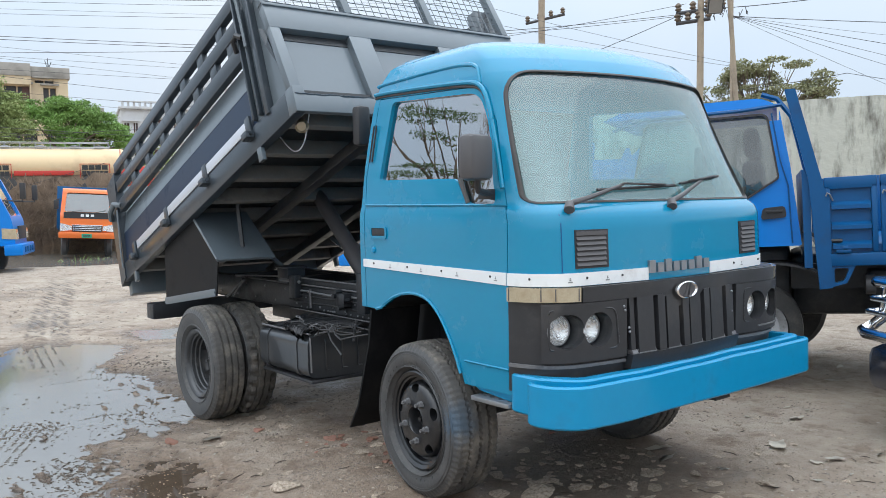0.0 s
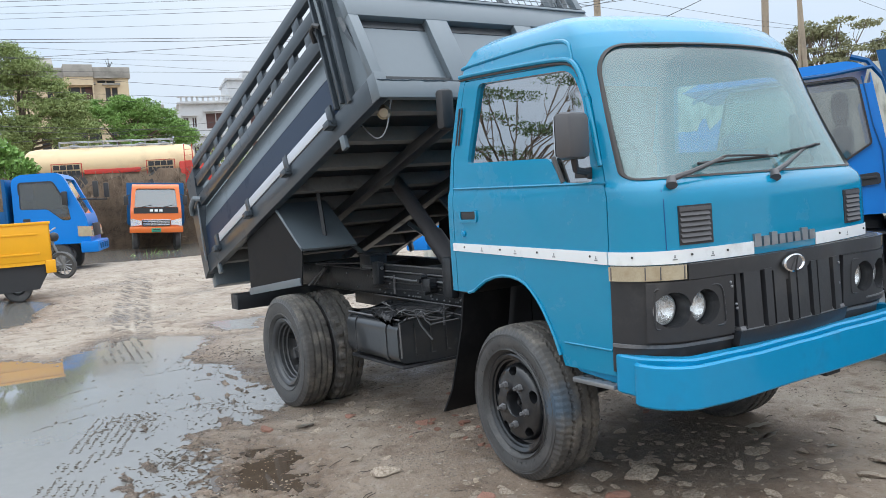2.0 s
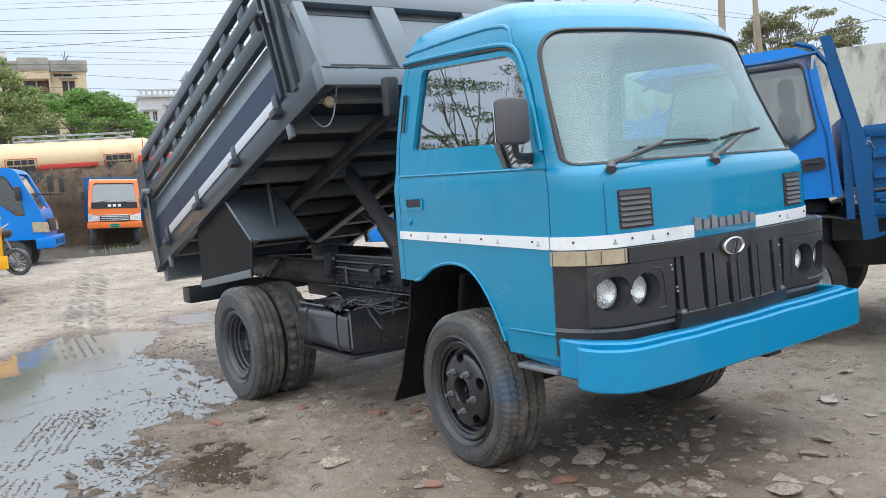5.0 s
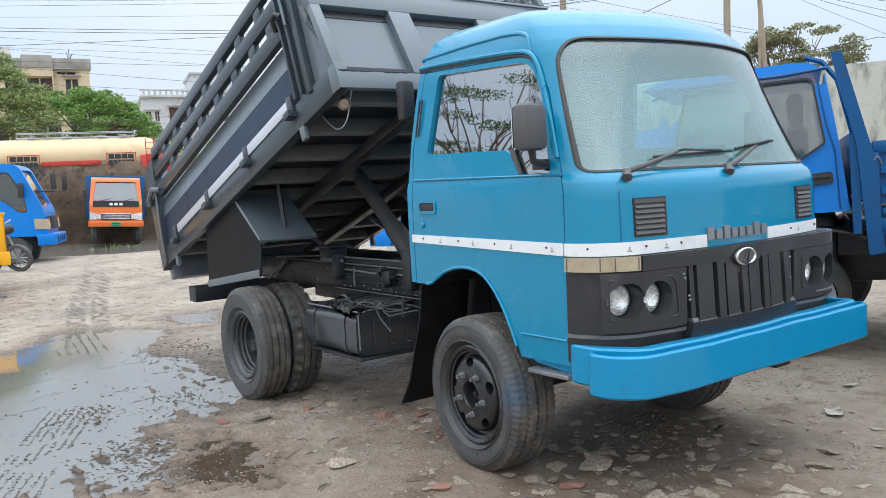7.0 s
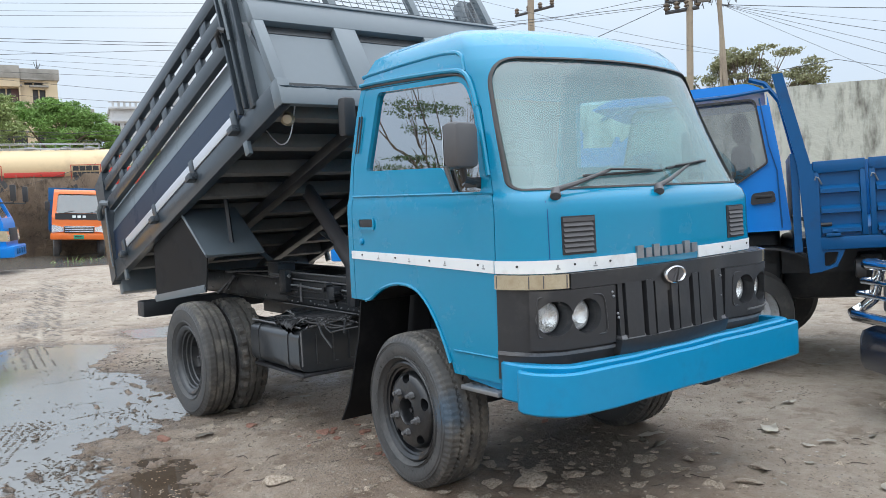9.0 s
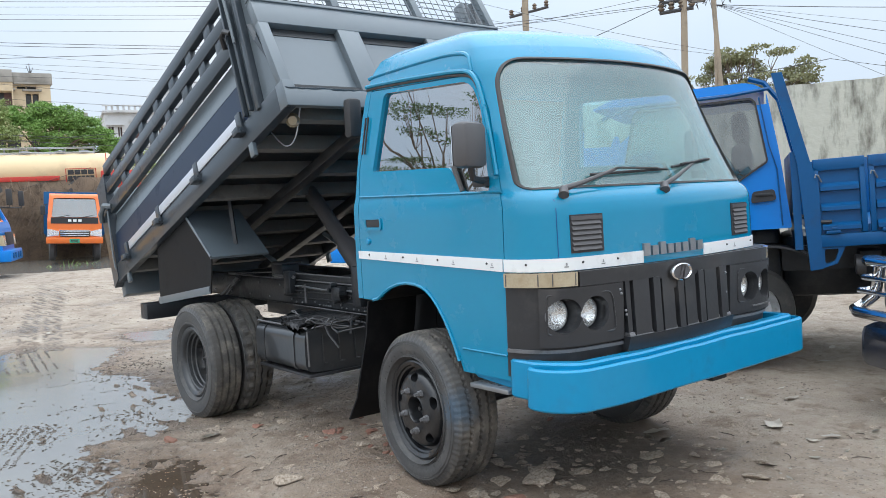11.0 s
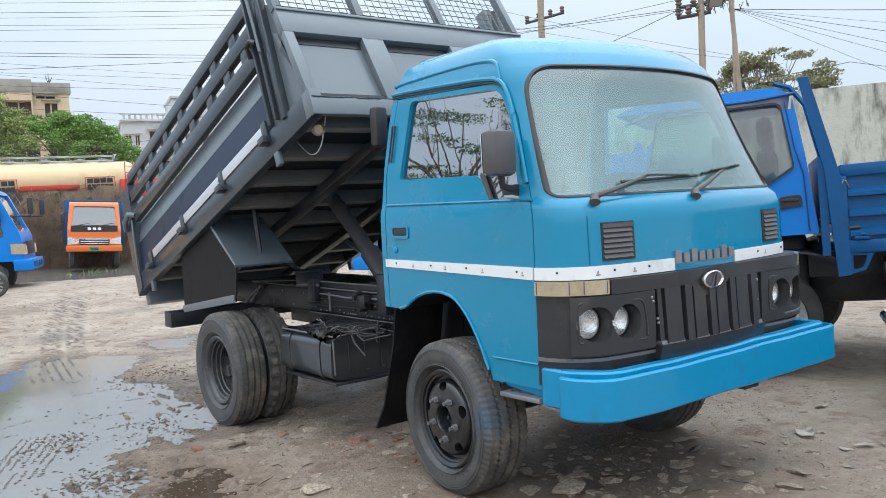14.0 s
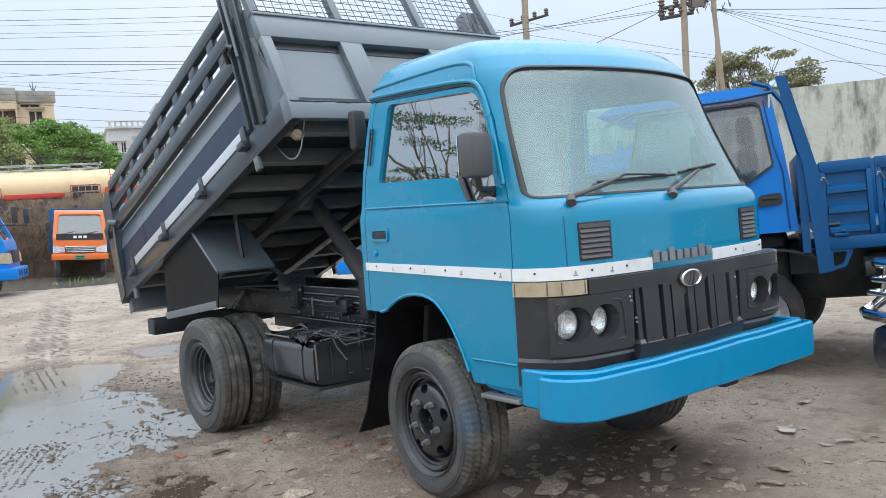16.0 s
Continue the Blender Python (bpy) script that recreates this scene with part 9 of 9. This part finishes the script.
# crumbs of mud afloat on the puddle: in drawn-out lines, in tread prints and in loose drifts
def puddle_crumbs():
    rng = np.random.default_rng(77)
    xs, ys, ss = [], [], []
    for ax, ay, bx, by, bend in ((-3.25, -2.35, -3.45, -0.72, -0.22), (-3.80, -2.40, -4.15, -1.05, -0.12), (-2.95, -2.50, -3.05, -1.00, -0.18), (-4.5, -2.5, -4.75, -1.2, -0.1), (-2.55, -2.2, -2.75, -1.1, -0.1), (-5.2, -2.6, -5.3, -1.1, -0.1)):
        k = rng.integers(90, 150)
        u = rng.uniform(0, 1, k) ** 1.2
        gap = waves(u * 6 + ax, u * 0 + ay, 0.8, 91, 2) > -0.25
        u = u[gap]
        xs.append(ax + (bx - ax) * u + bend * 4 * u * (1 - u) + rng.normal(0, 0.010, len(u)))
        ys.append(ay + (by - ay) * u + rng.normal(0, 0.012, len(u)))
        ss.append(rng.uniform(0.002, 0.006, len(u)))
    # rows of tread lugs printed through the film
    for x0, y0, x1, y1, wide, lanes in ((-1.15, -2.66, -2.95, -1.90, 0.15, 7), (-5.0, -1.38, -6.6, -1.16, 0.20, 6)):
        long = math.hypot(x1 - x0, y1 - y0)
        d = np.array((x1 - x0, y1 - y0)) / long
        for i in range(int(long / 0.042)):
            for lane in range(lanes):
                u, v = 0.042 * (i + 0.5 * (lane % 2)), wide * (2 * lane / (lanes - 1) - 1)
                c = np.array((x0, y0)) + d * u + np.array((-d[1], d[0])) * v
                if waves(c[:1], c[1:], 0.35, 95, 3)[0] < -0.10:
                    continue
                k = rng.integers(2, 5)
                xs.append(c[0] + rng.normal(0, 0.006, k))
                ys.append(c[1] + rng.normal(0, 0.006, k))
                ss.append(rng.uniform(0.003, 0.008, k))
    # drifts round the islands and along the near shore
    for cx, cy, sx, sy, k in ((-1.6, -1.88, 0.14, 0.12, 320), (-2.62, -1.85, 0.16, 0.10, 160), (-2.66, -1.29, 0.10, 0.12, 90), (-4.3, -0.75, 0.35, 0.22, 380), (-2.2, -1.35, 0.2, 0.2, 160), (-1.2, -2.0, 0.25, 0.12, 240), (-3.3, -1.6, 0.8, 0.5, 120)):
        xs.append(rng.normal(cx, sx, k))
        ys.append(rng.normal(cy, sy, k))
        ss.append(rng.uniform(0.003, 0.013, k) * rng.uniform(0.5, 1.0, k))
    x, y, size = np.concatenate(xs), np.concatenate(ys), np.concatenate(ss)
    n = len(x)
    a = rng.uniform(0, 2 * np.pi, n)
    base = np.array([(-1.5, -0.6, -0.3), (1.5, -0.5, -0.3), (1.2, 0.7, -0.3), (-1.2, 0.6, -0.3), (-0.7, -0.3, 0.35), (0.8, -0.2, 0.3), (0.6, 0.4, 0.35), (-0.6, 0.3, 0.25)])
    p = base[None] * size[:, None, None] * rng.uniform(0.6, 1.4, (n, 8, 3))
    z = np.maximum(ground_height(x, y), 0.0) + 0.001
    co = np.stack([p[..., 0] * np.cos(a)[:, None] - p[..., 1] * np.sin(a)[:, None] + x[:, None], p[..., 0] * np.sin(a)[:, None] + p[..., 1] * np.cos(a)[:, None] + y[:, None], p[..., 2] + z[:, None]], -1).reshape(-1, 3)
    faces = np.array([(0, 1, 5, 4), (1, 2, 6, 5), (2, 3, 7, 6), (3, 0, 4, 7), (4, 5, 6, 7)])
    me = bpy.data.meshes.new("mud_crumbs")
    me.from_pydata(co, [], (faces[None] + 8 * np.arange(n)[:, None, None]).reshape(-1, 4).tolist())
    me.materials.append(M_WET_CRUMB)
    return tagged(new("mud_crumbs", me), "dark wet mud crumbs floating on the puddle", "mud crumbs", kind="stuff")


M_WET_CRUMB = material("wet_mud_crumbs", (0.085, 0.066, 0.050), 0.6, 0, 0.4, 9)
puddle_crumbs()

# weeds by the ditch
rng = np.random.default_rng(31)
n = 110
x, y = rng.uniform(-24.6, -23.6, n), rng.uniform(1.5, 7.5, n)
keep = np.sin(y * 2.1) + rng.normal(0, 0.4, n) > 0.25
x, y = x[keep], y[keep]
n = len(x)
a, h = rng.uniform(0, 2 * np.pi, n), rng.uniform(0.05, 0.20, n)
lean = rng.uniform(-0.2, 0.2, (n, 2))
quad = np.stack([np.stack([x - 0.03 * np.cos(a), y - 0.03 * np.sin(a), np.full(n, -0.12)], -1), np.stack([x + 0.03 * np.cos(a), y + 0.03 * np.sin(a), np.full(n, -0.12)], -1), np.stack([x + lean[:, 0], y + lean[:, 1], h - 0.1], -1)], 1).reshape(-1, 3)
me = bpy.data.meshes.new("weeds")
me.from_pydata(quad, [], np.arange(3 * n).reshape(-1, 3).tolist())
me.materials.append(M_LEAF_DUSTY)
tagged(new("weeds", me), "green weeds growing along the ditch", "weeds", kind="stuff")
